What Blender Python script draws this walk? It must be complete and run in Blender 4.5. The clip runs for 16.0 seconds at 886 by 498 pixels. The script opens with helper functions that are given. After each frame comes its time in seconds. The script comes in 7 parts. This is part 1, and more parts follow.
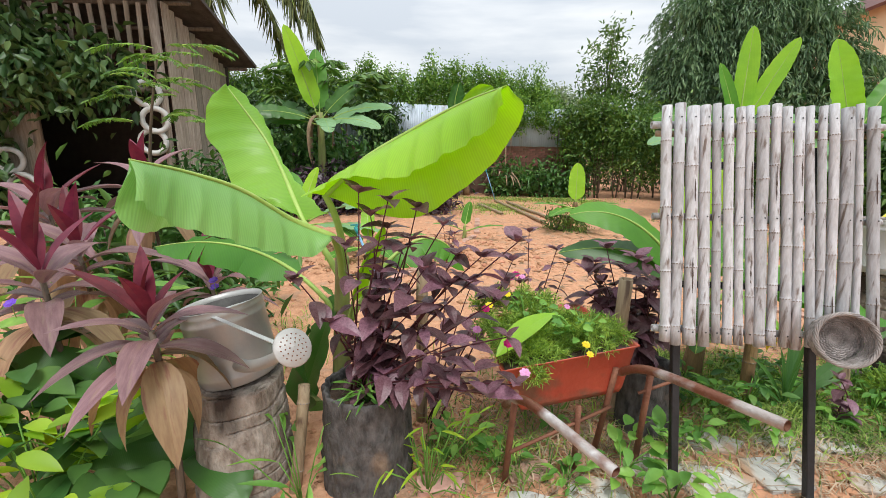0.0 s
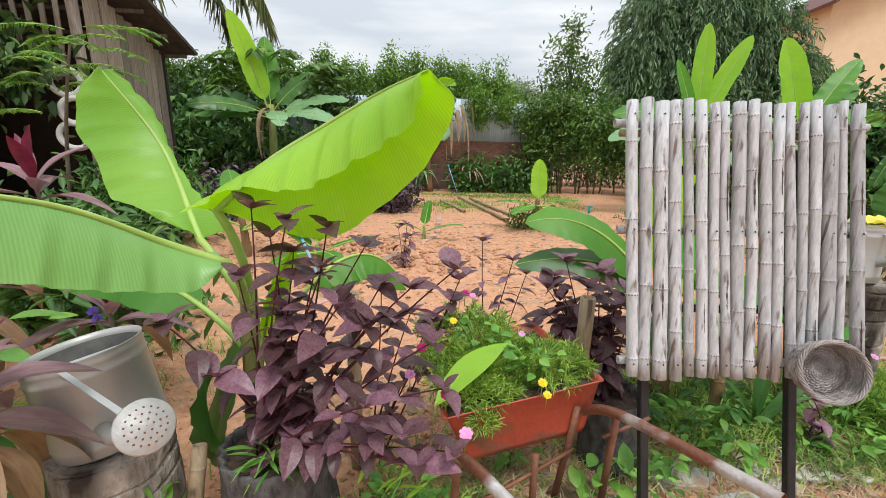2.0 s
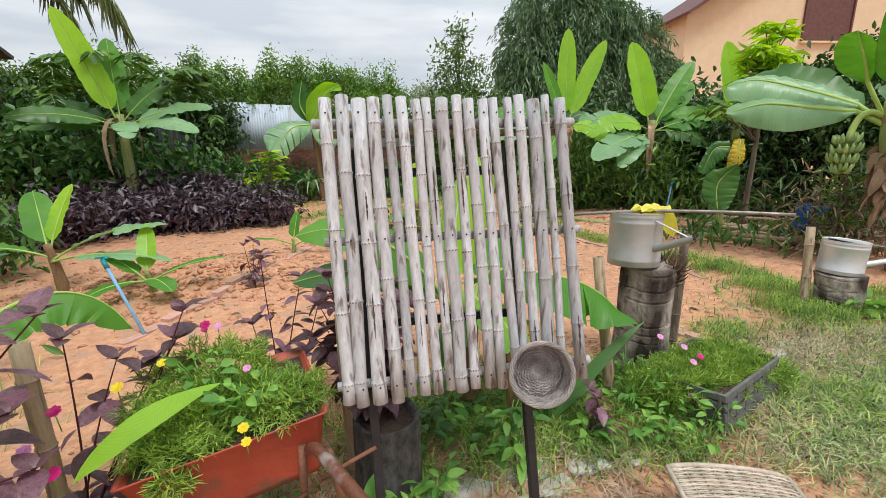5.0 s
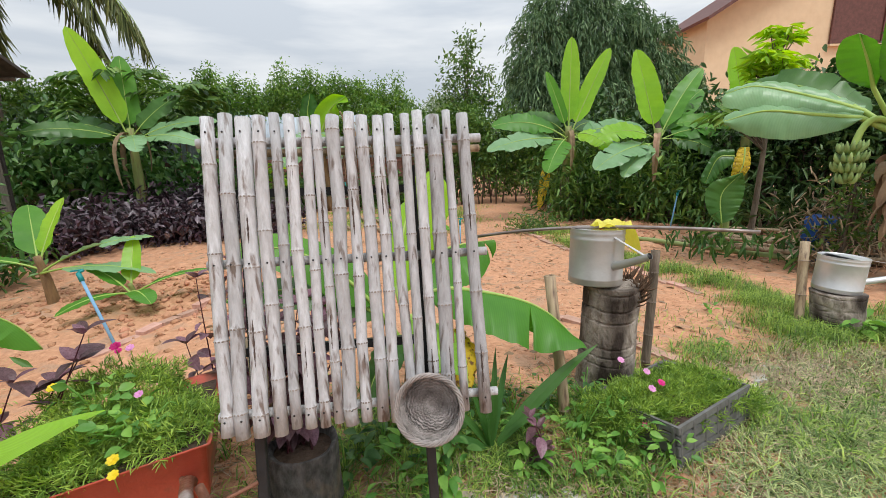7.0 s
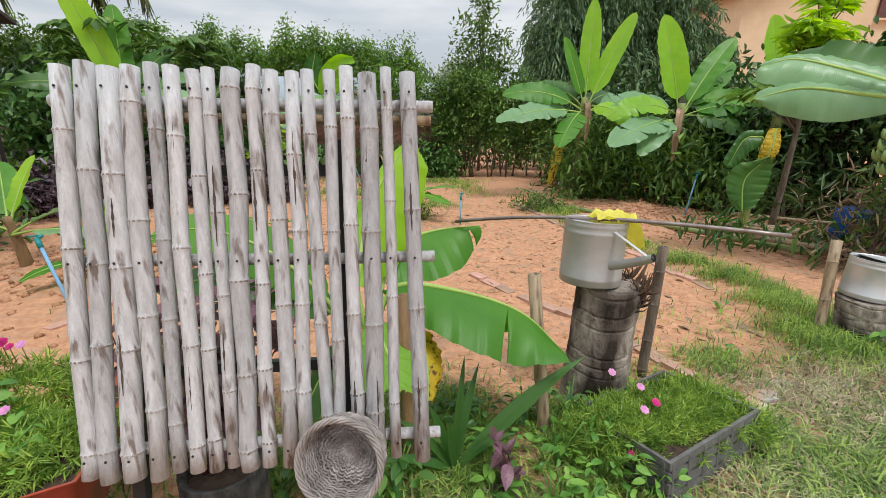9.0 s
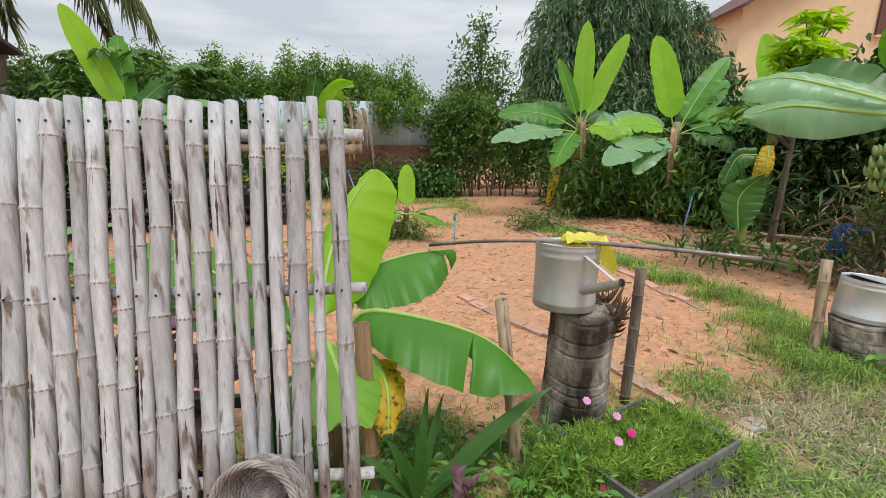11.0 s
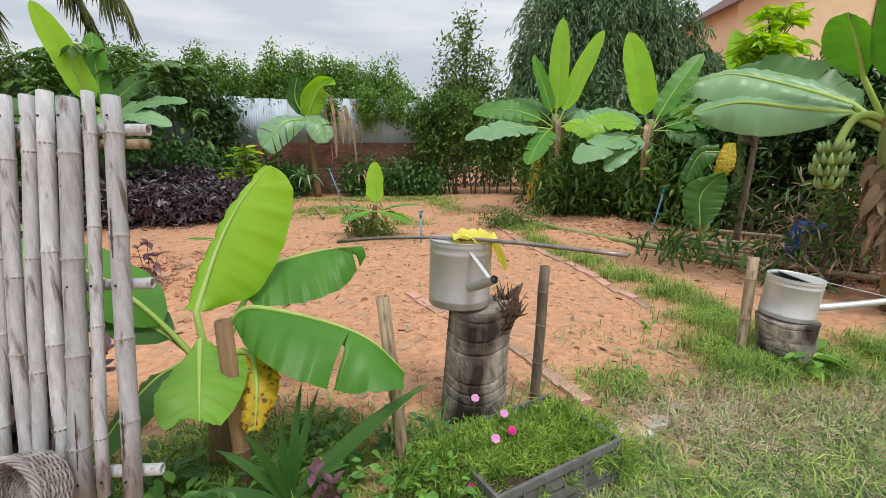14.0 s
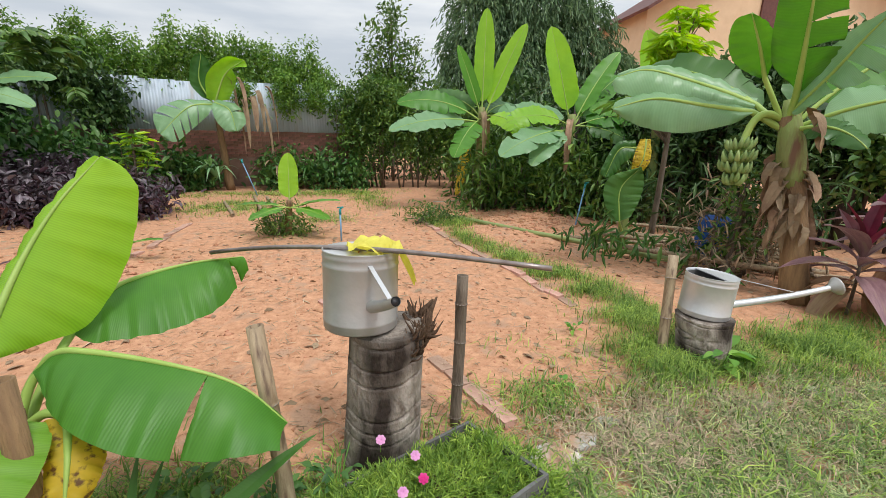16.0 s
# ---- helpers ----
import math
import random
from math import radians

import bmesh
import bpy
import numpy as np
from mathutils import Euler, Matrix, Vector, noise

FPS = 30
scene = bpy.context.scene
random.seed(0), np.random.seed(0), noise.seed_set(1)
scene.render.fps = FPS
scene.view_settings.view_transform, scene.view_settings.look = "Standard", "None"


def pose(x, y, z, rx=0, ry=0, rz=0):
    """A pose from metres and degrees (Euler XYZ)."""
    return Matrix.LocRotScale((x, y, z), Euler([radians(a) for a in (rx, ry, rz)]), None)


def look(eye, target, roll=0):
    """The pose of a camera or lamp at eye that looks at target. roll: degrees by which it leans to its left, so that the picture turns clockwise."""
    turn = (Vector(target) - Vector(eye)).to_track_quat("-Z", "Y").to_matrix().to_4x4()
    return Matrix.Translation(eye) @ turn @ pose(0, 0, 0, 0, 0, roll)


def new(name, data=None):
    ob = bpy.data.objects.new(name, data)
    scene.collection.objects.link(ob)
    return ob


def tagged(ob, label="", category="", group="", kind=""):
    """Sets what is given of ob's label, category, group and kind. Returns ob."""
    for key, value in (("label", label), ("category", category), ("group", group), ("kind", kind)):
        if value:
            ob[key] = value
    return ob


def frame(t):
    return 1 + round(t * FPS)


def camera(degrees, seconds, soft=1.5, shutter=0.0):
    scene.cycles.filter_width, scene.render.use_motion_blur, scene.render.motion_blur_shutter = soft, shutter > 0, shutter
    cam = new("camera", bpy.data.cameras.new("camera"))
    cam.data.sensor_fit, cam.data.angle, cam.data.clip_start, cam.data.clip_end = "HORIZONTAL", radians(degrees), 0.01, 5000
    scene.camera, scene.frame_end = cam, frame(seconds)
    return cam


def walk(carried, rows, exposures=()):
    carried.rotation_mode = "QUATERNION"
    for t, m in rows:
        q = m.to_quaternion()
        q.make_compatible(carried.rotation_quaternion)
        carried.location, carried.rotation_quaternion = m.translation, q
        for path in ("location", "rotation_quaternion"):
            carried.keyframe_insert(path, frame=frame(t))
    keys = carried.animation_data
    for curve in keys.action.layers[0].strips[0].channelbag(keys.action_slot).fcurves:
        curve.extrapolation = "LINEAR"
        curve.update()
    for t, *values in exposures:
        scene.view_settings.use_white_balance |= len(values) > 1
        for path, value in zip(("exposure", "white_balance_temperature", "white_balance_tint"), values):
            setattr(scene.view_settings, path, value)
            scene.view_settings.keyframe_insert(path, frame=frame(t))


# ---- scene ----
cam = camera(93.1, 16.0, soft=0.75)
METRES, EYE, TILT, LEAN, TURN = 3.5, 1.43, -13.0, 0.0, 0.0
ROWS = [
    (0.0, 0.0, 0.0, 0.0, 0.0, -0.18, -0.93),
    (0.5, 0.0183, 0.0383, 0.0073, -0.65, -0.72, -1.4),
    (1.0, 0.0292, 0.0724, 0.0199, -1.52, -1.0, -1.63),
    (1.5, 0.0283, 0.086, 0.0288, -2.71, -1.03, -1.22),
    (2.0, 0.0406, 0.0899, 0.0296, -4.41, -0.9, -0.09),
    (2.5, 0.0951, 0.0834, 0.025, -6.6, -0.62, 1.71),
    (3.0, 0.1708, 0.0635, 0.0227, -9.31, -0.5, 3.43),
    (3.5, 0.2116, 0.0527, 0.0234, -12.2, -0.66, 4.51),
    (4.0, 0.233, 0.0714, 0.0222, -14.68, -1.05, 4.57),
    (6.5, 0.3507, 0.1193, 0.0425, -13.48, 0.48, 3.85),
    (7.0, 0.3916, 0.1003, 0.0382, -11.81, 0.7, 4.31),
    (7.5, 0.4142, 0.0899, 0.0339, -10.53, 0.16, 4.46),
    (8.0, 0.4241, 0.0965, 0.0328, -10.0, -1.04, 3.96),
    (8.5, 0.4505, 0.1292, 0.0437, -10.03, -2.39, 3.0),
    (9.0, 0.469, 0.1811, 0.0621, -10.26, -3.31, 1.77),
    (9.5, 0.4771, 0.1922, 0.0699, -10.42, -2.8, 1.27),
    (12.0, 0.5483, 0.1769, 0.0673, -8.99, -0.12, 2.97),
    (12.5, 0.5606, 0.181, 0.0667, -9.95, -0.39, 2.98),
    (13.0, 0.6218, 0.1739, 0.0654, -10.06, -0.57, 2.89),
    (13.5, 0.6698, 0.1583, 0.0615, -9.49, -0.71, 2.71),
    (14.0, 0.6819, 0.1589, 0.0602, -9.25, -0.98, 2.3),
    (14.5, 0.6878, 0.1653, 0.0609, -10.4, -1.49, 1.93),
    (15.0, 0.7036, 0.2083, 0.0685, -13.02, -2.03, 1.93),
    (15.5, 0.7218, 0.2437, 0.079, -16.12, -2.43, 2.33),
    (16.0, 0.7427, 0.2476, 0.0783, -18.32, -2.43, 3.22),
]
walk(cam, [(t, pose(0, 0, EYE, TILT, LEAN, TURN) @ pose(METRES * x, METRES * y, METRES * z, 90 + pitch, roll, yaw)) for t, x, y, z, yaw, pitch, roll in ROWS],
     exposures=[(0.0, 0.03), (3.0, -0.04), (6.5, -0.14), (12.0, -0.25), (16.0, -0.16)])

# ---- light ----
SUN_EL, SUN_ROT = radians(62), radians(200)
world = bpy.data.worlds.new("overcast_sky")
scene.world = world
world.use_nodes = True
wn, wl = world.node_tree.nodes, world.node_tree.links
wn.clear()
w_out = wn.new("ShaderNodeOutputWorld")
w_sky = wn.new("ShaderNodeTexSky")
w_sky.sky_type, w_sky.sun_disc, w_sky.sun_elevation, w_sky.sun_rotation = "NISHITA", False, SUN_EL, SUN_ROT
w_co = wn.new("ShaderNodeTexCoord")
w_sep = wn.new("ShaderNodeSeparateXYZ")
wl.new(w_co.outputs["Generated"], w_sep.inputs[0])
# overcast dome: the zenith is brighter than the horizon
w_up = wn.new("ShaderNodeMapRange")
w_up.inputs[1].default_value, w_up.inputs[2].default_value = 0.0, 1.0
w_up.inputs[3].default_value, w_up.inputs[4].default_value = 0.74, 1.55
wl.new(w_sep.outputs[2], w_up.inputs[0])
w_map = wn.new("ShaderNodeMapping")
w_map.inputs["Scale"].default_value = (1.6, 1.6, 9.0)
wl.new(w_co.outputs["Generated"], w_map.inputs[0])
w_noise = wn.new("ShaderNodeTexNoise")
w_noise.inputs["Scale"].default_value, w_noise.inputs["Detail"].default_value = 1.8, 5.0
wl.new(w_map.outputs[0], w_noise.inputs["Vector"])
w_ramp = wn.new("ShaderNodeValToRGB")
w_ramp.color_ramp.elements[0].position, w_ramp.color_ramp.elements[0].color = 0.36, (0.68, 0.735, 0.80, 1)
w_ramp.color_ramp.elements[1].position, w_ramp.color_ramp.elements[1].color = 0.64, (0.96, 0.985, 1.0, 1)
wl.new(w_noise.outputs[0], w_ramp.inputs[0])
w_mul = wn.new("ShaderNodeVectorMath")
w_mul.operation = "SCALE"
wl.new(w_ramp.outputs[0], w_mul.inputs[0])
wl.new(w_up.outputs[0], w_mul.inputs["Scale"])
w_bg1, w_bg2, w_add = wn.new("ShaderNodeBackground"), wn.new("ShaderNodeBackground"), wn.new("ShaderNodeAddShader")
wl.new(w_sky.outputs[0], w_bg1.inputs[0])
w_bg1.inputs[1].default_value = 0.012
wl.new(w_mul.outputs[0], w_bg2.inputs[0])
w_bg2.inputs[1].default_value = 1.04
wl.new(w_bg1.outputs[0], w_add.inputs[0])
wl.new(w_bg2.outputs[0], w_add.inputs[1])
wl.new(w_add.outputs[0], w_out.inputs[0])
sun_data = bpy.data.lights.new("sun", "SUN")
sun_data.energy, sun_data.angle, sun_data.color = 2.4, radians(15), (1.0, 0.985, 0.96)
sun = new("sun", sun_data)
sun.matrix_world = look((0, 0, 20), (0 - math.sin(SUN_ROT) * -6, 0 + math.cos(SUN_ROT) * -6, 9))

# ---- materials ----


def material(name, c1, c2=None, rough=0.7, scale=6.0, bump=0.0, bscale=40.0, metal=0.0, through_light=0.0, island=0.0,
             obrand=0.0, stretch=(1, 1, 1), spots=None, spot_at=0.62, spot_scale=3.0, vein=0.0, spec=0.4):
    m = bpy.data.materials.new(name)
    m.use_nodes = True
    n, l = m.node_tree.nodes, m.node_tree.links
    b = n["Principled BSDF"]
    b.inputs["Roughness"].default_value, b.inputs["Metallic"].default_value = rough, metal
    b.inputs["Specular IOR Level"].default_value = spec
    co = n.new("ShaderNodeTexCoord")
    mp = n.new("ShaderNodeMapping")
    mp.inputs["Scale"].default_value = stretch
    l.new(co.outputs["Object"], mp.inputs[0])
    tex = n.new("ShaderNodeTexNoise")
    tex.inputs["Scale"].default_value, tex.inputs["Detail"].default_value, tex.inputs["Roughness"].default_value = scale, 6, 0.62
    l.new(mp.outputs[0], tex.inputs["Vector"])
    ramp = n.new("ShaderNodeValToRGB")
    c2 = c2 or tuple(0.6 * v for v in c1)
    ramp.color_ramp.elements[0].position, ramp.color_ramp.elements[0].color = 0.32, (*c2, 1)
    ramp.color_ramp.elements[1].position, ramp.color_ramp.elements[1].color = 0.68, (*c1, 1)
    l.new(tex.outputs[0], ramp.inputs[0])
    col = ramp.outputs[0]
    if spots:
        t2 = n.new("ShaderNodeTexNoise")
        t2.inputs["Scale"].default_value, t2.inputs["Detail"].default_value = spot_scale, 8
        l.new(mp.outputs[0], t2.inputs["Vector"])
        r2 = n.new("ShaderNodeMapRange")
        r2.inputs[1].default_value, r2.inputs[2].default_value = spot_at - 0.06, spot_at + 0.06
        l.new(t2.outputs[0], r2.inputs[0])
        mx = n.new("ShaderNodeMix")
        mx.data_type = "RGBA"
        l.new(r2.outputs[0], mx.inputs[0])
        l.new(col, mx.inputs[6])
        mx.inputs[7].default_value = (*spots, 1)
        col = mx.outputs[2]
    if vein:
        uv = n.new("ShaderNodeUVMap")
        wv = n.new("ShaderNodeTexWave")
        wv.inputs["Scale"].default_value, wv.inputs["Distortion"].default_value, wv.inputs["Detail"].default_value = vein, 1.6, 3
        l.new(uv.outputs[0], wv.inputs["Vector"])
        hv2 = n.new("ShaderNodeHueSaturation")
        mr = n.new("ShaderNodeMapRange")
        mr.inputs[3].default_value, mr.inputs[4].default_value = 0.93, 1.04
        l.new(wv.outputs[1], mr.inputs[0])
        l.new(mr.outputs[0], hv2.inputs["Value"])
        l.new(col, hv2.inputs["Color"])
        col = hv2.outputs[0]
        vb = n.new("ShaderNodeBump")
        vb.inputs["Strength"].default_value, vb.inputs["Distance"].default_value = 0.10, 0.003
        l.new(wv.outputs[1], vb.inputs["Height"])
        l.new(vb.outputs[0], b.inputs["Normal"])
    if island or obrand:
        hv = n.new("ShaderNodeHueSaturation")
        src = n.new("ShaderNodeNewGeometry").outputs["Random Per Island"] if island else n.new("ShaderNodeObjectInfo").outputs["Random"]
        amp = island or obrand
        mr = n.new("ShaderNodeMapRange")
        mr.inputs[3].default_value, mr.inputs[4].default_value = 1 - amp, 1 + amp
        l.new(src, mr.inputs[0])
        l.new(mr.outputs[0], hv.inputs["Value"])
        mh = n.new("ShaderNodeMapRange")
        mh.inputs[3].default_value, mh.inputs[4].default_value = 0.5 + amp * 0.05, 0.5 - amp * 0.05
        l.new(src, mh.inputs[0])
        l.new(mh.outputs[0], hv.inputs["Hue"])
        l.new(col, hv.inputs["Color"])
        col = hv.outputs[0]
    l.new(col, b.inputs["Base Color"])
    if bump and not vein:
        t3 = n.new("ShaderNodeTexNoise")
        t3.inputs["Scale"].default_value, t3.inputs["Detail"].default_value = bscale, 5
        l.new(mp.outputs[0], t3.inputs["Vector"])
        bp = n.new("ShaderNodeBump")
        bp.inputs["Strength"].default_value, bp.inputs["Distance"].default_value = bump, 0.02
        l.new(t3.outputs[0], bp.inputs["Height"])
        l.new(bp.outputs[0], b.inputs["Normal"])
    if through_light:
        tr = n.new("ShaderNodeBsdfTranslucent")
        hs = n.new("ShaderNodeHueSaturation")
        hs.inputs["Value"].default_value, hs.inputs["Saturation"].default_value = 1.5, 1.1
        l.new(col, hs.inputs["Color"])
        l.new(hs.outputs[0], tr.inputs[0])
        ms = n.new("ShaderNodeMixShader")
        ms.inputs[0].default_value = through_light
        l.new(b.outputs[0], ms.inputs[1])
        l.new(tr.outputs[0], ms.inputs[2])
        l.new(ms.outputs[0], n["Material Output"].inputs[0])
    return m


M_SOIL = material("sandy_orange_soil", (0.63, 0.35, 0.21), (0.44, 0.22, 0.125), 0.95, 14, 1.0, 34, spots=(0.45, 0.275, 0.18), spot_at=0.60, spot_scale=4.5, spec=0.1)
M_LITTER = material("dry_straw", (0.52, 0.42, 0.28), (0.24, 0.16, 0.10), 0.9, 8, island=0.4)
M_CLOD = material("soil_clod", (0.56, 0.30, 0.18), (0.42, 0.21, 0.12), 0.95, 9, 0.6, 60, island=0.2, spec=0.1)
M_GRASS = material("grass", (0.31, 0.44, 0.095), (0.12, 0.22, 0.04), 0.6, 3, through_light=0.25, island=0.55)
M_TURF = material("greyish_turf", (0.44, 0.51, 0.24), (0.15, 0.22, 0.06), 0.6, 7, through_light=0.2, island=0.6)
M_BANANA = material("banana_leaf", (0.115, 0.31, 0.035), (0.07, 0.22, 0.025), 0.42, 2, 0.1, 50, through_light=0.32, obrand=0.12, vein=5, spec=0.35)
M_BANANA_YOUNG = material("young_banana_leaf", (0.34, 0.60, 0.05), (0.25, 0.50, 0.04), 0.34, 2, 0.1, 50, through_light=0.42, obrand=0.08, vein=5)
# Darkened further to carry the shade on the low plant at the fence.
M_BANANA_DARK = material("dark_banana_leaf", (0.085, 0.205, 0.045), (0.05, 0.14, 0.03), 0.36, 2, 0.1, 50, through_light=0.3, obrand=0.15, vein=5)
M_BANANA_PALE = material("waxy_banana_leaf", (0.24, 0.42, 0.22), (0.17, 0.33, 0.14), 0.34, 2, 0.1, 50, through_light=0.22, obrand=0.1, vein=5)
M_BANANA_LIGHT = material("light_banana_leaf", (0.26, 0.50, 0.07), (0.18, 0.40, 0.045), 0.38, 2, 0.1, 50, through_light=0.38, obrand=0.08, vein=5)
M_BANANA_WAXY = material("soft_green_banana_leaf", (0.25, 0.49, 0.16), (0.18, 0.40, 0.10), 0.36, 2, 0.1, 50, through_light=0.28, obrand=0.08, vein=5)
M_BANANA_YELLOW = material("yellowed_banana_leaf", (0.70, 0.50, 0.03), (0.50, 0.35, 0.03), 0.6, 6, through_light=0.3, spots=(0.14, 0.07, 0.02), spot_at=0.60, spot_scale=34)
M_RIB = material("banana_midrib", (0.38, 0.52, 0.13), (0.27, 0.41, 0.08), 0.5, 5)
M_STEM = material("banana_stem", (0.26, 0.36, 0.10), (0.20, 0.20, 0.07), 0.6, 4, 0.3, 30, stretch=(3, 3, 0.4), spots=(0.16, 0.09, 0.05), spot_at=0.6)
M_TRUNK_BROWN = material("banana_trunk_dry", (0.33, 0.21, 0.10), (0.15, 0.09, 0.05), 0.8, 5, 0.5, 30, stretch=(4, 4, 0.5))
M_DRYLEAF = material("dry_leaf", (0.40, 0.29, 0.18), (0.22, 0.14, 0.09), 0.85, 6, 0.4, 30, obrand=0.25, island=0.0)
M_PURPLE = material("purple_leaf", (0.20, 0.105, 0.125), (0.10, 0.04, 0.052), 0.36, 12, 0.1, 80, through_light=0.16, obrand=0.55)
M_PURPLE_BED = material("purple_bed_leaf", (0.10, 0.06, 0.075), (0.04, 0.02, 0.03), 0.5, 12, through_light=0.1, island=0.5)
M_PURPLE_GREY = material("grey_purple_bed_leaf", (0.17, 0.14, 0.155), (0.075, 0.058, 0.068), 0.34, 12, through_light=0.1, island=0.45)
M_REDSTEM = material("dark_red_stem", (0.10, 0.02, 0.03), (0.05, 0.012, 0.015), 0.5, 20)
M_CORD = material("bronze_cordyline_leaf", (0.26, 0.155, 0.155), (0.15, 0.075, 0.085), 0.38, 5, 0.15, 60, through_light=0.16, obrand=0.35, stretch=(0.5, 4, 1), spots=(0.24, 0.17, 0.13), spot_at=0.62, spot_scale=4)
M_CORD_RED = material("red_cordyline_leaf", (0.20, 0.03, 0.05), (0.10, 0.015, 0.03), 0.4, 5, through_light=0.25, obrand=0.25)
M_CORD_BROWN = material("faded_cordyline_leaf", (0.40, 0.27, 0.15), (0.28, 0.17, 0.10), 0.48, 5, through_light=0.2, obrand=0.3, stretch=(0.5, 4, 1), spots=(0.26, 0.12, 0.085), spot_at=0.62, spot_scale=4)
M_TREE = material("tree_leaf", (0.16, 0.29, 0.055), (0.05, 0.115, 0.022), 0.42, 2, through_light=0.18, island=0.45)
M_TREE_DARK = material("dark_tree_leaf", (0.085, 0.165, 0.045), (0.038, 0.085, 0.026), 0.42, 2, through_light=0.15, island=0.45)
M_HEDGE = material("hedge_leaf", (0.22, 0.39, 0.075), (0.085, 0.18, 0.028), 0.45, 2, through_light=0.28, island=0.4)
M_BAMBOO_LEAF = material("bamboo_tree_leaf", (0.18, 0.29, 0.135), (0.06, 0.125, 0.05), 0.45, 2, through_light=0.25, island=0.4)
M_LIME = material("lime_leaf", (0.36, 0.55, 0.05), (0.24, 0.42, 0.03), 0.45, 2, through_light=0.4, island=0.3)
M_PAPAYA = material("broad_leaf", (0.105, 0.23, 0.05), (0.045, 0.12, 0.028), 0.45, 2, through_light=0.18, island=0.4)
M_FAR = material("far_tree_leaf", (0.26, 0.34, 0.20), (0.18, 0.25, 0.13), 0.6, 2, through_light=0.3, island=0.3)
M_PALM = material("palm_leaflet", (0.16, 0.20, 0.06), (0.10, 0.11, 0.04), 0.5, 2, through_light=0.25, island=0.5)
M_BARK = material("tree_bark", (0.20, 0.16, 0.12), (0.10, 0.075, 0.055), 0.9, 10, 0.6, 40, stretch=(2, 2, 0.5))
M_BAMBOO = material("weathered_bamboo", (0.53, 0.53, 0.545), (0.35, 0.34, 0.34), 0.58, 9, 0.35, 60, stretch=(7, 7, 0.5), obrand=0.22, spots=(0.16, 0.125, 0.105), spot_at=0.625, spot_scale=6.5)
M_NODE = material("bamboo_node", (0.37, 0.33, 0.30), (0.15, 0.115, 0.09), 0.7, 10)
M_BAMBOO_TAN = material("tan_bamboo", (0.42, 0.33, 0.21), (0.25, 0.17, 0.10), 0.6, 7, 0.25, 50, stretch=(5, 5, 0.6), spots=(0.14, 0.09, 0.06), spot_at=0.6, spot_scale=6)
M_BAMBOO_GREEN = material("green_bamboo", (0.30, 0.36, 0.13), (0.20, 0.26, 0.09), 0.5, 5, 0.1, 40)
M_SPLIT = material("dark_bamboo_split", (0.11, 0.08, 0.065), (0.05, 0.035, 0.03), 0.9, 40)
M_BLACK = material("black_painted_steel", (0.022, 0.022, 0.024), (0.014, 0.014, 0.015), 0.45, 20, 0.15, 60)
M_WICKER = material("grey_wicker", (0.40, 0.36, 0.34), (0.19, 0.165, 0.15), 0.75, 20, 0.3, 80, island=0.4)
M_WICKER_TAN = material("tan_wicker", (0.56, 0.49, 0.39), (0.34, 0.28, 0.21), 0.75, 20, 0.3, 80, island=0.35)
M_ZINC = material("dull_galvanised_sheet", (0.46, 0.455, 0.44), (0.36, 0.355, 0.34), 0.42, 5, 0.12, 20, metal=0.3, spots=(0.42, 0.39, 0.35), spot_at=0.6, spot_scale=4)
M_ZINC_BRIGHT = material("bright_galvanised_sheet", (0.70, 0.71, 0.72), (0.58, 0.59, 0.60), 0.4, 5, 0.1, 20, metal=0.5)
M_ROSE = material("worn_zinc_rose", (0.47, 0.46, 0.44), (0.36, 0.35, 0.33), 0.5, 9, 0.2, 40, metal=0.2, spots=(0.40, 0.36, 0.30), spot_at=0.6, spot_scale=14)
M_PALMWOOD = material("palm_trunk", (0.44, 0.385, 0.33), (0.15, 0.115, 0.09), 0.9, 20, 1.0, 40, stretch=(1, 1, 0.5), spots=(0.035, 0.024, 0.018), spot_at=0.57, spot_scale=5)
M_LOG = material("dark_burnt_log", (0.125, 0.118, 0.112), (0.030, 0.028, 0.027), 0.85, 26, 1.0, 34, stretch=(1, 1, 0.55), spots=(0.22, 0.155, 0.105), spot_at=0.64, spot_scale=5)
M_FIBRE = material("frayed_palm_fibre", (0.15, 0.09, 0.055), (0.06, 0.035, 0.02), 0.95, 14, 0.6, 60)
M_EARTH = material("dark_potting_soil", (0.10, 0.065, 0.045), (0.05, 0.032, 0.022), 0.95, 20, 0.8, 50)
M_RED = material("faded_red_paint", (0.47, 0.085, 0.05), (0.36, 0.06, 0.035), 0.45, 4, 0.2, 30, spots=(0.20, 0.085, 0.055), spot_at=0.58, spot_scale=6)
M_RUST = material("rusty_steel", (0.27, 0.12, 0.07), (0.13, 0.055, 0.035), 0.7, 8, 0.4, 50, metal=0.2)
M_PIPE = material("rusty_galvanised_pipe", (0.62, 0.61, 0.60), (0.33, 0.26, 0.23), 0.45, 7, 0.3, 50, metal=0.3, spots=(0.19, 0.075, 0.045), spot_at=0.455, spot_scale=5)
M_TRAY = material("dark_grey_plastic", (0.17, 0.168, 0.16), (0.085, 0.082, 0.078), 0.6, 10, 0.2, 40)
M_WALLBRICK = material("dark_wall_brick", (0.27, 0.125, 0.085), (0.15, 0.075, 0.055), 0.95, 9, 0.4, 50, obrand=0.35)
M_BRICK = material("old_brick", (0.57, 0.36, 0.28), (0.40, 0.23, 0.17), 0.9, 10, 0.4, 50, obrand=0.25)
M_TILE = material("pale_stone_paver", (0.60, 0.60, 0.57), (0.42, 0.40, 0.35), 0.75, 7, 0.5, 40, obrand=0.12, spots=(0.44, 0.27, 0.17), spot_at=0.57, spot_scale=4)
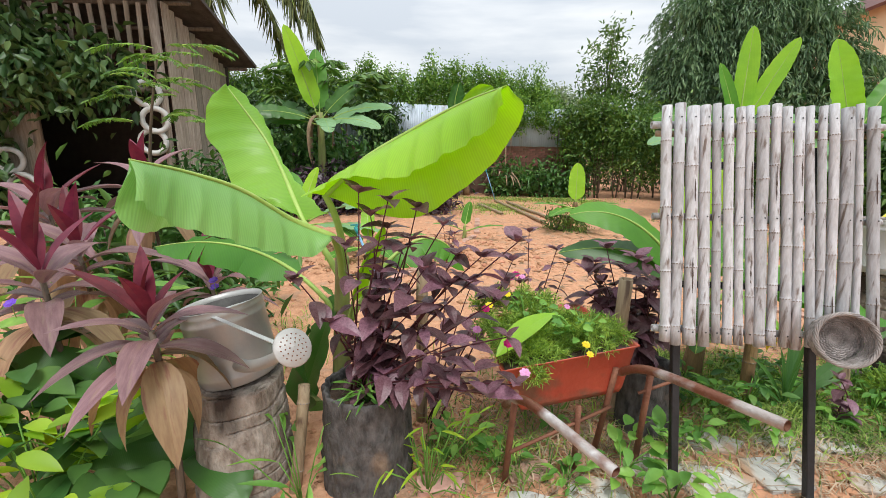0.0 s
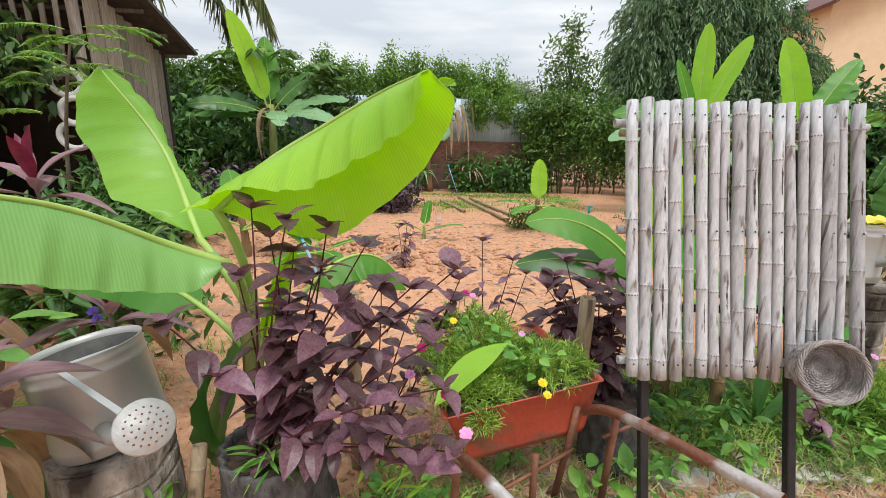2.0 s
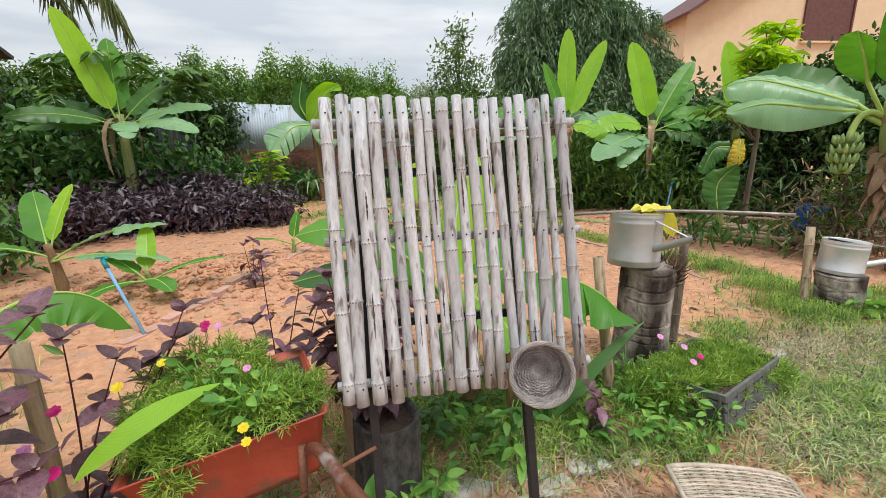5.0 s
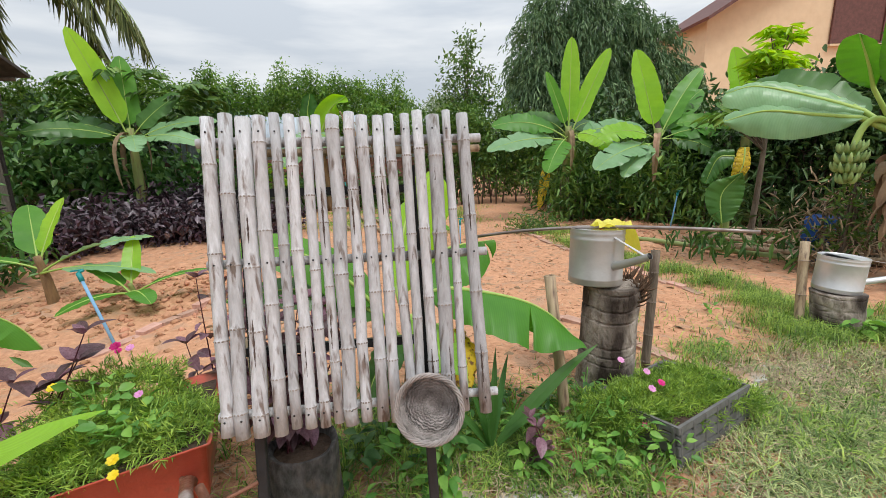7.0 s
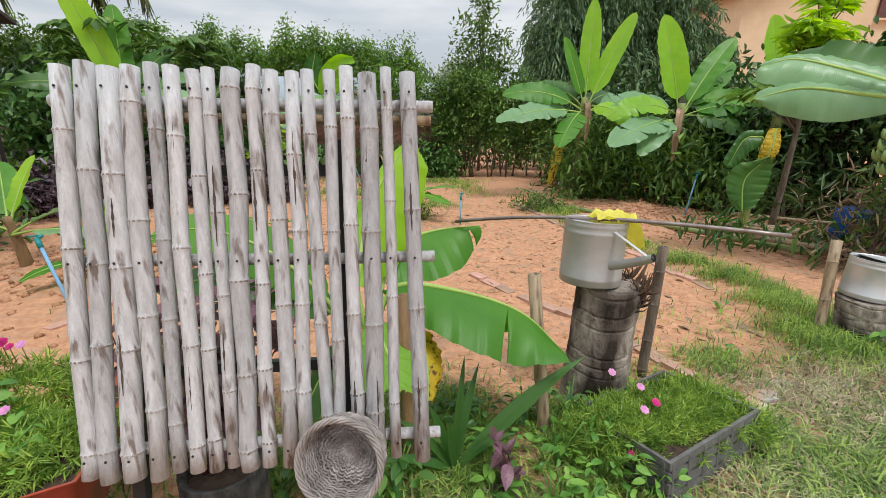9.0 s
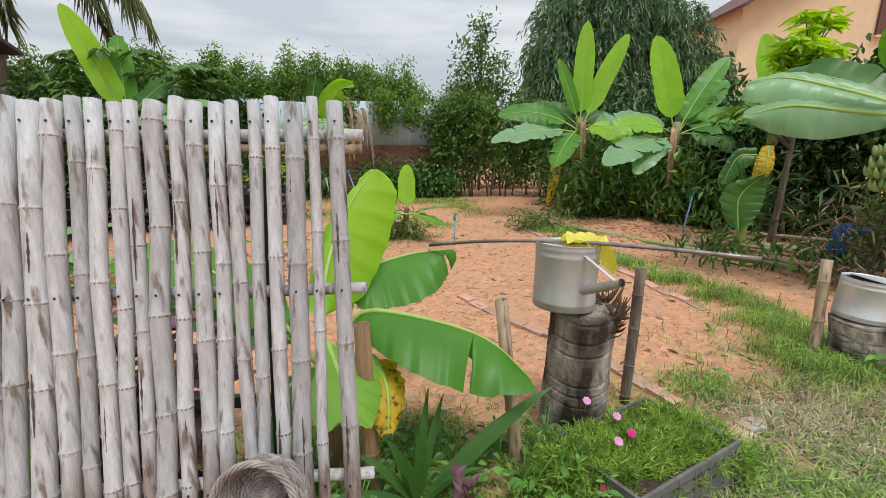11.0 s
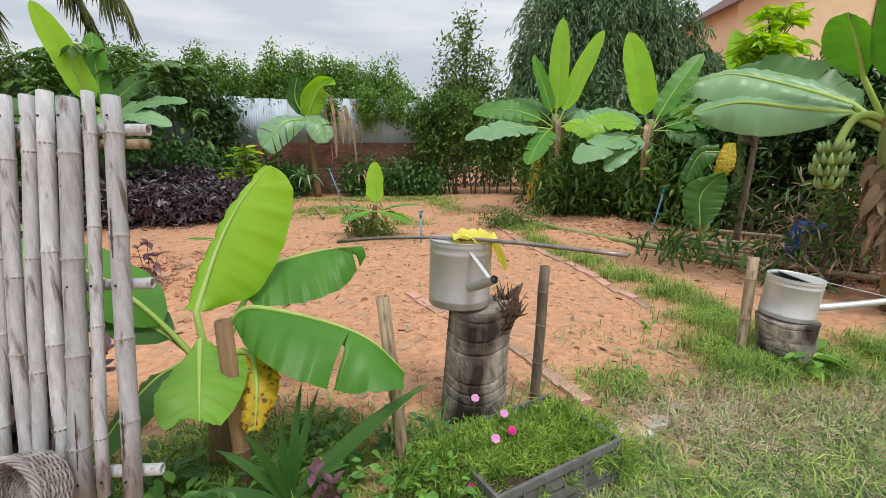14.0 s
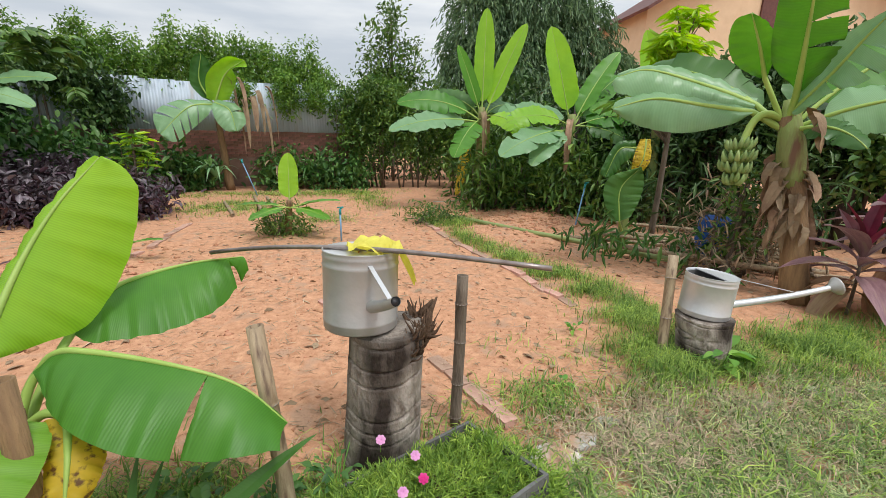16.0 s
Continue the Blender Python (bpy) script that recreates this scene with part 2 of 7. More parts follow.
M_METALWALL = material("corrugated_iron", (0.57, 0.65, 0.74), (0.45, 0.52, 0.60), 0.65, 1.5, 0.1, 20, metal=0.0, stretch=(2, 2, 0.4), spots=(0.42, 0.40, 0.37), spot_at=0.66, spot_scale=1.2)
M_RAWBRICKWALL = material("brick_wall_core", (0.24, 0.15, 0.11), (0.16, 0.09, 0.07), 0.95, 5)
M_PLANK = material("weathered_plank", (0.42, 0.37, 0.30), (0.22, 0.18, 0.14), 0.85, 8, 0.4, 40, stretch=(5, 5, 0.4), obrand=0.3)
M_FENCE = material("dark_fence_stick", (0.075, 0.055, 0.045), (0.035, 0.027, 0.022), 0.85, 8, 0.4, 40, obrand=0.35)
M_THATCH = material("dark_roof_sheet", (0.10, 0.085, 0.075), (0.05, 0.042, 0.038), 0.9, 6, 0.5, 30)
# Near-black so the wall colour holds the shade inside the shed.
M_INSIDE_SHADE = material("interior_shade_wall", (0.05, 0.042, 0.036), (0.03, 0.025, 0.022), 0.9, 5)
M_HOUSE = material("peach_render", (0.72, 0.56, 0.375), (0.66, 0.50, 0.325), 0.85, 1.5, 0.1, 20)
M_ROOF = material("dark_red_roof", (0.16, 0.07, 0.06), (0.10, 0.045, 0.04), 0.7, 4)
M_TYRE = material("white_painted_tyre", (0.62, 0.62, 0.60), (0.45, 0.45, 0.43), 0.7, 8)
M_RUBBER = material("black_rubber", (0.03, 0.03, 0.03), (0.02, 0.02, 0.02), 0.7, 8)
M_BLUE = material("blue_plastic", (0.02, 0.10, 0.38), (0.015, 0.07, 0.28), 0.45, 4)
M_BLUEPIPE = material("faded_blue_pipe", (0.22, 0.42, 0.62), (0.16, 0.33, 0.52), 0.45, 6)
M_TEAL = material("teal_plastic", (0.02, 0.30, 0.30), (0.015, 0.22, 0.22), 0.45, 6)
M_HOSE = material("tan_hose", (0.50, 0.46, 0.36), (0.38, 0.34, 0.26), 0.55, 6)
M_PINK = material("magenta_petal", (0.72, 0.03, 0.26), (0.55, 0.02, 0.18), 0.5, 20, through_light=0.25)
M_PALEPINK = material("pale_pink_petal", (0.80, 0.42, 0.66), (0.66, 0.28, 0.55), 0.5, 20, through_light=0.25)
M_YELLOW = material("yellow_petal", (0.80, 0.66, 0.03), (0.70, 0.52, 0.02), 0.5, 20, through_light=0.25)
M_VIOLET = material("violet_petal", (0.28, 0.14, 0.70), (0.20, 0.08, 0.55), 0.5, 20, through_light=0.25)
M_YCLOTH = material("yellow_net", (0.80, 0.74, 0.14), (0.68, 0.60, 0.09), 0.6, 12, 0.3, 60, through_light=0.25)
M_ORANGE = material("orange_plastic", (0.70, 0.16, 0.03), (0.5, 0.1, 0.02), 0.5, 8)
M_FRUIT = material("green_banana_fruit", (0.28, 0.39, 0.14), (0.18, 0.28, 0.08), 0.5, 8, obrand=0.15)
M_PORTU = material("moss_rose_foliage", (0.38, 0.53, 0.10), (0.13, 0.25, 0.035), 0.5, 8, through_light=0.25, island=0.4)
M_WEED = material("weed_leaf", (0.21, 0.42, 0.08), (0.10, 0.25, 0.04), 0.45, 8, through_light=0.3, island=0.35)
M_ROD = material("dark_rod", (0.34, 0.30, 0.28), (0.16, 0.12, 0.105), 0.36, 9, 0.15, 40, metal=0.6)

# ---- mesh tools ----
rng = np.random.default_rng(7)


class Shape:
    """Vertices, faces and a UV for each vertex, gathered into one mesh."""

    def __init__(self):
        self.v, self.f, self.uv = [], [], []

    def add(self, verts, faces, uvs=None):
        o = len(self.v)
        self.v += [tuple(p) for p in verts]
        self.f += [tuple(i + o for i in q) for q in faces]
        self.uv += uvs or [(0, 0)] * len(verts)
        return self

    def tube(self, path, r, n=8, caps=True, wobble=0.0):
        path = [Vector(p) for p in path]
        rs = r if isinstance(r, (list, tuple, np.ndarray)) else [r] * len(path)
        verts, faces = [], []
        ref = None
        for i, p in enumerate(path):
            t = (path[min(i + 1, len(path) - 1)] - path[max(i - 1, 0)]).normalized()
            if ref is None:
                ref = t.orthogonal().normalized()
            ref = (ref - t * ref.dot(t)).normalized()
            s = t.cross(ref)
            for k in range(n):
                a = 2 * math.pi * k / n
                q = rs[i] * (1 + wobble * (random.random() - 0.5))
                verts.append(p + (ref * math.cos(a) + s * math.sin(a)) * q)
        for i in range(len(path) - 1):
            for k in range(n):
                faces.append((i * n + k, i * n + (k + 1) % n, (i + 1) * n + (k + 1) % n, (i + 1) * n + k))
        if caps:
            faces.append(tuple(range(n - 1, -1, -1)))
            faces.append(tuple(range((len(path) - 1) * n, len(path) * n)))
        return self.add(verts, faces)

    def box(self, size, m, bevel=0.0):
        x, y, z = (s / 2 for s in size)
        b = min(bevel, x * 0.9, y * 0.9)
        ring = [(x - b, y), (-x + b, y), (-x, y - b), (-x, -y + b), (-x + b, -y), (x - b, -y), (x, -y + b), (x, y - b)] if b else [(x, y), (-x, y), (-x, -y), (x, -y)]
        n = len(ring)
        verts = [m @ Vector((p[0], p[1], h)) for h in (-z, z) for p in ring]
        faces = [(k, (k + 1) % n, n + (k + 1) % n, n + k) for k in range(n)] + [tuple(range(n - 1, -1, -1)), tuple(range(n, 2 * n))]
        return self.add(verts, faces)

    def lathe(self, profile, m, n=24):
        verts = [m @ Vector((r * math.cos(2 * math.pi * k / n), r * math.sin(2 * math.pi * k / n), z)) for r, z in profile for k in range(n)]
        faces = [(i * n + k, i * n + (k + 1) % n, (i + 1) * n + (k + 1) % n, (i + 1) * n + k) for i in range(len(profile) - 1) for k in range(n)]
        return self.add(verts, faces)

    def mesh(self, name, mat, smooth=True):
        me = bpy.data.meshes.new(name)
        me.from_pydata(self.v, [], self.f)
        lay = me.uv_layers.new(name="UVMap")
        idx = np.empty(len(me.loops), dtype=np.int32)
        me.loops.foreach_get("vertex_index", idx)
        lay.data.foreach_set("uv", np.array(self.uv, dtype=np.float32)[idx].ravel())
        if smooth:
            me.polygons.foreach_set("use_smooth", np.ones(len(me.polygons), dtype=bool))
        me.materials.append(mat)
        me.update()
        return me


def thing(name, label, category, loc=(0, 0, 0), group="", kind=""):
    e = new(name)
    e.empty_display_size = 0.1
    e.location = loc
    return tagged(e, label, category, group, kind)


def part(name, shape, mat, parent=None, label="", smooth=True):
    """One mesh object, given in world coordinates, under a thing or a part."""
    ob = new(name, shape.mesh(name, mat, smooth) if isinstance(shape, Shape) else shape)
    if parent:
        ob.parent = parent
        if parent.type == "EMPTY":
            ob.matrix_parent_inverse = Matrix.Translation(-Vector(parent.location))
    return tagged(ob, label)


def single(name, shape, mat, label, category, group="", kind="", smooth=True):
    return tagged(part(name, shape, mat, None, "", smooth), label, category, group, kind)


def bezier(pts, n):
    pts = [Vector(p) for p in pts]
    out = []
    for i in range(n + 1):
        s, q = i / n, pts[:]
        while len(q) > 1:
            q = [a.lerp(b, s) for a, b in zip(q, q[1:])]
        out.append(q[0])
    return out


def blade(path, width, up=(0, 0, 1), fold=20.0, tears=0, rnd=None, profile="banana", across=4, sag=0.0, shape=None):
    """A leaf blade along a path: two half blades that meet at the midrib at an angle of fold degrees, torn in strips."""
    rnd = rnd or random.Random(1)
    sh = shape or Shape()
    n = len(path) - 1
    up = Vector(up).normalized()
    if isinstance(tears, tuple):
        cuts = [[int(n * c) for c in tears]] * 2
    else:
        cuts = [sorted(rnd.sample(range(3, n - 1), min(tears, n - 5))) if tears else [] for _ in (0, 1)]
    pair = fold if isinstance(fold, tuple) else (fold, fold)
    for side in (-1, 1):
        turn = pair[(side + 1) // 2]
        strips, last = [], 0
        for c in cuts[(side + 1) // 2] + [n]:
            strips.append((last, c))
            last = c
        for a, b in strips:
            extra = rnd.uniform(-1, 0.5) * (14 if tears else 0)
            verts, uvs, faces = [], [], []
            for i in range(a, b + 1):
                s = i / n
                t = (path[min(i + 1, n)] - path[max(i - 1, 0)]).normalized()
                sd = t.cross(up)
                sd = (sd if sd.length > 1e-4 else t.orthogonal()).normalized() * side
                nm = (sd.cross(t) * side).normalized()
                if profile == "blunt":
                    w = width * min(1, (max(s, 0) / 0.13) ** 0.55 if s < 0.13 else 1) * (1 - max(0, (s - 0.72) / 0.28) ** 3) ** 0.6 * (1 + 0.01 * math.sin(s * 60 + side))
                    w *= 0.95 if any(i == c for c in cuts[(side + 1) // 2]) else 1
                elif profile == "banana":
                    w = width * min(1, (max(s, 0) / 0.16) ** 0.55 if s < 0.16 else 1) * (1 - max(0, (s - 0.45) / 0.55) ** 2.3) ** 0.6 * (1 + 0.012 * math.sin(s * 60 + side) + 0.012 * math.sin(s * 131))
                    if tears:
                        d = min(i - a if a else 9, b - i if b < n else 9)
                        w *= 1 - (0.05 if d == 0 else 0)
                else:
                    w = width * (math.sin(math.pi * min(1, s ** profile)) ** 0.9)
                wave = (0.05 * math.sin(s * 17 + side) + 0.035 * math.sin(s * 53 + side * 2)) * (1.6 if tears else 0.8)
                for k in range(across + 1):
                    u = k / across
                    ang = radians(turn + extra * u - sag * u * u) + wave * u
                    verts.append(path[i] + (sd * math.cos(ang) + nm * math.sin(ang)) * (w * u))
                    uvs.append((s * 6 + u * 0.35, u))
            m = across + 1
            for i in range(b - a):
                for k in range(across):
                    q = (i * m + k, i * m + k + 1, (i + 1) * m + k + 1, (i + 1) * m + k)
                    faces.append(q if side > 0 else q[::-1])
            sh.add(verts, faces, uvs)
    return sh


def banana_leaf(plant, pts, width, mat, up=(0, 0, 1), fold=18, tears=0, petiole=0.16, seed=1, rib=0.011, sag=0.0, label="", profile="banana"):
    path = bezier(pts, 36)
    cut = int(36 * petiole)
    rnd = random.Random(seed)
    leaf = part("leaf", blade(path[cut:], width, up, fold, tears, rnd, profile, sag=sag), mat, plant, label)
    radii = [rib * (1.5 - 1.2 * min(1, i / 30)) for i in range(37)]
    part("midrib", Shape().tube(path, radii, 6), M_RIB, leaf, "pale green midrib")
    return leaf


def curve_through(pts, n):
    """n + 1 points of a smooth curve through pts, evenly by length."""
    p = [Vector(q) for q in pts]
    p = [p[0] * 2 - p[1]] + p + [p[-1] * 2 - p[-2]]
    dense = []
    for a, b, c, d in zip(p, p[1:], p[2:], p[3:]):
        for k in range(16):
            u = k / 16
            dense.append(0.5 * (2 * b + (c - a) * u + (2 * a - 5 * b + 4 * c - d) * u * u + (3 * b - a - 3 * c + d) * u ** 3))
    dense.append(p[-2])
    run = [0.0]
    for a, b in zip(dense, dense[1:]):
        run.append(run[-1] + (b - a).length)
    out, j = [], 0
    for k in range(n + 1):
        w = run[-1] * k / n
        while j < len(run) - 2 and run[j + 1] < w:
            j += 1
        out.append(dense[j].lerp(dense[j + 1], min(1.0, max(0.0, (w - run[j]) / max(1e-6, run[j + 1] - run[j])))))
    return out


def broad_leaf(plant, rib_pts, edges, mat, stalk=(), bulge=0.02, slits=((), ()), rib=0.010, ripple=0.006, label="", rib_mat=None):
    """A leaf whose two halves span from the midrib to a free edge each, rippled along the veins and split at the slits."""
    n, m = 44, 8
    mid = curve_through(rib_pts, n)
    sh = Shape()
    for side, (edge, cuts) in enumerate(zip(edges, slits)):
        free = curve_through(edge, n)
        nm = (mid[n // 2] - mid[0]).cross(free[n // 2] - mid[n // 2]).normalized()
        if nm.z < 0:
            nm = -nm
        marks = [0] + [int(c * n) for c in cuts] + [n]
        for a, b in zip(marks, marks[1:]):
            verts, uvs, faces = [], [], []
            for i in range(a, b + 1):
                w = i / n
                for k in range(m + 1):
                    u = k / m
                    f = free[i].copy()
                    if i == a and a:
                        f = f.lerp(free[min(n, i + 2)], 0.75) + (mid[i] - f) * 0.04
                    if i == b and b < n:
                        f = f.lerp(free[i - 2], 0.35)
                    q = mid[i].lerp(f, u) + nm * (bulge * 4 * u * (1 - u) + ripple * u * (math.sin(w * 47 + side * 2) + 0.7 * math.sin(w * 91 + 1.3) + 0.8 * math.sin(w * 19 + u * 3)))
                    verts.append(q)
                    uvs.append((w * 6 + u * 0.35, u))
            r = m + 1
            for i in range(b - a):
                for k in range(m):
                    q = (i * r + k, i * r + k + 1, (i + 1) * r + k + 1, (i + 1) * r + k)
                    faces.append(q if side else q[::-1])
            sh.add(verts, faces, uvs)
    leaf = part("leaf", sh, mat, plant, label)
    path = ([Vector(q) for q in bezier(list(stalk) + [mid[0]], 8)][:-1] if stalk else []) + mid
    radii = [rib * (1.7 - 1.45 * i / (len(path) - 1)) for i in range(len(path))]
    part("midrib", Shape().tube(path, radii, 7), rib_mat or M_RIB, leaf, "pale green midrib")
    return leaf


def banana_plant(label, base, crown, r, leaves, group="banana plants", trunk=None, face=(0, 0, 0), dead=0):
    """leaves: (azimuth, first elevation, length, width, droop, material, tears)"""
    base, crown = Vector(base), Vector(crown)
    p = thing("banana_plant", label, "banana plant", base, group)
    path = bezier([base, base.lerp(crown, 0.5) + Vector((0.02, 0.01, 0)), crown], 10)
    part("stem", Shape().tube(path, [r * (1.25 - 0.55 * i / 10) for i in range(11)], 12, wobble=0.08), trunk or M_STEM, p)
    for i, (az, el, length, width, droop, mat, tears) in enumerate(leaves):
        a, e = radians(az), radians(el)
        d = Vector((math.cos(a) * math.cos(e), math.sin(a) * math.cos(e), math.sin(e)))
        flat = Vector((math.cos(a), math.sin(a), 0))
        p0 = crown - Vector((0, 0, 0.15 * length))
        p1 = p0 + d * length * 0.5
        p2 = p1 + (d * (1 - droop) + (flat * 0.6 + Vector((0, 0, -0.8))) * droop).normalized() * length * 0.5
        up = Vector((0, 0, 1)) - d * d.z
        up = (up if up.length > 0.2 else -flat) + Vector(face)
        banana_leaf(p, [p0, p1, p2], width, mat, up, 16 - 26 * droop, tears, 0.2, i * 7 + int(az), 0.009 * max(1, length / 1.4))
    rd = random.Random(int(abs(base.x) * 100))
    for i in range(dead):
        a = rd.uniform(0, 6.28)
        o = Vector((math.cos(a), math.sin(a), 0))
        ln = crown.z * rd.uniform(0.35, 0.6)
        c = crown - Vector((0, 0, 0.12))
        part("dead_leaf", blade(bezier([c, c + o * ln * 0.45 + Vector((0, 0, 0.1)), c + o * ln * 0.3 - Vector((0, 0, ln))], 12), 0.07, o, 35, 3, rd, across=2), M_DRYLEAF, p, "dry brown hanging leaf")
    return p


def leaf_mesh(centres, size, mat, droop=0.3, aspect=0.4, name="leaves", dirs=None, jitter=0.35, curl=0.25):
    """Many small leaves, each a folded four-sided blade of six corners, in one mesh."""
    c = np.asarray(centres, dtype=np.float64)
    n = len(c)
    d = rng.normal(size=(n, 3)) if dirs is None else np.asarray(dirs) + rng.normal(size=(n, 3)) * jitter
    d[:, 2] -= droop
    d /= np.linalg.norm(d, axis=1)[:, None] + 1e-9
    h = rng.normal(size=(n, 3)) * 0.5 + [0, 0, 1.0]
    s = np.cross(d, h)
    s /= np.linalg.norm(s, axis=1)[:, None] + 1e-9
    nn = np.cross(s, d)
    L = (size * rng.uniform(0.65, 1.3, n))[:, None]
    W = L * aspect * 0.5
    p0, tip = c, c + d * L - nn * L * curl
    m1, m2 = c + d * L * 0.35, c + d * L * 0.7 - nn * L * curl * 0.4
    quad = [p0, m1 + s * W + nn * W * 0.3, m2 + s * W * 0.8 + nn * W * 0.3, tip, m2 - s * W * 0.8 + nn * W * 0.3, m1 - s * W + nn * W * 0.3]
    v = np.stack(quad, 1).reshape(-1, 3)
    o = np.arange(n)[:, None] * 6
    f = np.concatenate([o + [0, 1, 2], o + [0, 2, 3], o + [0, 3, 4], o + [0, 4, 5]], 1).reshape(-1, 3)
    return fast_mesh(name, v, f, mat)


def oval_leaf_mesh(centres, size, mat, aspect, dirs):
    """Leaves with a rounded outline, a crease along the rib and a curled tip, in one mesh."""
    c = np.asarray(centres, dtype=np.float64)
    n = len(c)
    d = np.asarray(dirs) + rng.normal(size=(n, 3)) * 0.3
    d /= np.linalg.norm(d, axis=1)[:, None]
    sd = np.cross(d, rng.normal(size=(n, 3)) * 0.35 + [0, 0, 1.0])
    sd /= np.linalg.norm(sd, axis=1)[:, None]
    nn = np.cross(sd, d)
    ln = (size * rng.uniform(0.55, 1.25, n))[:, None]
    w = ln * aspect * 0.5
    rows = []
    for at, wide in ((0.0, 0.0), (0.1, 0.45), (0.25, 0.85), (0.42, 1.0), (0.6, 0.92), (0.77, 0.65), (0.9, 0.32), (1.0, 0.0)):
        rib = c + d * ln * at - nn * ln * 0.3 * at * at
        rows += [rib - sd * w * wide + nn * w * wide * 0.35, rib, rib + sd * w * wide + nn * w * wide * 0.35]
    v = np.stack(rows, 1).reshape(-1, 3)
    o = np.arange(n)[:, None] * 24
    f = np.concatenate([o + [3 * k + e, 3 * k + e + 1, 3 * k + e + 4, 3 * k + e + 3] for k in range(7) for e in (0, 1)], 1).reshape(-1, 4)
    me = fast_mesh("leaves", v, f, mat)
    me.polygons.foreach_set("use_smooth", np.ones(len(me.polygons), dtype=bool))
    return me


def fast_mesh(name, v, f, mat):
    me = bpy.data.meshes.new(name)
    k = f.shape[1]
    me.vertices.add(len(v))
    me.vertices.foreach_set("co", np.asarray(v, dtype=np.float32).ravel())
    me.loops.add(f.size)
    me.loops.foreach_set("vertex_index", f.astype(np.int32).ravel())
    me.polygons.add(len(f))
    me.polygons.foreach_set("loop_start", np.arange(0, f.size, k, dtype=np.int32))
    me.materials.append(mat)
    me.update(calc_edges=True)
    me.validate()
    return me


def blob(centre, radii, n, shell=0.35):
    """n points in an uneven ellipsoid, most of them near its surface."""
    d = rng.normal(size=(n, 3))
    d /= np.linalg.norm(d, axis=1)[:, None]
    r = 1 - shell * rng.random(n) ** 1.5
    lump = 1 + 0.16 * np.sin(d[:, 0] * 5 + centre[0] * 3) * np.cos(d[:, 1] * 4 + centre[1]) + 0.12 * np.sin(d[:, 2] * 7 + centre[0])
    return np.array(centre) + d * (r * lump)[:, None] * np.array(radii)


def tree(name, label, base, trunk_top, r, blobs, mat, leaf, n, droop=0.3, aspect=0.4, category="tree", limbs=True, group="", clumps=0):
    """Trunk, limbs to each clump of the crown, and a crown of leaves. blobs: (centre, radii)."""
    t = thing(name, label, category, base, group)
    base, top = Vector(base), Vector(trunk_top)
    part("trunk", Shape().tube(bezier([base, base.lerp(top, 0.5) + Vector((0.06, 0.05, 0)), top], 8), [r * (1.2 - 0.08 * i) for i in range(9)], 8, wobble=0.1), M_BARK, t)
    pts = []
    total = sum(b[1][0] * b[1][1] + b[1][2] * b[1][0] for b in blobs)
    for c, rad in blobs:
        if limbs:
            c_ = Vector(c)
            part("limb", Shape().tube(bezier([base.lerp(top, 0.6), top.lerp(c_, 0.4), c_ + Vector((0, 0, rad[2] * 0.5))], 6), [r * (0.6 - 0.09 * i) for i in range(7)], 5), M_BARK, t)
        m = int(n * (rad[0] * rad[1] + rad[2] * rad[0]) / total)
        if clumps:
            k = max(6, m // clumps)
            cc = blob(c, rad, k, 0.6)
            p = cc[rng.integers(0, k, m)] + rng.normal(size=(m, 3)) * leaf * 1.1
        else:
            p = blob(c, rad, m)
        pts.append(p)
    tagged(part("crown", leaf_mesh(np.concatenate(pts), leaf, mat, droop, aspect, "crown"), mat, t), kind="stuff")
    return t

# ---- ground ----
def spread(lo, hi, near0, near1, step, far=14):
    a = list(np.arange(near0, near1 + step / 2, step))
    left = [near0 - (near0 - lo) * (k / far) ** 3 for k in range(far, 0, -1)]
    right = [near1 + (hi - near1) * (k / far) ** 3 for k in range(1, far + 1)]
    return np.array(left + a + right)


def ground_height(x, y):
    d = min(1.0, max(0.0, (y - 2.2) / 1.5)) * max(0.0, min(1.0, (14 - y) / 3))
    h = 0.035 * noise.noise((x * 0.9, y * 0.9, 0)) + 0.012 * noise.noise((x * 6.1, y * 6.1, 9)) * d + 0.022 * noise.noise((x * 2.7, y * 2.7, 3)) * (0.4 + d)
    rough_bed = math.exp(-((x + 0.6) / 1.5) ** 2 - ((y - 5.8) / 1.1) ** 2)
    h += rough_bed * (0.10 + 0.09 * noise.noise((x * 4, y * 4, 5)) + 0.05 * noise.noise((x * 9, y * 9, 5)))
    ridge = math.exp(-((x - 6.6) / 1.2) ** 2 - ((y - 7.6) / 1.3) ** 2)
    h += ridge * (0.10 + 0.08 * noise.noise((x * 4, y * 4, 8)))
    return h if abs(x) < 20 and -8 < y < 25 else 0.0


gx, gy = spread(-600, 600, -7, 12, 0.09), spread(-600, 600, -2, 15, 0.09)
gv = np.array([(x, y, ground_height(x, y)) for y in gy for x in gx])
nx = len(gx)
gi = np.array([(j * nx + i, j * nx + i + 1, (j + 1) * nx + i + 1, (j + 1) * nx + i) for j in range(len(gy) - 1) for i in range(nx - 1)])
ground_mesh = fast_mesh("ground", gv, gi, M_SOIL)
ground_mesh.polygons.foreach_set("use_smooth", np.ones(len(ground_mesh.polygons), dtype=bool))
tagged(new("ground", ground_mesh), "bare sandy orange soil of a garden plot", "ground", kind="structure")


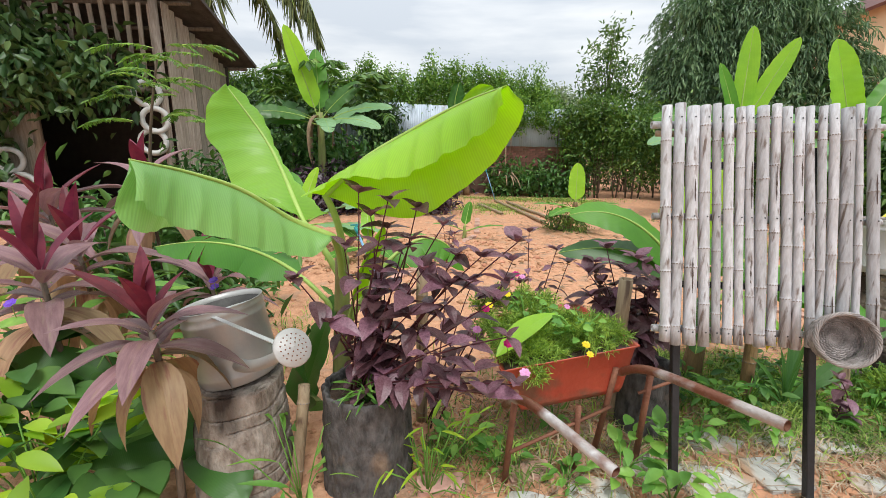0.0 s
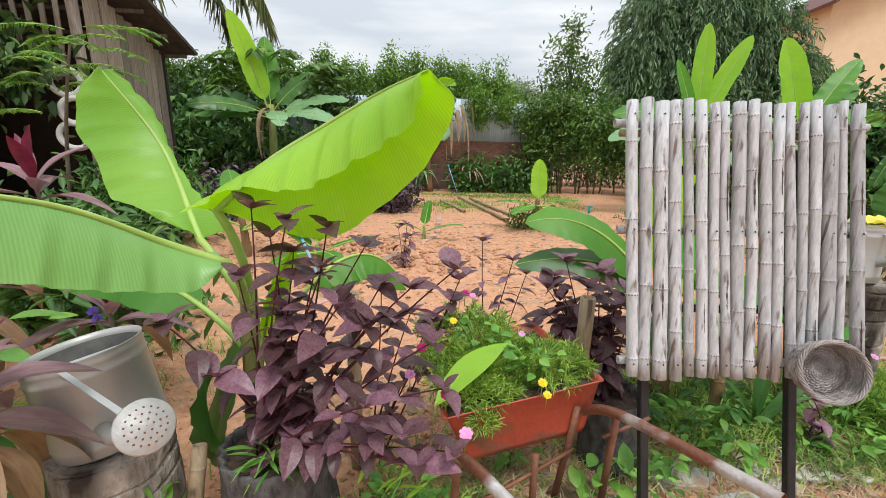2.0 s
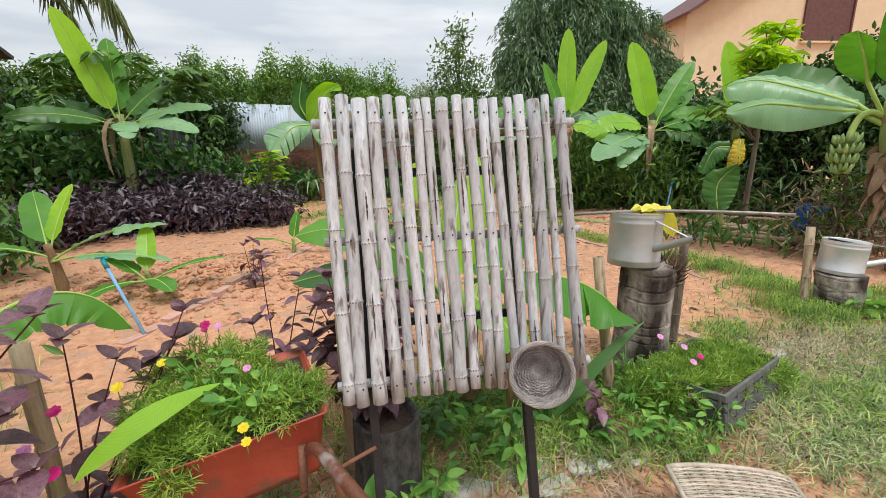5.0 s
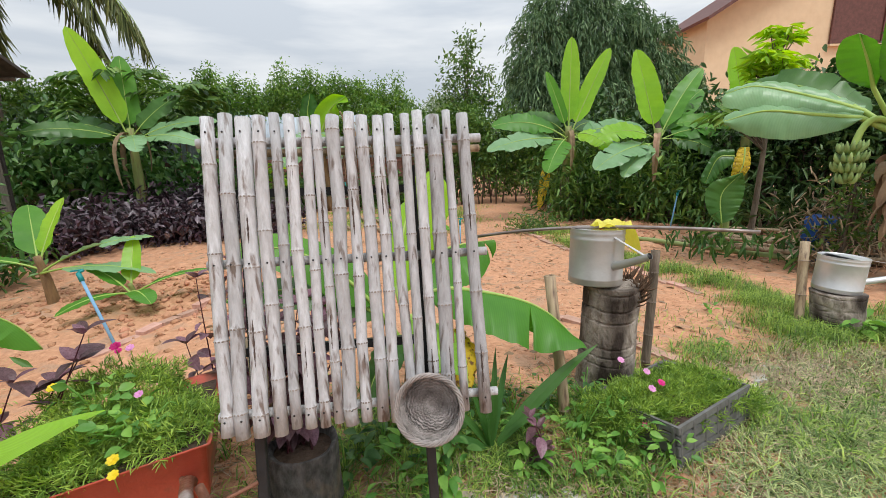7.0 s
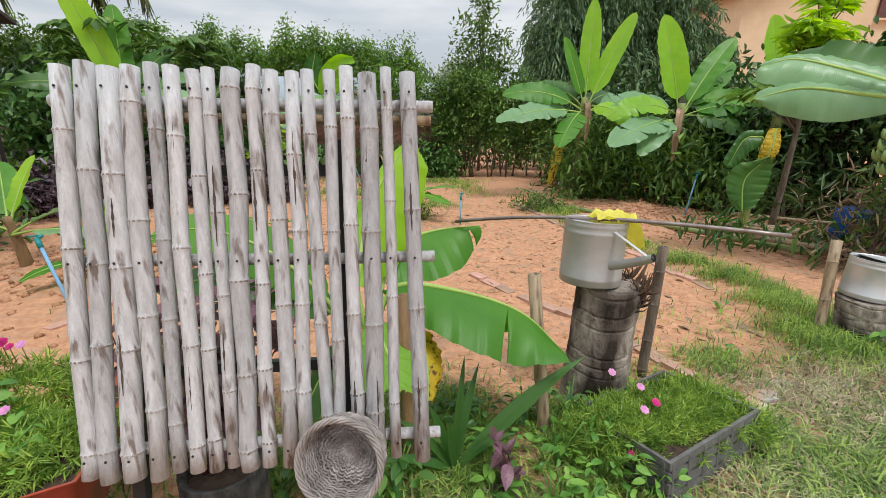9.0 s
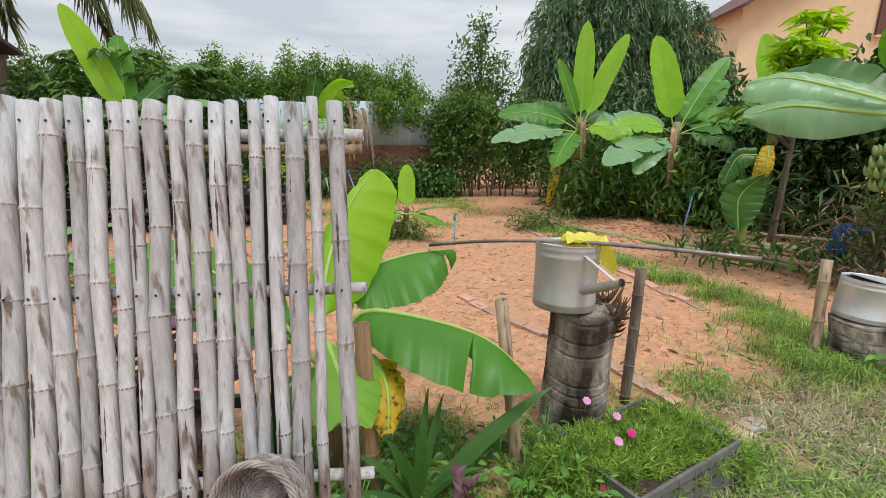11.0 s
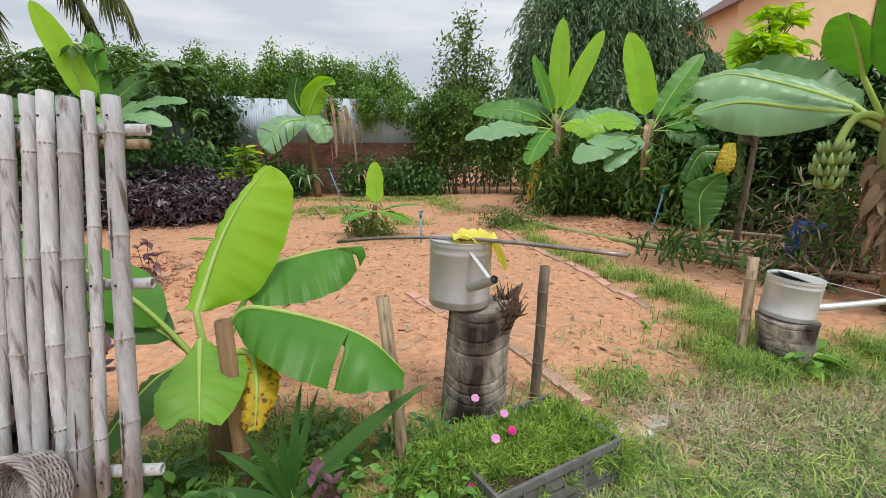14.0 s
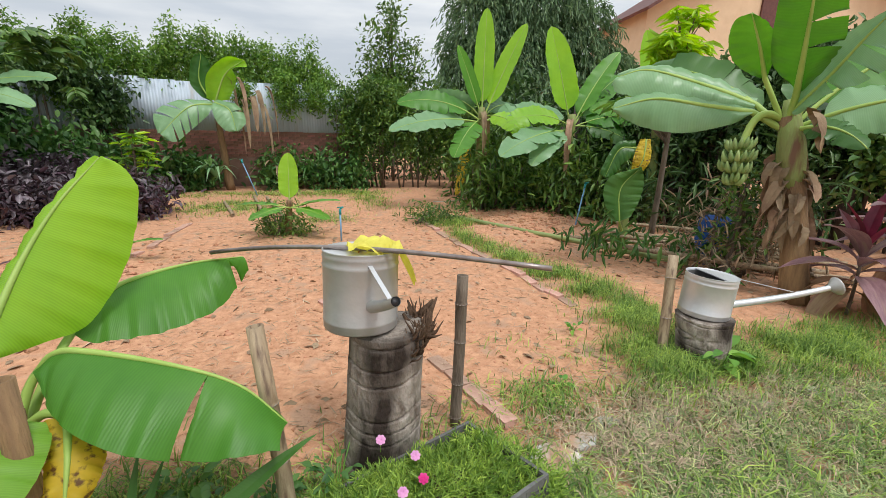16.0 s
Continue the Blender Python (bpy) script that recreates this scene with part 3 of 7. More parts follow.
def grass(name, label, spots, mat, height, width=0.006, lean=0.5):
    """Grass blades: spots are (x, y, radius x, radius y, count)."""
    pts = []
    for x, y, rx, ry, n in spots:
        q = rng.normal(size=(n, 2)) * 0.5
        pts.append(np.c_[x + q[:, 0] * rx, y + q[:, 1] * ry])
    p = np.concatenate(pts)
    # grows in tufts with thin places between them
    tuft = np.array([noise.noise((a * 3.2, b * 3.2, 7)) + 0.6 * noise.noise((a * 11, b * 11, 3)) for a, b in p])
    p = p[tuft > rng.uniform(-0.6, 0.3, len(p))]
    z = np.array([ground_height(a, b) for a, b in p])
    n = len(p)
    base = np.c_[p, z - 0.005]
    h = (height * rng.uniform(0.4, 1.3, n))[:, None]
    a = rng.uniform(0, 6.283, n)
    out = np.c_[np.cos(a), np.sin(a), np.zeros(n)]
    side = np.c_[-np.sin(a), np.cos(a), np.zeros(n)] * width
    le = (lean * rng.uniform(0.1, 1.5, n))[:, None]
    mid = base + out * h * le * 0.35 + [0, 0, 1] * h * 0.6
    tip = base + out * h * le + [0, 0, 1] * h * (1 - 0.3 * le)
    v = np.stack([base - side, base + side, mid + side * 0.8, mid - side * 0.8, tip], 1).reshape(-1, 3)
    o = np.arange(n)[:, None] * 5
    f = np.concatenate([o + [0, 1, 2], o + [0, 2, 3], o + [3, 2, 4]], 1).reshape(-1, 3)
    return tagged(new(name, fast_mesh(name, v, f, mat)), label, "grass", kind="stuff")


grass("turf", "short greyish green mown turf with bare gaps", [(4.3, 1.78, 1.2, 0.5, 17000), (3.85, 1.85, 0.5, 0.35, 7500), (5.2, 1.5, 1.2, 0.5, 5000), (4.6, 2.3, 0.9, 0.4, 4500), (3.3, 1.6, 0.5, 0.35, 1800), (5.8, 2.2, 0.9, 0.4, 3200)], M_TURF, 0.065, 0.0031, 1.9)
grass("dry_turf", "straw-coloured dead grass in the turf", [(4.4, 1.8, 1.4, 0.7, 4200), (5.0, 2.4, 1.2, 0.5, 3000), (2.4, 2.0, 1.0, 0.5, 2600), (1.0, 1.8, 0.9, 0.5, 2200), (4.2, 2.3, 0.6, 0.3, 2200)], M_LITTER, 0.075, 0.0028, 2.8)
grass("coarse_grass", "coarse green tufts standing in the turf", [(4.3, 1.9, 1.2, 0.5, 1500), (3.7, 1.9, 0.4, 0.3, 700), (5.3, 1.9, 1.0, 0.5, 900), (3.5, 2.2, 0.4, 0.2, 400)], M_GRASS, 0.10, 0.0042, 1.5)
grass("tall_grass", "tall green grass along the bed and stump", [(5.0, 3.0, 0.45, 0.3, 2400), (5.2, 2.72, 0.6, 0.25, 3000), (6.2, 2.75, 0.9, 0.35, 5000), (5.4, 4.4, 0.3, 0.8, 2600), (5.15, 5.4, 0.22, 0.9, 2200), (5.0, 6.6, 0.2, 0.8, 1400), (5.1, 7.8, 0.5, 0.35, 1500), (5.25, 3.6, 0.35, 0.4, 2400), (7.3, 2.5, 1.0, 0.4, 3000)], M_GRASS, 0.13, 0.0032, 1.3)
grass("weedy_grass", "thin weedy grass round the planters", [(1.9, 2.2, 0.9, 0.35, 5000), (1.5, 2.5, 1.0, 0.4, 3600), (2.45, 2.15, 0.5, 0.35, 4200), (2.4, 2.0, 0.4, 0.2, 1200), (2.1, 2.45, 0.7, 0.3, 2200), (3.9, 2.75, 0.5, 0.25, 900), (0.2, 1.7, 0.5, 0.25, 600), (1.3, 2.0, 0.5, 0.4, 900), (0.3, 1.9, 0.6, 0.4, 500), (2.45, 1.85, 0.25, 0.15, 350), (3.2, 2.7, 0.5, 0.2, 250), (-1.6, 3.0, 0.9, 0.7, 900), (1.2, 10.8, 1.2, 1.0, 5200), (3.0, 8.9, 0.6, 0.6, 1100), (2.4, 7.9, 0.35, 0.35, 700), (4.2, 11.5, 0.5, 1.6, 2600), (3.5, 12.7, 1.5, 0.6, 3500), (1.5, 12.9, 3.0, 0.6, 4400), (4.2, 3.3, 0.6, 0.3, 150)], M_GRASS, 0.09, 0.0036, 1.4)

# ---- back wall ----
def corrugated_sheet(x0, x1, y, z0, z1, parent, lean=0.0):
    sh = Shape()
    n = int((x1 - x0) / 0.019)
    verts, faces = [], []
    for k in range(n + 1):
        x = x0 + (x1 - x0) * k / n
        dy = 0.006 * math.sin(x * 2 * math.pi / 0.076)
        for z in (z0, z1):
            for th in (0, 0.003):
                verts.append((x, y + dy + th + lean * (z - z0), z))
    for k in range(n):
        a, b = 4 * k, 4 * k + 4
        faces += [(a, b, b + 2, a + 2), (a + 1, a + 3, b + 3, b + 1), (a + 2, b + 2, b + 3, a + 3), (a, a + 1, b + 1, b)]
    sh.add(verts, faces)
    part("metal_sheet", sh, M_METALWALL, parent)


wall_back = single("wall_back", Shape().box((18.4, 0.11, 1.66), pose(-4.6, 14.88, 0.81)), M_RAWBRICKWALL, "low old brick wall with corrugated iron sheets above it", "wall", kind="structure", smooth=False)
for k in range(22):
    x0 = -13.6 + 0.82 * k
    dz = random.uniform(-0.05, 0.06) - (0.12 if x0 > 2 else 0)
    corrugated_sheet(x0, x0 + 0.85, 14.80 + 0.018 * (k % 2), 1.60 + random.uniform(-0.02, 0.02), 2.93 + dz, wall_back)

# ---- shed ----
shed = thing("shed", "old wooden shed with a dark open front overgrown by vines", "shed", (-6.9, 8.5, 0))
part("floor_slab", Shape().box((4.6, 2.6, 0.08), pose(-7.0, 8.6, 0.02)), M_CLOD, shed, smooth=False)
# Inside walls take the shade-dark colour, not the plank colour.
part("back_wall", Shape().box((4.6, 0.06, 3.1), pose(-7.0, 9.65, 1.55)), M_INSIDE_SHADE, shed, "inside wall with the shed's shade in its dark colour", False)
part("side_wall", Shape().box((0.05, 2.0, 3.2), pose(-9.2, 8.6, 1.6)), M_INSIDE_SHADE, shed, "inside wall with the shed's shade in its dark colour", False)
for k in range(11):
    y = 7.65 + k * 0.19
    h = 3.78 - (y - 7.65) * 0.36 + random.uniform(-0.03, 0.0)
    part("plank", Shape().box((0.025, 0.175, h), pose(-4.74 + random.uniform(-0.01, 0.01), y + 0.09, h / 2, random.uniform(-0.6, 0.6))), M_PLANK, shed, smooth=False)
for x in (-9.1, -7.15, -4.86):
    part("post", Shape().tube([(x, 7.6, 0), (x + 0.03, 7.6, 3.8)], 0.07, 8, wobble=0.1), M_PLANK, shed)
part("lintel", Shape().tube([(-9.2, 7.58, 2.42), (-4.7, 7.56, 2.36)], 0.05, 8), M_PLANK, shed)
for k in range(22):
    x = -9.0 + k * 0.195
    part("slat", Shape().box((0.075, 0.02, random.uniform(1.15, 1.3)), pose(x, 7.62, 3.1, 0, random.uniform(-4, 4))), M_PLANK, shed, smooth=False)
# Front overhang is lengthened, out of view, to shade the vines.
roof = Shape().box((5.6, 3.75, 0.06), pose(-7.0, 8.2, 3.80, -19.5))
part("roof", roof, M_THATCH, shed, "dark sagging roof sheet", False)
for k in range(5):
    y = 7.2 + 0.65 * k
    part("rafter", Shape().tube([(-9.8, y, 4.07 - (y - 7.1) * 0.355), (-4.35, y, 4.05 - (y - 7.1) * 0.355)], 0.035, 6), M_BARK, shed)
part("front_wall", Shape().box((1.9, 0.05, 2.4), pose(-8.15, 7.66, 1.2)), M_PLANK, shed, "grey plank wall", False)


def tyre(x, y, z, r, rot):
    n, m = 28, 8
    verts = [Vector(((r + 0.045 * math.cos(b)) * math.cos(a), 0.05 * math.sin(b), (r + 0.045 * math.cos(b)) * math.sin(a))) for a in np.linspace(0, 2 * math.pi, n, endpoint=False) for b in np.linspace(0, 2 * math.pi, m, endpoint=False)]
    faces = [(i * m + k, i * m + (k + 1) % m, ((i + 1) % n) * m + (k + 1) % m, ((i + 1) % n) * m + k) for i in range(n) for k in range(m)]
    mt = pose(x, y, z, 0, rot, 20)
    t = single("tyre_ring", Shape().add([mt @ v for v in verts], faces), M_TYRE, "small white-painted tyre hung on the shed post", "tyre", "hung tyres")
    return t


for x, z in ((-5.0, 2.28), (-4.92, 1.86), (-5.0, 1.5), (-7.55, 1.15), (-7.4, 0.72)):
    tyre(x, 7.42, z, 0.19, random.uniform(-20, 20))

boards = thing("board_stack", "small stack of grey weathered boards before the shed", "boards", (-5.75, 6.6, 0))
for k in range(6):
    part("board", Shape().box((0.55 + 0.05 * (k % 3), 0.24, 0.03), pose(-5.75 + random.uniform(-.03, .03), 6.6 + random.uniform(-.02, .02), 0.03 + 0.034 * k, 0, 0, 12 + random.uniform(-5, 5)), 0.004), M_PLANK, boards, smooth=False)

# ---- fence ----
fence = thing("stick_fence", "dark upright stick fence with gaps, overgrown", "fence", (9.6, 6.5, 0))
line = [(7.6, 13.6), (8.7, 9.5), (9.35, 7.2), (10.2, 4.9), (11.6, 2.6), (13.4, 0.4)]
fpts = []
for a, b in zip(line, line[1:]):
    d = math.dist(a, b)
    fpts += [(a[0] + (b[0] - a[0]) * k * 0.115 / d, a[1] + (b[1] - a[1]) * k * 0.115 / d) for k in range(int(d / 0.115))]
for x, y in fpts:
    h = random.uniform(1.75, 2.1)
    part("stick", Shape().tube([(x, y, 0), (x + random.uniform(-0.03, 0.03), y, h * 0.5), (x + random.uniform(-0.05, 0.05), y + random.uniform(-0.03, 0.03), h)], random.uniform(0.018, 0.03), 6), M_FENCE, fence)
for z in (0.55, 1.45):
    part("rail", Shape().tube([(x, y - 0.05, z) for x, y in line], 0.025, 6), M_FENCE, fence)
for x, y in line[1:5]:
    part("fence_post", Shape().tube([(x - 0.08, y - 0.1, 0), (x - 0.04, y - 0.1, 2.3)], 0.08, 8, wobble=0.1), M_FENCE, fence)

# ---- house behind ----
house = thing("house", "two-storey house with plain peach rendered wall", "house", (30, 31, 0))
hd = Vector((0.985, -0.17, 0)).normalized()
ha = math.degrees(math.atan2(hd.y, hd.x))
h0 = Vector((29.2, 30.4, 0))
hm = Matrix.Translation(h0) @ pose(0, 0, 0, 0, 0, ha)
gable = [(0, 0), (26, 0), (26, 11.6), (13, 19.5), (0, 11.6)]
n5 = len(gable)
part("wall", Shape().add([hm @ Vector((x, d, z)) for d in (0, 9) for x, z in gable], [tuple(range(n5)), tuple(range(2 * n5 - 1, n5 - 1, -1))] + [(k, n5 + k, n5 + (k + 1) % n5, (k + 1) % n5) for k in range(n5)]), M_HOUSE, house, "peach rendered wall", False)
for sx, sz, ex, ez in ((-0.9, 11.05, 13, 19.5), (26.9, 11.05, 13, 19.5)):
    ang = math.degrees(math.atan2(ez - sz, ex - sx))
    mid = Vector(((sx + ex) / 2, 4.0, (sz + ez) / 2 + 0.12))
    part("roof", Shape().box((math.dist((sx, sz), (ex, ez)), 11, 0.22), hm @ Matrix.Translation(mid) @ pose(0, 0, 0, 0, -ang, 0)), M_ROOF, house, "dark red roof slope", False)
wx, wz = 10.0, 9.6
# Flat dark panel stands in for an open porch and its shade.
w = part("window", Shape().box((4.2, 0.06, 5.2), hm @ pose(wx + 2.1, -0.05, wz + 2.6)), M_ROOF, house, "dark brown panel standing in for an open porch", False)
for fx in (0.0, 4.2):
    part("window_frame", Shape().box((0.14, 0.16, 5.4), hm @ pose(wx + fx, -0.1, wz + 2.6)), M_ROOF, w, "", False)
part("window_sill", Shape().box((4.5, 0.3, 0.14), hm @ pose(wx + 2.1, -0.15, wz - 0.15)), M_HOUSE, w, "", False)

# ---- far greenery ----
def hedge(name, label, spots, mat, leaf, n, droop=0.2, aspect=0.45, category="hedge", clumps=14, branches=3):
    t = thing(name, label, category, (spots[0][0][0], spots[0][0][1], 0))
    tot = sum(r[0] * r[2] for _, r in spots)
    pts = []
    for c, r in spots:
        m = int(n * r[0] * r[2] / tot)
        k = max(5, m // clumps)
        cc = blob(c, r, k, 0.7)
        pts.append(cc[rng.integers(0, k, m)] + rng.normal(size=(m, 3)) * leaf * 1.2)
        for j in range(branches):
            q = Vector(c) + Vector((random.uniform(-.5, .5) * r[0], random.uniform(-.3, .3) * r[1], r[2] * 0.6))
            part("branch", Shape().tube(bezier([(q.x + random.uniform(-.2, .2), q.y, 0), (q.x, q.y, q.z * 0.5), q], 4), [0.03, 0.026, 0.02, 0.014, 0.008], 5), M_BARK, t)
    groups = 1 if branches else 9
    for g in range(groups):
        some = pts[g * len(pts) // groups:(g + 1) * len(pts) // groups]
        if some:
            tagged(part("foliage" if branches else "vine_shoot", leaf_mesh(np.concatenate(some), leaf, mat, droop, aspect, "foliage"), mat, t), kind="stuff")
    return t


vine_spots = []
vr = random.Random(31)
for k in range(26):
    x = -9.0 + 0.5 * k
    top = 3.75 + vr.uniform(-0.25, 0.3) + 0.55 * math.exp(-((x - 0.5) / 0.5) ** 2) - 0.5 * max(0, (x - 2.4) / 1.2)
    vine_spots.append(((x, 15.25 + vr.uniform(-.1, .1), (2.75 + top) / 2 + 0.05), (0.42, 0.4, (top - 2.75) / 2 + 0.12)))
    vine_spots.append(((x + vr.uniform(-.2, .2), 15.2, top + 0.1), (0.10, 0.10, vr.uniform(0.2, 0.5))))
vine_spots += [((2.4, 14.55, 2.7), (.45, .2, .6)), ((1.2, 14.6, 2.6), (.3, .15, .4)), ((3.2, 14.6, 2.6), (.35, .2, .4)), ((-2.9, 14.65, 2.5), (.25, .15, .35))]
hedge("vine_hedge", "bushy green climber growing over the metal wall", vine_spots, M_HEDGE, 0.10, 52000, 0.1, 0.42, "hedge", 14, 0)
hedge("corner_shrub", "dense dark green shrubs in the garden corner", [((4.5, 14.2, 1.9), (.8, .6, 1.2)), ((5.4, 13.8, 1.9), (.9, .6, 1.2)), ((6.5, 13.8, 1.7), (.9, .6, 1.3)), ((5.0, 13.9, 2.6), (.8, .5, .7)), ((7.4, 13.2, 1.5), (.8, .6, 1.2)), ((4.0, 14.5, 2.4), (.5, .4, .5))], M_TREE, 0.12, 15000)
hedge("boundary_shrub", "mixed green shrubs along the garden boundary", [((5.2, 16.6, .9), (1.2, .6, 1.0)), ((7.2, 16.4, .9), (1.3, .6, 1.1)), ((9.0, 15.6, 1.0), (1.2, .6, 1.2)), ((6.4, 17.2, 1.6), (1.5, .6, .9)), ((10.4, 14.4, 1.0), (1.2, .6, 1.2)), ((8.4, 17.0, 1.9), (1.3, .6, .9))], M_TREE_DARK, 0.16, 9000, 0.3, 0.4, "shrub", 10)
tree("slender_tree", "slender tree with a loose light crown", (5.75, 15.8, 0), (5.75, 15.8, 5.2), 0.045, [((5.55, 15.8, 4.9), (.55, .5, .35)), ((6.1, 15.7, 4.3), (.5, .5, .3)), ((5.3, 15.8, 4.2), (.45, .4, .3)), ((5.8, 15.8, 5.5), (.4, .35, .35)), ((6.5, 15.7, 3.6), (.6, .5, .35)), ((5.1, 15.7, 3.4), (.6, .5, .4)), ((5.8, 15.7, 3.5), (.5, .5, .4)), ((6.9, 15.6, 2.9), (.5, .4, .4))], M_TREE, 0.15, 2700, 0.1, clumps=15)
def spray_tree(name, label, base, top, r, blobs, mat, leaf, sprays, per, category="tree"):
    """A tree whose leaves hang in sprays along arching twigs, with dark gaps between them."""
    t = thing(name, label, category, base)
    base, top = Vector(base), Vector(top)
    part("trunk", Shape().tube(bezier([base, base.lerp(top, 0.5) + Vector((0.1, 0, 0)), top], 8), [r * (1.2 - 0.08 * i) for i in range(9)], 8, wobble=0.1), M_BARK, t)
    tot = sum(b[1][0] * b[1][2] for b in blobs)
    pts, dirs = [], []
    for c, rad in blobs:
        part("limb", Shape().tube(bezier([base.lerp(top, 0.5), top.lerp(Vector(c), 0.5), Vector(c)], 6), [r * (0.6 - 0.08 * i) for i in range(7)], 5), M_BARK, t)
        k = int(sprays * rad[0] * rad[2] / tot)
        p = blob(c, rad, k, 0.45)
        o = (p - np.array(c)) / np.array(rad)
        o[:, 2] = o[:, 2] * 0.4
        o /= np.linalg.norm(o, axis=1)[:, None] + 1e-6
        ln = rng.uniform(0.5, 1.15, k)[:, None]
        for q in range(per):
            w = (q + 0.5) / per
            fall = np.array([0, 0, w * 0.35 - 1.15 * w * w])
            pts.append(p + (o * w * 0.8 + fall) * ln + rng.normal(size=(k, 3)) * 0.05)
            dirs.append(o * (1 - 0.5 * w) + np.array([0, 0, 0.25 - 1.6 * w]) + rng.normal(size=(k, 3)) * 0.45)
    tagged(part("crown", leaf_mesh(np.concatenate(pts), leaf, mat, 0.35, 0.2, "crown", np.concatenate(dirs), 0.1, 0.2), mat, t), kind="stuff")
    return t


spray_tree("bamboo_clump", "tall drooping bamboo clump with hanging sprays", (12.0, 20.0, 0), (12.0, 20, 6.0), 0.16, [((9.9, 19.2, 4.2), (1.1, 1.2, 2.0)), ((10.6, 19.5, 6.2), (1.3, 1.3, 1.9)), ((13.2, 19.2, 6.6), (2.0, 1.4, 2.4)), ((15.0, 18.8, 5.4), (1.7, 1.3, 2.0)), ((12.5, 18.8, 3.8), (2.8, 1.3, 2.0)), ((11.7, 19.6, 8.0), (1.5, 1.2, 1.5)), ((16.2, 18.6, 3.7), (1.6, 1.2, 1.9)), ((11.8, 18.9, 5.4), (1.6, 1.2, 1.6))], M_BAMBOO_LEAF, 0.27, 4600, 14)
tree("far_tree", "pale far tree beyond the wall", (8.6, 42, 0), (8.6, 42, 5), 0.25, [((10.6, 42, 5.6), (1.7, 1.5, 1.8)), ((12.6, 42, 4.7), (1.6, 1.5, 1.6)), ((9.0, 42, 4.2), (1.5, 1.5, 1.5))], M_FAR, 0.34, 6000, 0.2, clumps=10)

# ---- bananas ----
B, BY, BD, BP, BL, BW = M_BANANA, M_BANANA_YOUNG, M_BANANA_DARK, M_BANANA_PALE, M_BANANA_LIGHT, M_BANANA_WAXY
# the plant behind the log planter
near_banana = thing("banana_plant", "young banana plant with huge bright leaves behind the log planter", "banana plant", (-0.52, 1.93, 0), "banana plants")
part("stem", Shape().tube(bezier([(-0.52, 1.95, 0), (-0.5, 1.93, 0.4), (-0.46, 1.86, 0.95)], 8), [0.055 - 0.003 * i for i in range(9)], 12), M_STEM, near_banana)
broad_leaf(near_banana, [(-0.49, 1.74, 1.24), (-0.33, 1.77, 1.39), (-0.12, 1.69, 1.51), (0.06, 1.51, 1.59), (0.18, 1.32, 1.62)], ([(-0.56, 1.65, 1.24), (-0.39, 1.61, 1.32), (-0.14, 1.51, 1.34), (0.02, 1.42, 1.43), (0.14, 1.33, 1.50), (0.17, 1.31, 1.57)], [(-0.47, 1.77, 1.23), (-0.33, 1.75, 1.18), (-0.12, 1.64, 1.17), (0.03, 1.59, 1.26), (0.17, 1.51, 1.39), (0.25, 1.40, 1.55), (0.20, 1.34, 1.61)]), BY, [(-0.46, 1.88, 0.85), (-0.42, 1.78, 1.1)], 0.02, label="bright green leaf folded along its rib")
broad_leaf(near_banana, [(-0.45, 1.68, 1.08), (-0.59, 1.61, 1.16), (-0.67, 1.40, 1.29), (-0.71, 1.18, 1.36), (-0.70, 0.95, 1.40)], ([(-0.45, 1.64, 1.07), (-0.49, 1.56, 1.03), (-0.55, 1.48, 1.05), (-0.63, 1.24, 1.15), (-0.68, 1.02, 1.25), (-0.64, 0.87, 1.32)], [(-0.50, 1.74, 1.10), (-0.75, 1.55, 1.14), (-0.76, 1.15, 1.21), (-0.71, 0.97, 1.23), (-0.71, 0.90, 1.29), (-0.70, 0.95, 1.38)]), BW, [(-0.47, 1.88, 0.8), (-0.44, 1.78, 1.0)], 0.012, label="waxy green leaf arching forward with a torn end")
broad_leaf(near_banana, [(-0.67, 1.98, 1.09), (-0.90, 2.23, 1.43), (-1.11, 2.26, 1.73)], ([(-0.71, 1.95, 1.13), (-0.91, 1.99, 1.22), (-1.02, 2.05, 1.24), (-1.12, 2.15, 1.39), (-1.23, 2.23, 1.50), (-1.21, 2.27, 1.67), (-1.11, 2.26, 1.73)], [(-0.54, 1.95, 1.13), (-0.78, 2.16, 1.28), (-0.91, 2.28, 1.44), (-0.95, 2.31, 1.57), (-1.05, 2.30, 1.69), (-1.11, 2.26, 1.73)]), BL, [(-0.46, 1.88, 0.8), (-0.55, 1.92, 0.98)], 0.02)
banana_leaf(near_banana, [(-0.47, 1.9, 0.6), (-0.75, 2.0, 0.98), (-1.15, 2.1, 1.0), (-1.55, 2.2, 0.90)], 0.13, B, (0, -0.35, 0.9), -20, 6, 0.25, 11, 0.010)
banana_leaf(near_banana, [(-0.45, 1.92, 0.6), (-0.25, 2.1, 1.05), (0.0, 2.25, 1.08), (0.12, 2.25, 0.78)], 0.13, B, (0.1, 0.0, 1.0), -45, 9, 0.25, 13, 0.010, label="split green leaf hanging down")
banana_leaf(near_banana, [(-0.47, 1.9, 0.5), (-0.40, 1.8, 0.85), (-0.32, 1.76, 1.0), (-0.25, 1.75, 1.12)], 0.05, BY, (0.5, -0.8, 0.2), 50, 0, 0.3, 17, 0.008)
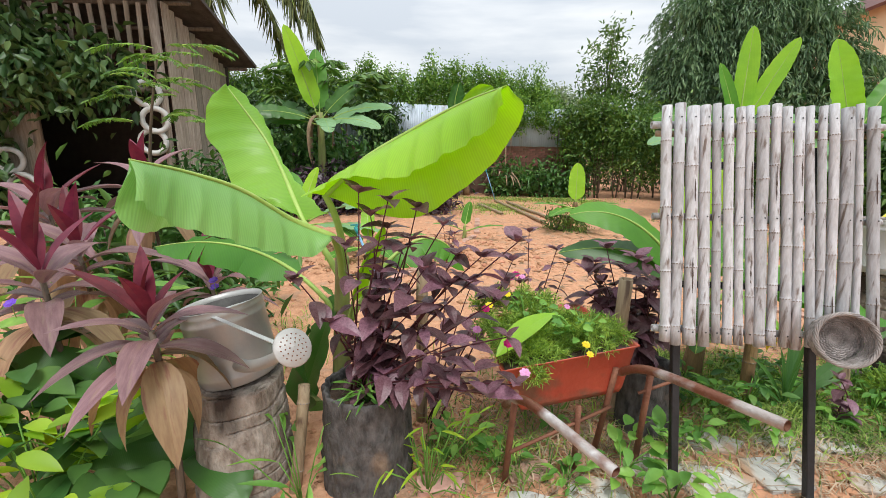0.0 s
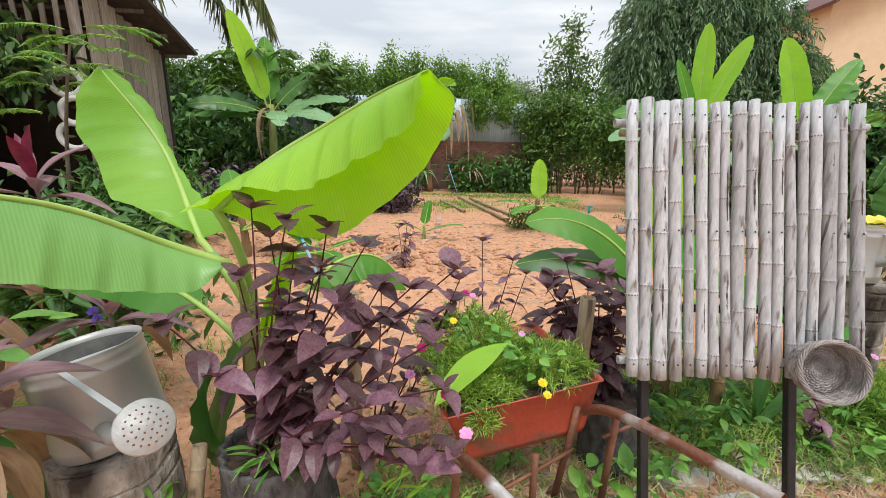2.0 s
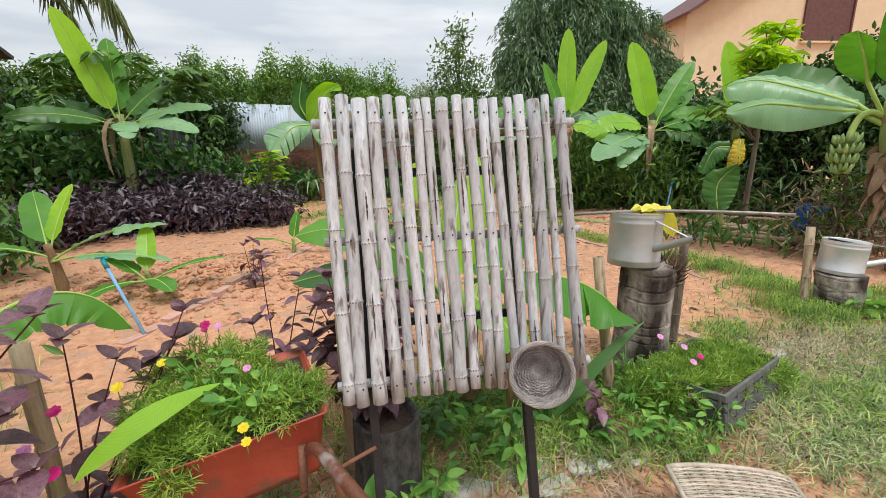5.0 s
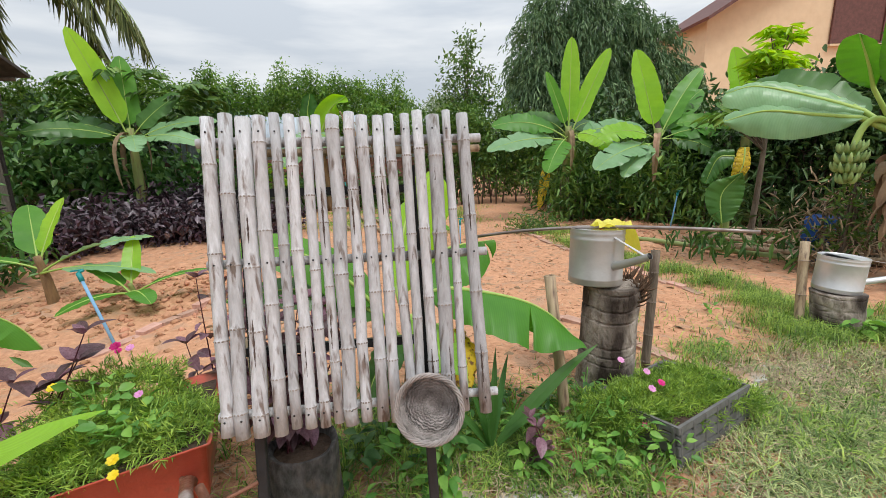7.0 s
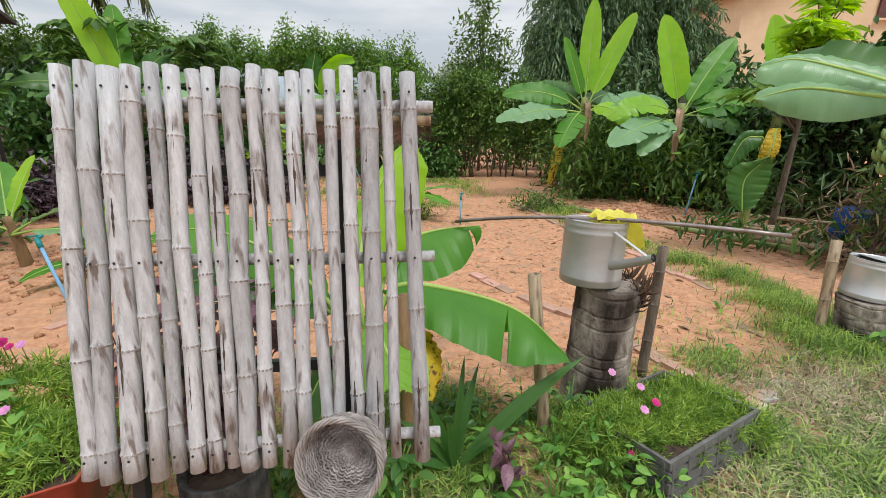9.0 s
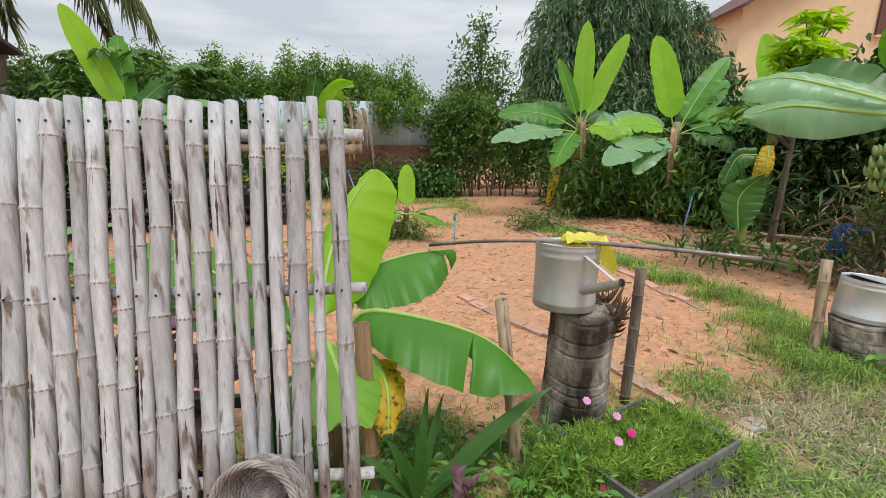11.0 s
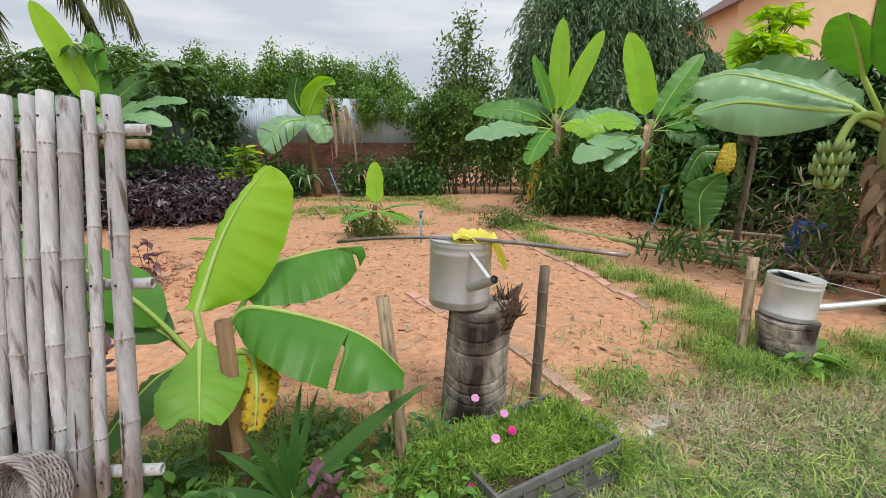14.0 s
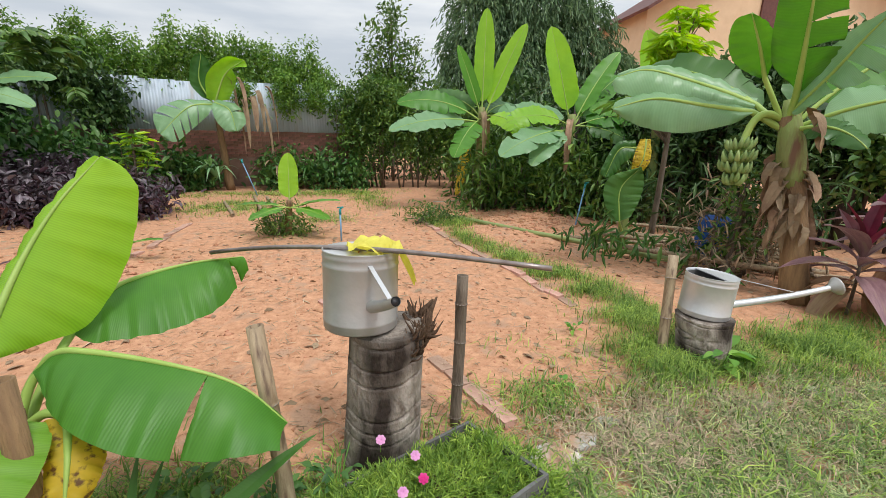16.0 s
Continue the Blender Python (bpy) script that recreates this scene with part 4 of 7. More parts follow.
# the plant behind the bamboo screen
screen_banana = thing("banana_plant", "small banana plant with one yellowing leaf behind the bamboo screen", "banana plant", (1.66, 2.45, 0), "banana plants")
part("stem", Shape().tube(bezier([(1.62, 2.48, 0), (1.63, 2.48, 0.3), (1.66, 2.47, 0.62)], 8), [0.065 - 0.004 * i for i in range(9)], 12), M_TRUNK_BROWN, screen_banana)
broad_leaf(screen_banana, [(1.58, 2.52, 0.79), (1.64, 2.73, 1.05), (1.73, 2.85, 1.24), (1.86, 2.93, 1.41)], ([(1.61, 2.53, 0.78), (1.69, 2.66, 0.77), (1.78, 2.78, 0.78), (1.89, 2.88, 0.96), (1.97, 2.92, 1.23), (1.94, 2.93, 1.36), (1.86, 2.93, 1.41)], [(1.52, 2.55, 0.78), (1.53, 2.70, 0.90), (1.61, 2.89, 1.13), (1.74, 2.95, 1.31), (1.85, 2.93, 1.41)]), BY, [(1.64, 2.47, 0.5), (1.60, 2.48, 0.66)], 0.015)
broad_leaf(screen_banana, [(1.76, 2.91, 0.81), (1.83, 3.03, 0.86), (2.06, 3.12, 0.90), (2.31, 3.08, 0.93)], ([(1.73, 2.77, 0.74), (1.78, 2.78, 0.70), (1.97, 2.81, 0.69), (2.17, 2.93, 0.71), (2.27, 3.04, 0.78), (2.33, 3.08, 0.86)], [(1.71, 3.11, 0.78), (1.79, 3.23, 0.78), (2.03, 3.32, 0.78), (2.27, 3.20, 0.85)]), B, [(1.66, 2.5, 0.5), (1.68, 2.68, 0.72)], 0.02, ((0.9,), ()))
broad_leaf(screen_banana, [(1.72, 2.54, 0.72), (1.78, 2.53, 0.78), (1.91, 2.46, 0.80), (2.18, 2.37, 0.75), (2.36, 2.34, 0.66), (2.50, 2.29, 0.52)], ([(1.76, 2.45, 0.73), (1.83, 2.33, 0.69), (1.95, 2.20, 0.66), (2.10, 2.14, 0.60), (2.23, 2.17, 0.53), (2.32, 2.15, 0.53), (2.48, 2.14, 0.53)], [(1.70, 2.64, 0.70), (1.85, 2.71, 0.64), (2.15, 2.66, 0.53), (2.40, 2.51, 0.45)]), B, [(1.66, 2.45, 0.5), (1.67, 2.52, 0.66)], 0.02, ((0.68,), ()), label="long green leaf with one slit")
# Lighter material than its neighbours, for the light falling on this leaf.
broad_leaf(screen_banana, [(1.63, 2.39, 0.70), (1.70, 2.17, 0.64), (1.74, 2.03, 0.55)], ([(1.61, 2.37, 0.68), (1.60, 2.24, 0.67), (1.57, 2.15, 0.64), (1.59, 2.05, 0.61), (1.64, 1.99, 0.56), (1.70, 2.01, 0.58)], [(1.68, 2.39, 0.67), (1.77, 2.35, 0.65), (1.84, 2.30, 0.62), (1.84, 2.17, 0.55), (1.80, 2.04, 0.52), (1.76, 2.02, 0.56)]), BL, [(1.64, 2.47, 0.5), (1.62, 2.45, 0.7)], 0.01)
broad_leaf(screen_banana, [(1.83, 2.41, 0.60), (1.87, 2.28, 0.53), (1.87, 2.19, 0.38)], ([(1.77, 2.41, 0.60), (1.80, 2.30, 0.52), (1.81, 2.21, 0.42), (1.84, 2.19, 0.36)], [(1.92, 2.42, 0.56), (1.95, 2.33, 0.50), (1.93, 2.25, 0.43), (1.88, 2.19, 0.36)]), M_BANANA_YELLOW, [(1.66, 2.45, 0.5), (1.74, 2.46, 0.66)], 0.015, label="yellow leaf with brown spots")
banana_leaf(screen_banana, [(1.60, 2.48, 0.5), (1.35, 2.5, 0.98), (1.05, 2.52, 1.16), (0.76, 2.53, 1.06)], 0.13, B, (0, -0.6, 0.8), -12, 0, 0.2, 21, 0.010)
banana_leaf(screen_banana, [(1.60, 2.5, 0.5), (1.4, 2.5, 0.85), (1.1, 2.52, 0.92), (0.72, 2.55, 0.82)], 0.11, BD, (0, -0.6, 0.8), -14, 0, 0.2, 23, 0.010)
banana_leaf(screen_banana, [(1.60, 2.46, 0.5), (1.58, 2.4, 0.7), (1.45, 2.2, 0.62), (1.35, 2.05, 0.4)], 0.10, BD, (-0.3, -0.6, 0.7), -20, 2, 0.22, 31, 0.009)
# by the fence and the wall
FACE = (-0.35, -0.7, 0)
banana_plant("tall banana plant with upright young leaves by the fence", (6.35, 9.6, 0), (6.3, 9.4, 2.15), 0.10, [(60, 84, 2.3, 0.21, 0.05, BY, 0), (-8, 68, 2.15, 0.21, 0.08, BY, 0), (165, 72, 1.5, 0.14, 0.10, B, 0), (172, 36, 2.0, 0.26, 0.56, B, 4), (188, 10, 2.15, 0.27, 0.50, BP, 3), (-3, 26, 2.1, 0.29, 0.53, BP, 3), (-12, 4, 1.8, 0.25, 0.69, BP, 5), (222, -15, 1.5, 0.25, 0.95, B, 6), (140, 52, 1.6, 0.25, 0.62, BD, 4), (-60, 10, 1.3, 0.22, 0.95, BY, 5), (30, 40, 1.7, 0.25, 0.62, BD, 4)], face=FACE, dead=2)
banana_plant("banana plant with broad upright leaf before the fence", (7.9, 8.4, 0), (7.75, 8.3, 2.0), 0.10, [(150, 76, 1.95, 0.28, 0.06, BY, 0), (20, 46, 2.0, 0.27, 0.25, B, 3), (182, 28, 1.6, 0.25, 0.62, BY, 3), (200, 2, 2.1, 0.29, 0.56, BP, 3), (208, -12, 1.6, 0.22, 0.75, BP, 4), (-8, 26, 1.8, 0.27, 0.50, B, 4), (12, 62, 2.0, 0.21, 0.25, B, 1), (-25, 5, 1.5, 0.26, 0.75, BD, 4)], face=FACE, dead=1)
banana_plant("small bright banana plant in the bare soil", (2.35, 7.85, 0), (2.42, 7.7, 0.55), 0.055, [(80, 80, 0.85, 0.15, 0.05, BY, 0), (170, 15, 0.8, 0.13, 0.35, B, 0), (215, 5, 0.7, 0.14, 0.5, B, 1), (-10, 20, 0.8, 0.13, 0.35, B, 0), (-40, 5, 0.75, 0.14, 0.5, B, 1)], trunk=M_TRUNK_BROWN)
wall_banana = thing("banana_plant", "banana plant with bright folded leaf before the metal wall", "banana plant", (0.75, 14.0, 0), "banana plants")
part("stem", Shape().tube(bezier([(0.75, 14.0, 0), (0.68, 13.95, 1.0), (0.62, 13.85, 2.2)], 10), [0.12 - 0.006 * i for i in range(11)], 12, wobble=0.08), M_TRUNK_BROWN, wall_banana)
WB_FORK = [(0.62, 13.85, 1.9)]
broad_leaf(wall_banana, [(0.64, 13.81, 2.35), (0.95, 13.69, 3.01), (1.43, 13.59, 3.37)], ([(0.44, 13.78, 2.41), (0.53, 13.64, 2.98), (1.00, 13.55, 3.40), (1.42, 13.57, 3.38)], [(0.98, 13.75, 2.40), (1.21, 13.63, 2.87), (1.16, 13.49, 3.13), (1.5, 13.55, 3.2)]), BY, WB_FORK, 0.05, rib=0.02)
broad_leaf(wall_banana, [(0.59, 13.81, 2.27), (0.05, 13.52, 2.16), (-0.57, 13.20, 1.49)], ([(0.40, 13.84, 2.36), (-0.2, 13.72, 2.34), (-0.70, 13.45, 2.0), (-0.62, 13.2, 1.5)], [(0.46, 13.60, 1.98), (0.1, 13.35, 1.62), (-0.24, 13.17, 1.32), (-0.5, 13.18, 1.4)]), BP, WB_FORK, 0.04, ((0.3, 0.5, 0.7), (0.25, 0.45, 0.6, 0.75)), rib=0.018)
broad_leaf(wall_banana, [(0.62, 13.75, 2.32), (0.98, 13.56, 2.12), (1.11, 13.39, 1.59)], ([(0.74, 13.82, 2.38), (1.18, 13.69, 2.25), (1.35, 13.5, 1.85), (1.15, 13.39, 1.57)], [(0.56, 13.55, 2.15), (0.66, 13.42, 1.85), (0.85, 13.37, 1.62), (1.06, 13.38, 1.57)]), BP, WB_FORK, 0.04, ((0.5,), ()), rib=0.018)
broad_leaf(wall_banana, [(0.52, 13.95, 2.35), (0.30, 13.91, 2.85), (0.42, 13.86, 3.50)], ([(0.3, 13.93, 2.45), (0.08, 13.90, 2.8), (0.2, 13.85, 3.35), (0.4, 13.86, 3.49)], [(0.62, 13.96, 2.5), (0.62, 13.96, 2.95), (0.55, 13.9, 3.35), (0.44, 13.86, 3.5)]), BD, WB_FORK, 0.04, rib=0.018)
wr = random.Random(17)
for k in range(9):
    o = Vector((wr.uniform(0.2, 1.0), wr.uniform(-0.6, 0.1), 0)).normalized()
    c = Vector((0.9 + 0.12 * k, 13.8, wr.uniform(1.6, 3.0)))
    ln = wr.uniform(0.8, 1.4)
    part("dead_leaf", blade(bezier([c, c + o * 0.2 + Vector((0, 0, 0.1)), c + o * 0.25 - Vector((0, 0, ln))], 12), wr.uniform(0.06, 0.12), o, 30, 4, wr, across=2), M_DRYLEAF, wall_banana, "dry brown hanging leaf")
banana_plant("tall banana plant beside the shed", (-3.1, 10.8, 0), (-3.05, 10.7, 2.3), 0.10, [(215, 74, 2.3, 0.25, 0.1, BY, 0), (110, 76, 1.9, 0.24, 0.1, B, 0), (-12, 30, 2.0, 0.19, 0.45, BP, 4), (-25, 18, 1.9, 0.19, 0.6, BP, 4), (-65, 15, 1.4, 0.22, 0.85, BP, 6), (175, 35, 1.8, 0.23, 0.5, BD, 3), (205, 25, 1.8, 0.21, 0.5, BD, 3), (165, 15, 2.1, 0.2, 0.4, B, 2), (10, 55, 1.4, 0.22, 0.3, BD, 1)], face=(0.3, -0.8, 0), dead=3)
banana_plant("small banana plant with drooping leaves in the soil bed", (-1.9, 5.6, 0), (-1.9, 5.5, 0.6), 0.05, [(5, 35, 1.2, 0.14, 0.45, BP, 2), (-10, 15, 1.25, 0.13, 0.5, BP, 2), (120, 60, 0.9, 0.15, 0.3, B, 0), (190, 30, 0.9, 0.14, 0.5, B, 1), (60, 70, 0.8, 0.12, 0.2, BY, 0)], trunk=M_TRUNK_BROWN)
banana_plant("knee-high banana shoot beside the brick edging", (0.35, 6.9, 0), (0.35, 6.9, 0.22), 0.03, [(60, 70, 0.5, 0.09, 0.1, B, 0), (-20, 25, 0.7, 0.09, 0.35, B, 0), (200, 30, 0.6, 0.09, 0.4, B, 0)])
banana_plant("low banana shoot with spread leaves in the bare soil", (-0.95, 5.3, 0), (-0.95, 5.2, 0.3), 0.03, [(150, 40, 0.7, 0.10, 0.4, B, 0), (10, 30, 0.8, 0.10, 0.4, B, 0), (230, 20, 0.7, 0.12, 0.6, B, 0), (-50, 20, 0.6, 0.11, 0.6, B, 0), (100, 60, 0.7, 0.09, 0.2, BY, 0)])

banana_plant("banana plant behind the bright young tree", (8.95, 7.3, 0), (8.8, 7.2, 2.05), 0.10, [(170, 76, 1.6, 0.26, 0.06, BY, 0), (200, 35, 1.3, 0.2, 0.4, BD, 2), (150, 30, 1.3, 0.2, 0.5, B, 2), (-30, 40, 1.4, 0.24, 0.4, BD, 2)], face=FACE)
# Its dark leaf colour includes the shade under the fruiting banana.
fence_banana = banana_plant("low banana plant at the fence with one yellow leaf, coloured dark for shade", (7.0, 5.75, 0), (7.0, 5.72, 0.85), 0.06, [(60, 50, 0.6, 0.10, 0.4, BD, 1)], face=FACE)
broad_leaf(fence_banana, [(6.80, 5.60, 0.42), (6.79, 5.64, 0.86), (6.97, 5.51, 1.17)], ([(6.70, 5.62, 0.45), (6.57, 5.69, 0.71), (6.62, 5.70, 1.01), (6.95, 5.52, 1.17)], [(6.90, 5.5, 0.5), (7.02, 5.5, 0.75), (7.06, 5.52, 1.0), (6.98, 5.5, 1.16)]), BD, [(7.0, 5.72, 0.2)], 0.02)
broad_leaf(fence_banana, [(7.10, 5.80, 1.42), (6.88, 5.87, 1.38), (6.70, 5.88, 1.00)], ([(7.1, 5.82, 1.52), (6.85, 5.9, 1.47), (6.64, 5.9, 1.1), (6.69, 5.88, 1.0)], [(7.06, 5.76, 1.3), (6.92, 5.8, 1.2), (6.8, 5.84, 1.02), (6.71, 5.87, 0.99)]), BD, [(7.02, 5.74, 0.7), (7.1, 5.76, 1.2)], 0.02)
broad_leaf(fence_banana, [(7.19, 5.71, 1.54), (7.11, 5.64, 1.27), (7.04, 5.70, 1.02)], ([(7.24, 5.68, 1.53), (7.2, 5.6, 1.25), (7.08, 5.66, 1.02)], [(7.12, 5.75, 1.53), (7.0, 5.7, 1.3), (7.0, 5.72, 1.04)]), M_BANANA_YELLOW, [(7.02, 5.72, 0.8), (7.15, 5.75, 1.3)], 0.01, label="hanging yellow leaf")

# the fruiting banana
big = thing("banana_plant", "fruiting banana plant with dry sheaths and waxy leaves", "banana plant", (7.1, 3.5, 0), "banana plants")
part("stem", Shape().tube(bezier([(7.12, 3.46, 0), (7.06, 3.56, 0.8), (6.95, 3.76, 1.75)], 10), [0.125 - 0.004 * i for i in range(11)], 14, wobble=0.08), M_TRUNK_BROWN, big)
FORK = [(6.95, 3.76, 1.62)]
broad_leaf(big, [(6.74, 3.96, 1.79), (6.38, 4.16, 1.85), (6.03, 4.45, 1.92), (5.74, 4.72, 1.83)], ([(6.69, 3.95, 1.76), (6.52, 4.00, 1.67), (6.19, 4.24, 1.59), (5.92, 4.51, 1.66), (5.75, 4.71, 1.80)], [(6.82, 4.09, 1.85), (6.59, 4.36, 1.95), (6.22, 4.67, 2.03), (5.82, 4.77, 1.90)]), BP, FORK, 0.03, rib=0.02, ripple=0.01, label="wide waxy leaf held out level")
broad_leaf(big, [(6.82, 4.01, 1.87), (6.54, 4.26, 2.03), (6.12, 4.66, 2.22), (5.86, 4.84, 2.16)], ([(6.77, 3.99, 1.81), (6.48, 4.19, 1.88), (6.10, 4.52, 1.93), (5.83, 4.76, 1.99), (5.80, 4.84, 2.09)], [(6.89, 4.07, 1.91), (6.70, 4.29, 2.10), (6.41, 4.59, 2.25), (6.14, 4.78, 2.27), (5.88, 4.89, 2.18)]), BP, FORK, 0.03, rib=0.02, ripple=0.01)
broad_leaf(big, [(6.71, 3.88, 2.08), (6.55, 3.86, 2.32), (6.36, 3.85, 2.58)], ([(6.69, 3.90, 2.08), (6.55, 4.05, 2.20), (6.43, 4.08, 2.38), (6.34, 3.98, 2.55), (6.36, 3.85, 2.58)], [(6.71, 3.86, 2.09), (6.62, 3.77, 2.29), (6.47, 3.75, 2.48), (6.37, 3.85, 2.58)]), B, FORK, 0.02, rib=0.015)
broad_leaf(big, [(6.86, 3.68, 1.94), (6.69, 3.58, 2.31), (6.55, 3.50, 2.61), (6.45, 3.45, 2.82)], ([(6.82, 3.72, 2.02), (6.63, 3.79, 2.20), (6.47, 3.72, 2.53), (6.40, 3.63, 2.79), (6.45, 3.45, 2.82)], [(6.87, 3.66, 1.94), (6.89, 3.48, 2.17), (6.85, 3.39, 2.37), (6.68, 3.36, 2.66), (6.46, 3.44, 2.82)]), B, FORK, 0.02, ((), (0.4, 0.6)), rib=0.02)
broad_leaf(big, [(6.91, 3.70, 1.80), (6.87, 3.45, 2.06), (6.83, 3.25, 2.30), (6.77, 3.06, 2.48)], ([(6.91, 3.71, 1.85), (6.89, 3.57, 2.19), (6.85, 3.39, 2.37), (6.77, 3.07, 2.49)], [(6.88, 3.66, 1.75), (6.77, 3.36, 1.91), (6.77, 3.12, 1.99), (6.77, 2.96, 2.16), (6.78, 3.06, 2.47)]), BP, FORK, 0.02, ((), (0.35, 0.55, 0.7)), rib=0.018)
for az, el, ln, wd, dr, mt, te, sd in ((-20, 45, 1.9, 0.34, 0.35, B, 3, 10), (-55, 25, 1.4, 0.28, 0.5, BP, 5, 12), (15, 35, 1.8, 0.3, 0.4, BD, 4, 14), (118, 42, 1.5, 0.24, 0.4, BD, 3, 20), (-85, 5, 0.75, 0.14, 0.9, BD, 4, 16)):
    a, e = radians(az), radians(el)
    d = Vector((math.cos(a) * math.cos(e), math.sin(a) * math.cos(e), math.sin(e)))
    fl = Vector((math.cos(a), math.sin(a), 0))
    p0 = Vector((6.95, 3.76, 1.6))
    p1 = p0 + Vector((0, 0, 0.12)) + d * ln * 0.5
    p2 = p1 + (d * (1 - dr) + (fl * 0.6 - Vector((0, 0, 0.8))) * dr).normalized() * ln * 0.5
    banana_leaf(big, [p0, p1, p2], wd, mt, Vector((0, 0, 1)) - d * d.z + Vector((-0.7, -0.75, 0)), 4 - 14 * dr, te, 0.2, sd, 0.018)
part("sheath", Shape().tube(bezier([(7.02, 3.65, 1.1), (6.98, 3.7, 1.5), (6.94, 3.78, 1.9)], 8), [0.105, 0.112, 0.118, 0.118, 0.112, 0.10, 0.088, 0.07, 0.045], 12, wobble=0.1), M_STEM, big, "green upper leaf sheaths")
part("dead_leaf", blade(bezier([(6.95, 3.6, 1.75), (6.93, 3.38, 1.85), (6.90, 3.40, 1.42)], 12), 0.13, (0.6, -0.5, 0.4), -30, 4, random.Random(5)), M_DRYLEAF, big, "dry brown hanging leaf")
part("fruit_stalk", Shape().tube(bezier([(6.92, 3.78, 1.72), (6.74, 3.9, 1.86), (6.60, 3.9, 1.75), (6.56, 3.89, 1.15)], 10), 0.034, 8), M_RIB, big)
for row in range(4):
    z = 1.47 - 0.105 * row
    for k in range(13):
        a = 2 * math.pi * k / 13 + row * 0.4
        o = Vector((math.cos(a), math.sin(a), 0))
        c = Vector((6.56, 3.885, z + random.uniform(-.02, .02)))
        o = o * ((0.82, 1.0, 0.98, 0.7)[row] * random.uniform(0.85, 1.12))
        part("banana", Shape().tube(bezier([c + o * 0.03, c + o * 0.125 + Vector((0, 0, -0.04)), c + o * 0.135 + Vector((0, 0, 0.08))], 5), [0.014, 0.024, 0.028, 0.025, 0.018, 0.005], 6), M_FRUIT, big)
for k in range(44):
    a = random.uniform(0, 6.28)
    z0 = random.uniform(0.7, 1.42)
    o = Vector((math.cos(a), math.sin(a), 0))
    c = Vector((7.07, 3.54, 0)).lerp(Vector((6.97, 3.72, 0)), (z0 - 0.6) / 0.9) + Vector((0, 0, z0))
    ln = random.uniform(0.15, 0.45)
    part("dry_sheath", blade(bezier([c + o * 0.09, c + o * 0.165 + Vector((0, 0, 0.02)), c + o * 0.14 + Vector((random.uniform(-.1, .1), random.uniform(-.1, .1), -ln))], 8), random.uniform(0.03, 0.08), o, 30, 2, random.Random(k), "banana", 2), M_DRYLEAF, big)

# ---- bamboo screen ----
S0, SA, SU = Vector((0.945, 1.652, 0.66)), Vector((0.815, -0.07, 0.0)).normalized(), Vector((0.0, 0.23, 0.98)).normalized()
SN = SA.cross(SU).normalized()
if SN.y > 0:
    SN = -SN
screen = thing("bamboo_screen", "weathered grey bamboo pole panel on black steel posts", "display panel", (1.35, 1.5, 0))
widths = [.042, .044, .050, .043, .034, .038, .034, .032, .045, .036, .040, .037, .034, .032, .036, .047, .029, .042]
offs = [v * 1.055 for v in (0, .047, .099, .150, .195, .237, .281, .319, .364, .411, .455, .500, .543, .583, .624, .672, .717, .775)]


def bamboo_pole(path_from, path_to, r, parent, mat, node_mat, name="bamboo_pole", spacing=0.21, hollow=True, phase=0.5, label=""):
    a, b = Vector(path_from), Vector(path_to)
    ln = (b - a).length
    z, path, rad = 0.0, [a], [r]
    nodes = []
    s = spacing * phase
    ax = (b - a).normalized()
    sidev = ax.orthogonal().normalized()
    while s < ln - 0.03:
        q = a + ax * s + sidev * random.uniform(-0.005, 0.005) + ax.cross(sidev) * random.uniform(-0.003, 0.003)
        path += [q - ax * 0.012, q - ax * 0.004, q, q + ax * 0.004, q + ax * 0.012]
        rad += [r * 0.985, r * 1.03, r * 1.10, r * 1.03, r * 0.97]
        nodes.append(q)
        s += spacing * random.uniform(0.8, 1.25)
    path.append(b)
    rad.append(r * 0.96)
    sh = Shape().tube(path, rad, 14, caps=False)
    n = 14
    for end, p in ((0, a), (len(path) - 1, b)):
        o = end * n
        inward = ax if end == 0 else -ax
        ring = [Vector(sh.v[o + k]) for k in range(n)]
        inner = [p + (q - p) * 0.72 for q in ring]
        deep = [q + inward * 0.035 for q in inner]
        i0 = len(sh.v)
        sh.add(inner + deep, [])
        for k in range(n):
            k2 = (k + 1) % n
            f1, f2 = (o + k, o + k2, i0 + k2, i0 + k), (i0 + k, i0 + k2, i0 + n + k2, i0 + n + k)
            sh.f += [f1[::-1], f2[::-1]] if end == 0 else [f1, f2]
        sh.f.append(tuple(range(i0 + n, i0 + 2 * n)) if end else tuple(range(i0 + 2 * n - 1, i0 + n - 1, -1)))
    ob = part(name, sh, mat, parent, label)
    for q in nodes:
        part("node_ring", Shape().lathe([(r * 1.05, -0.0028), (r * 1.108, -0.0008), (r * 1.108, 0.0008), (r * 1.05, 0.0028)], Matrix.Translation(q) @ ax.to_track_quat("Z", "Y").to_matrix().to_4x4(), 12), node_mat, ob)
    return ob


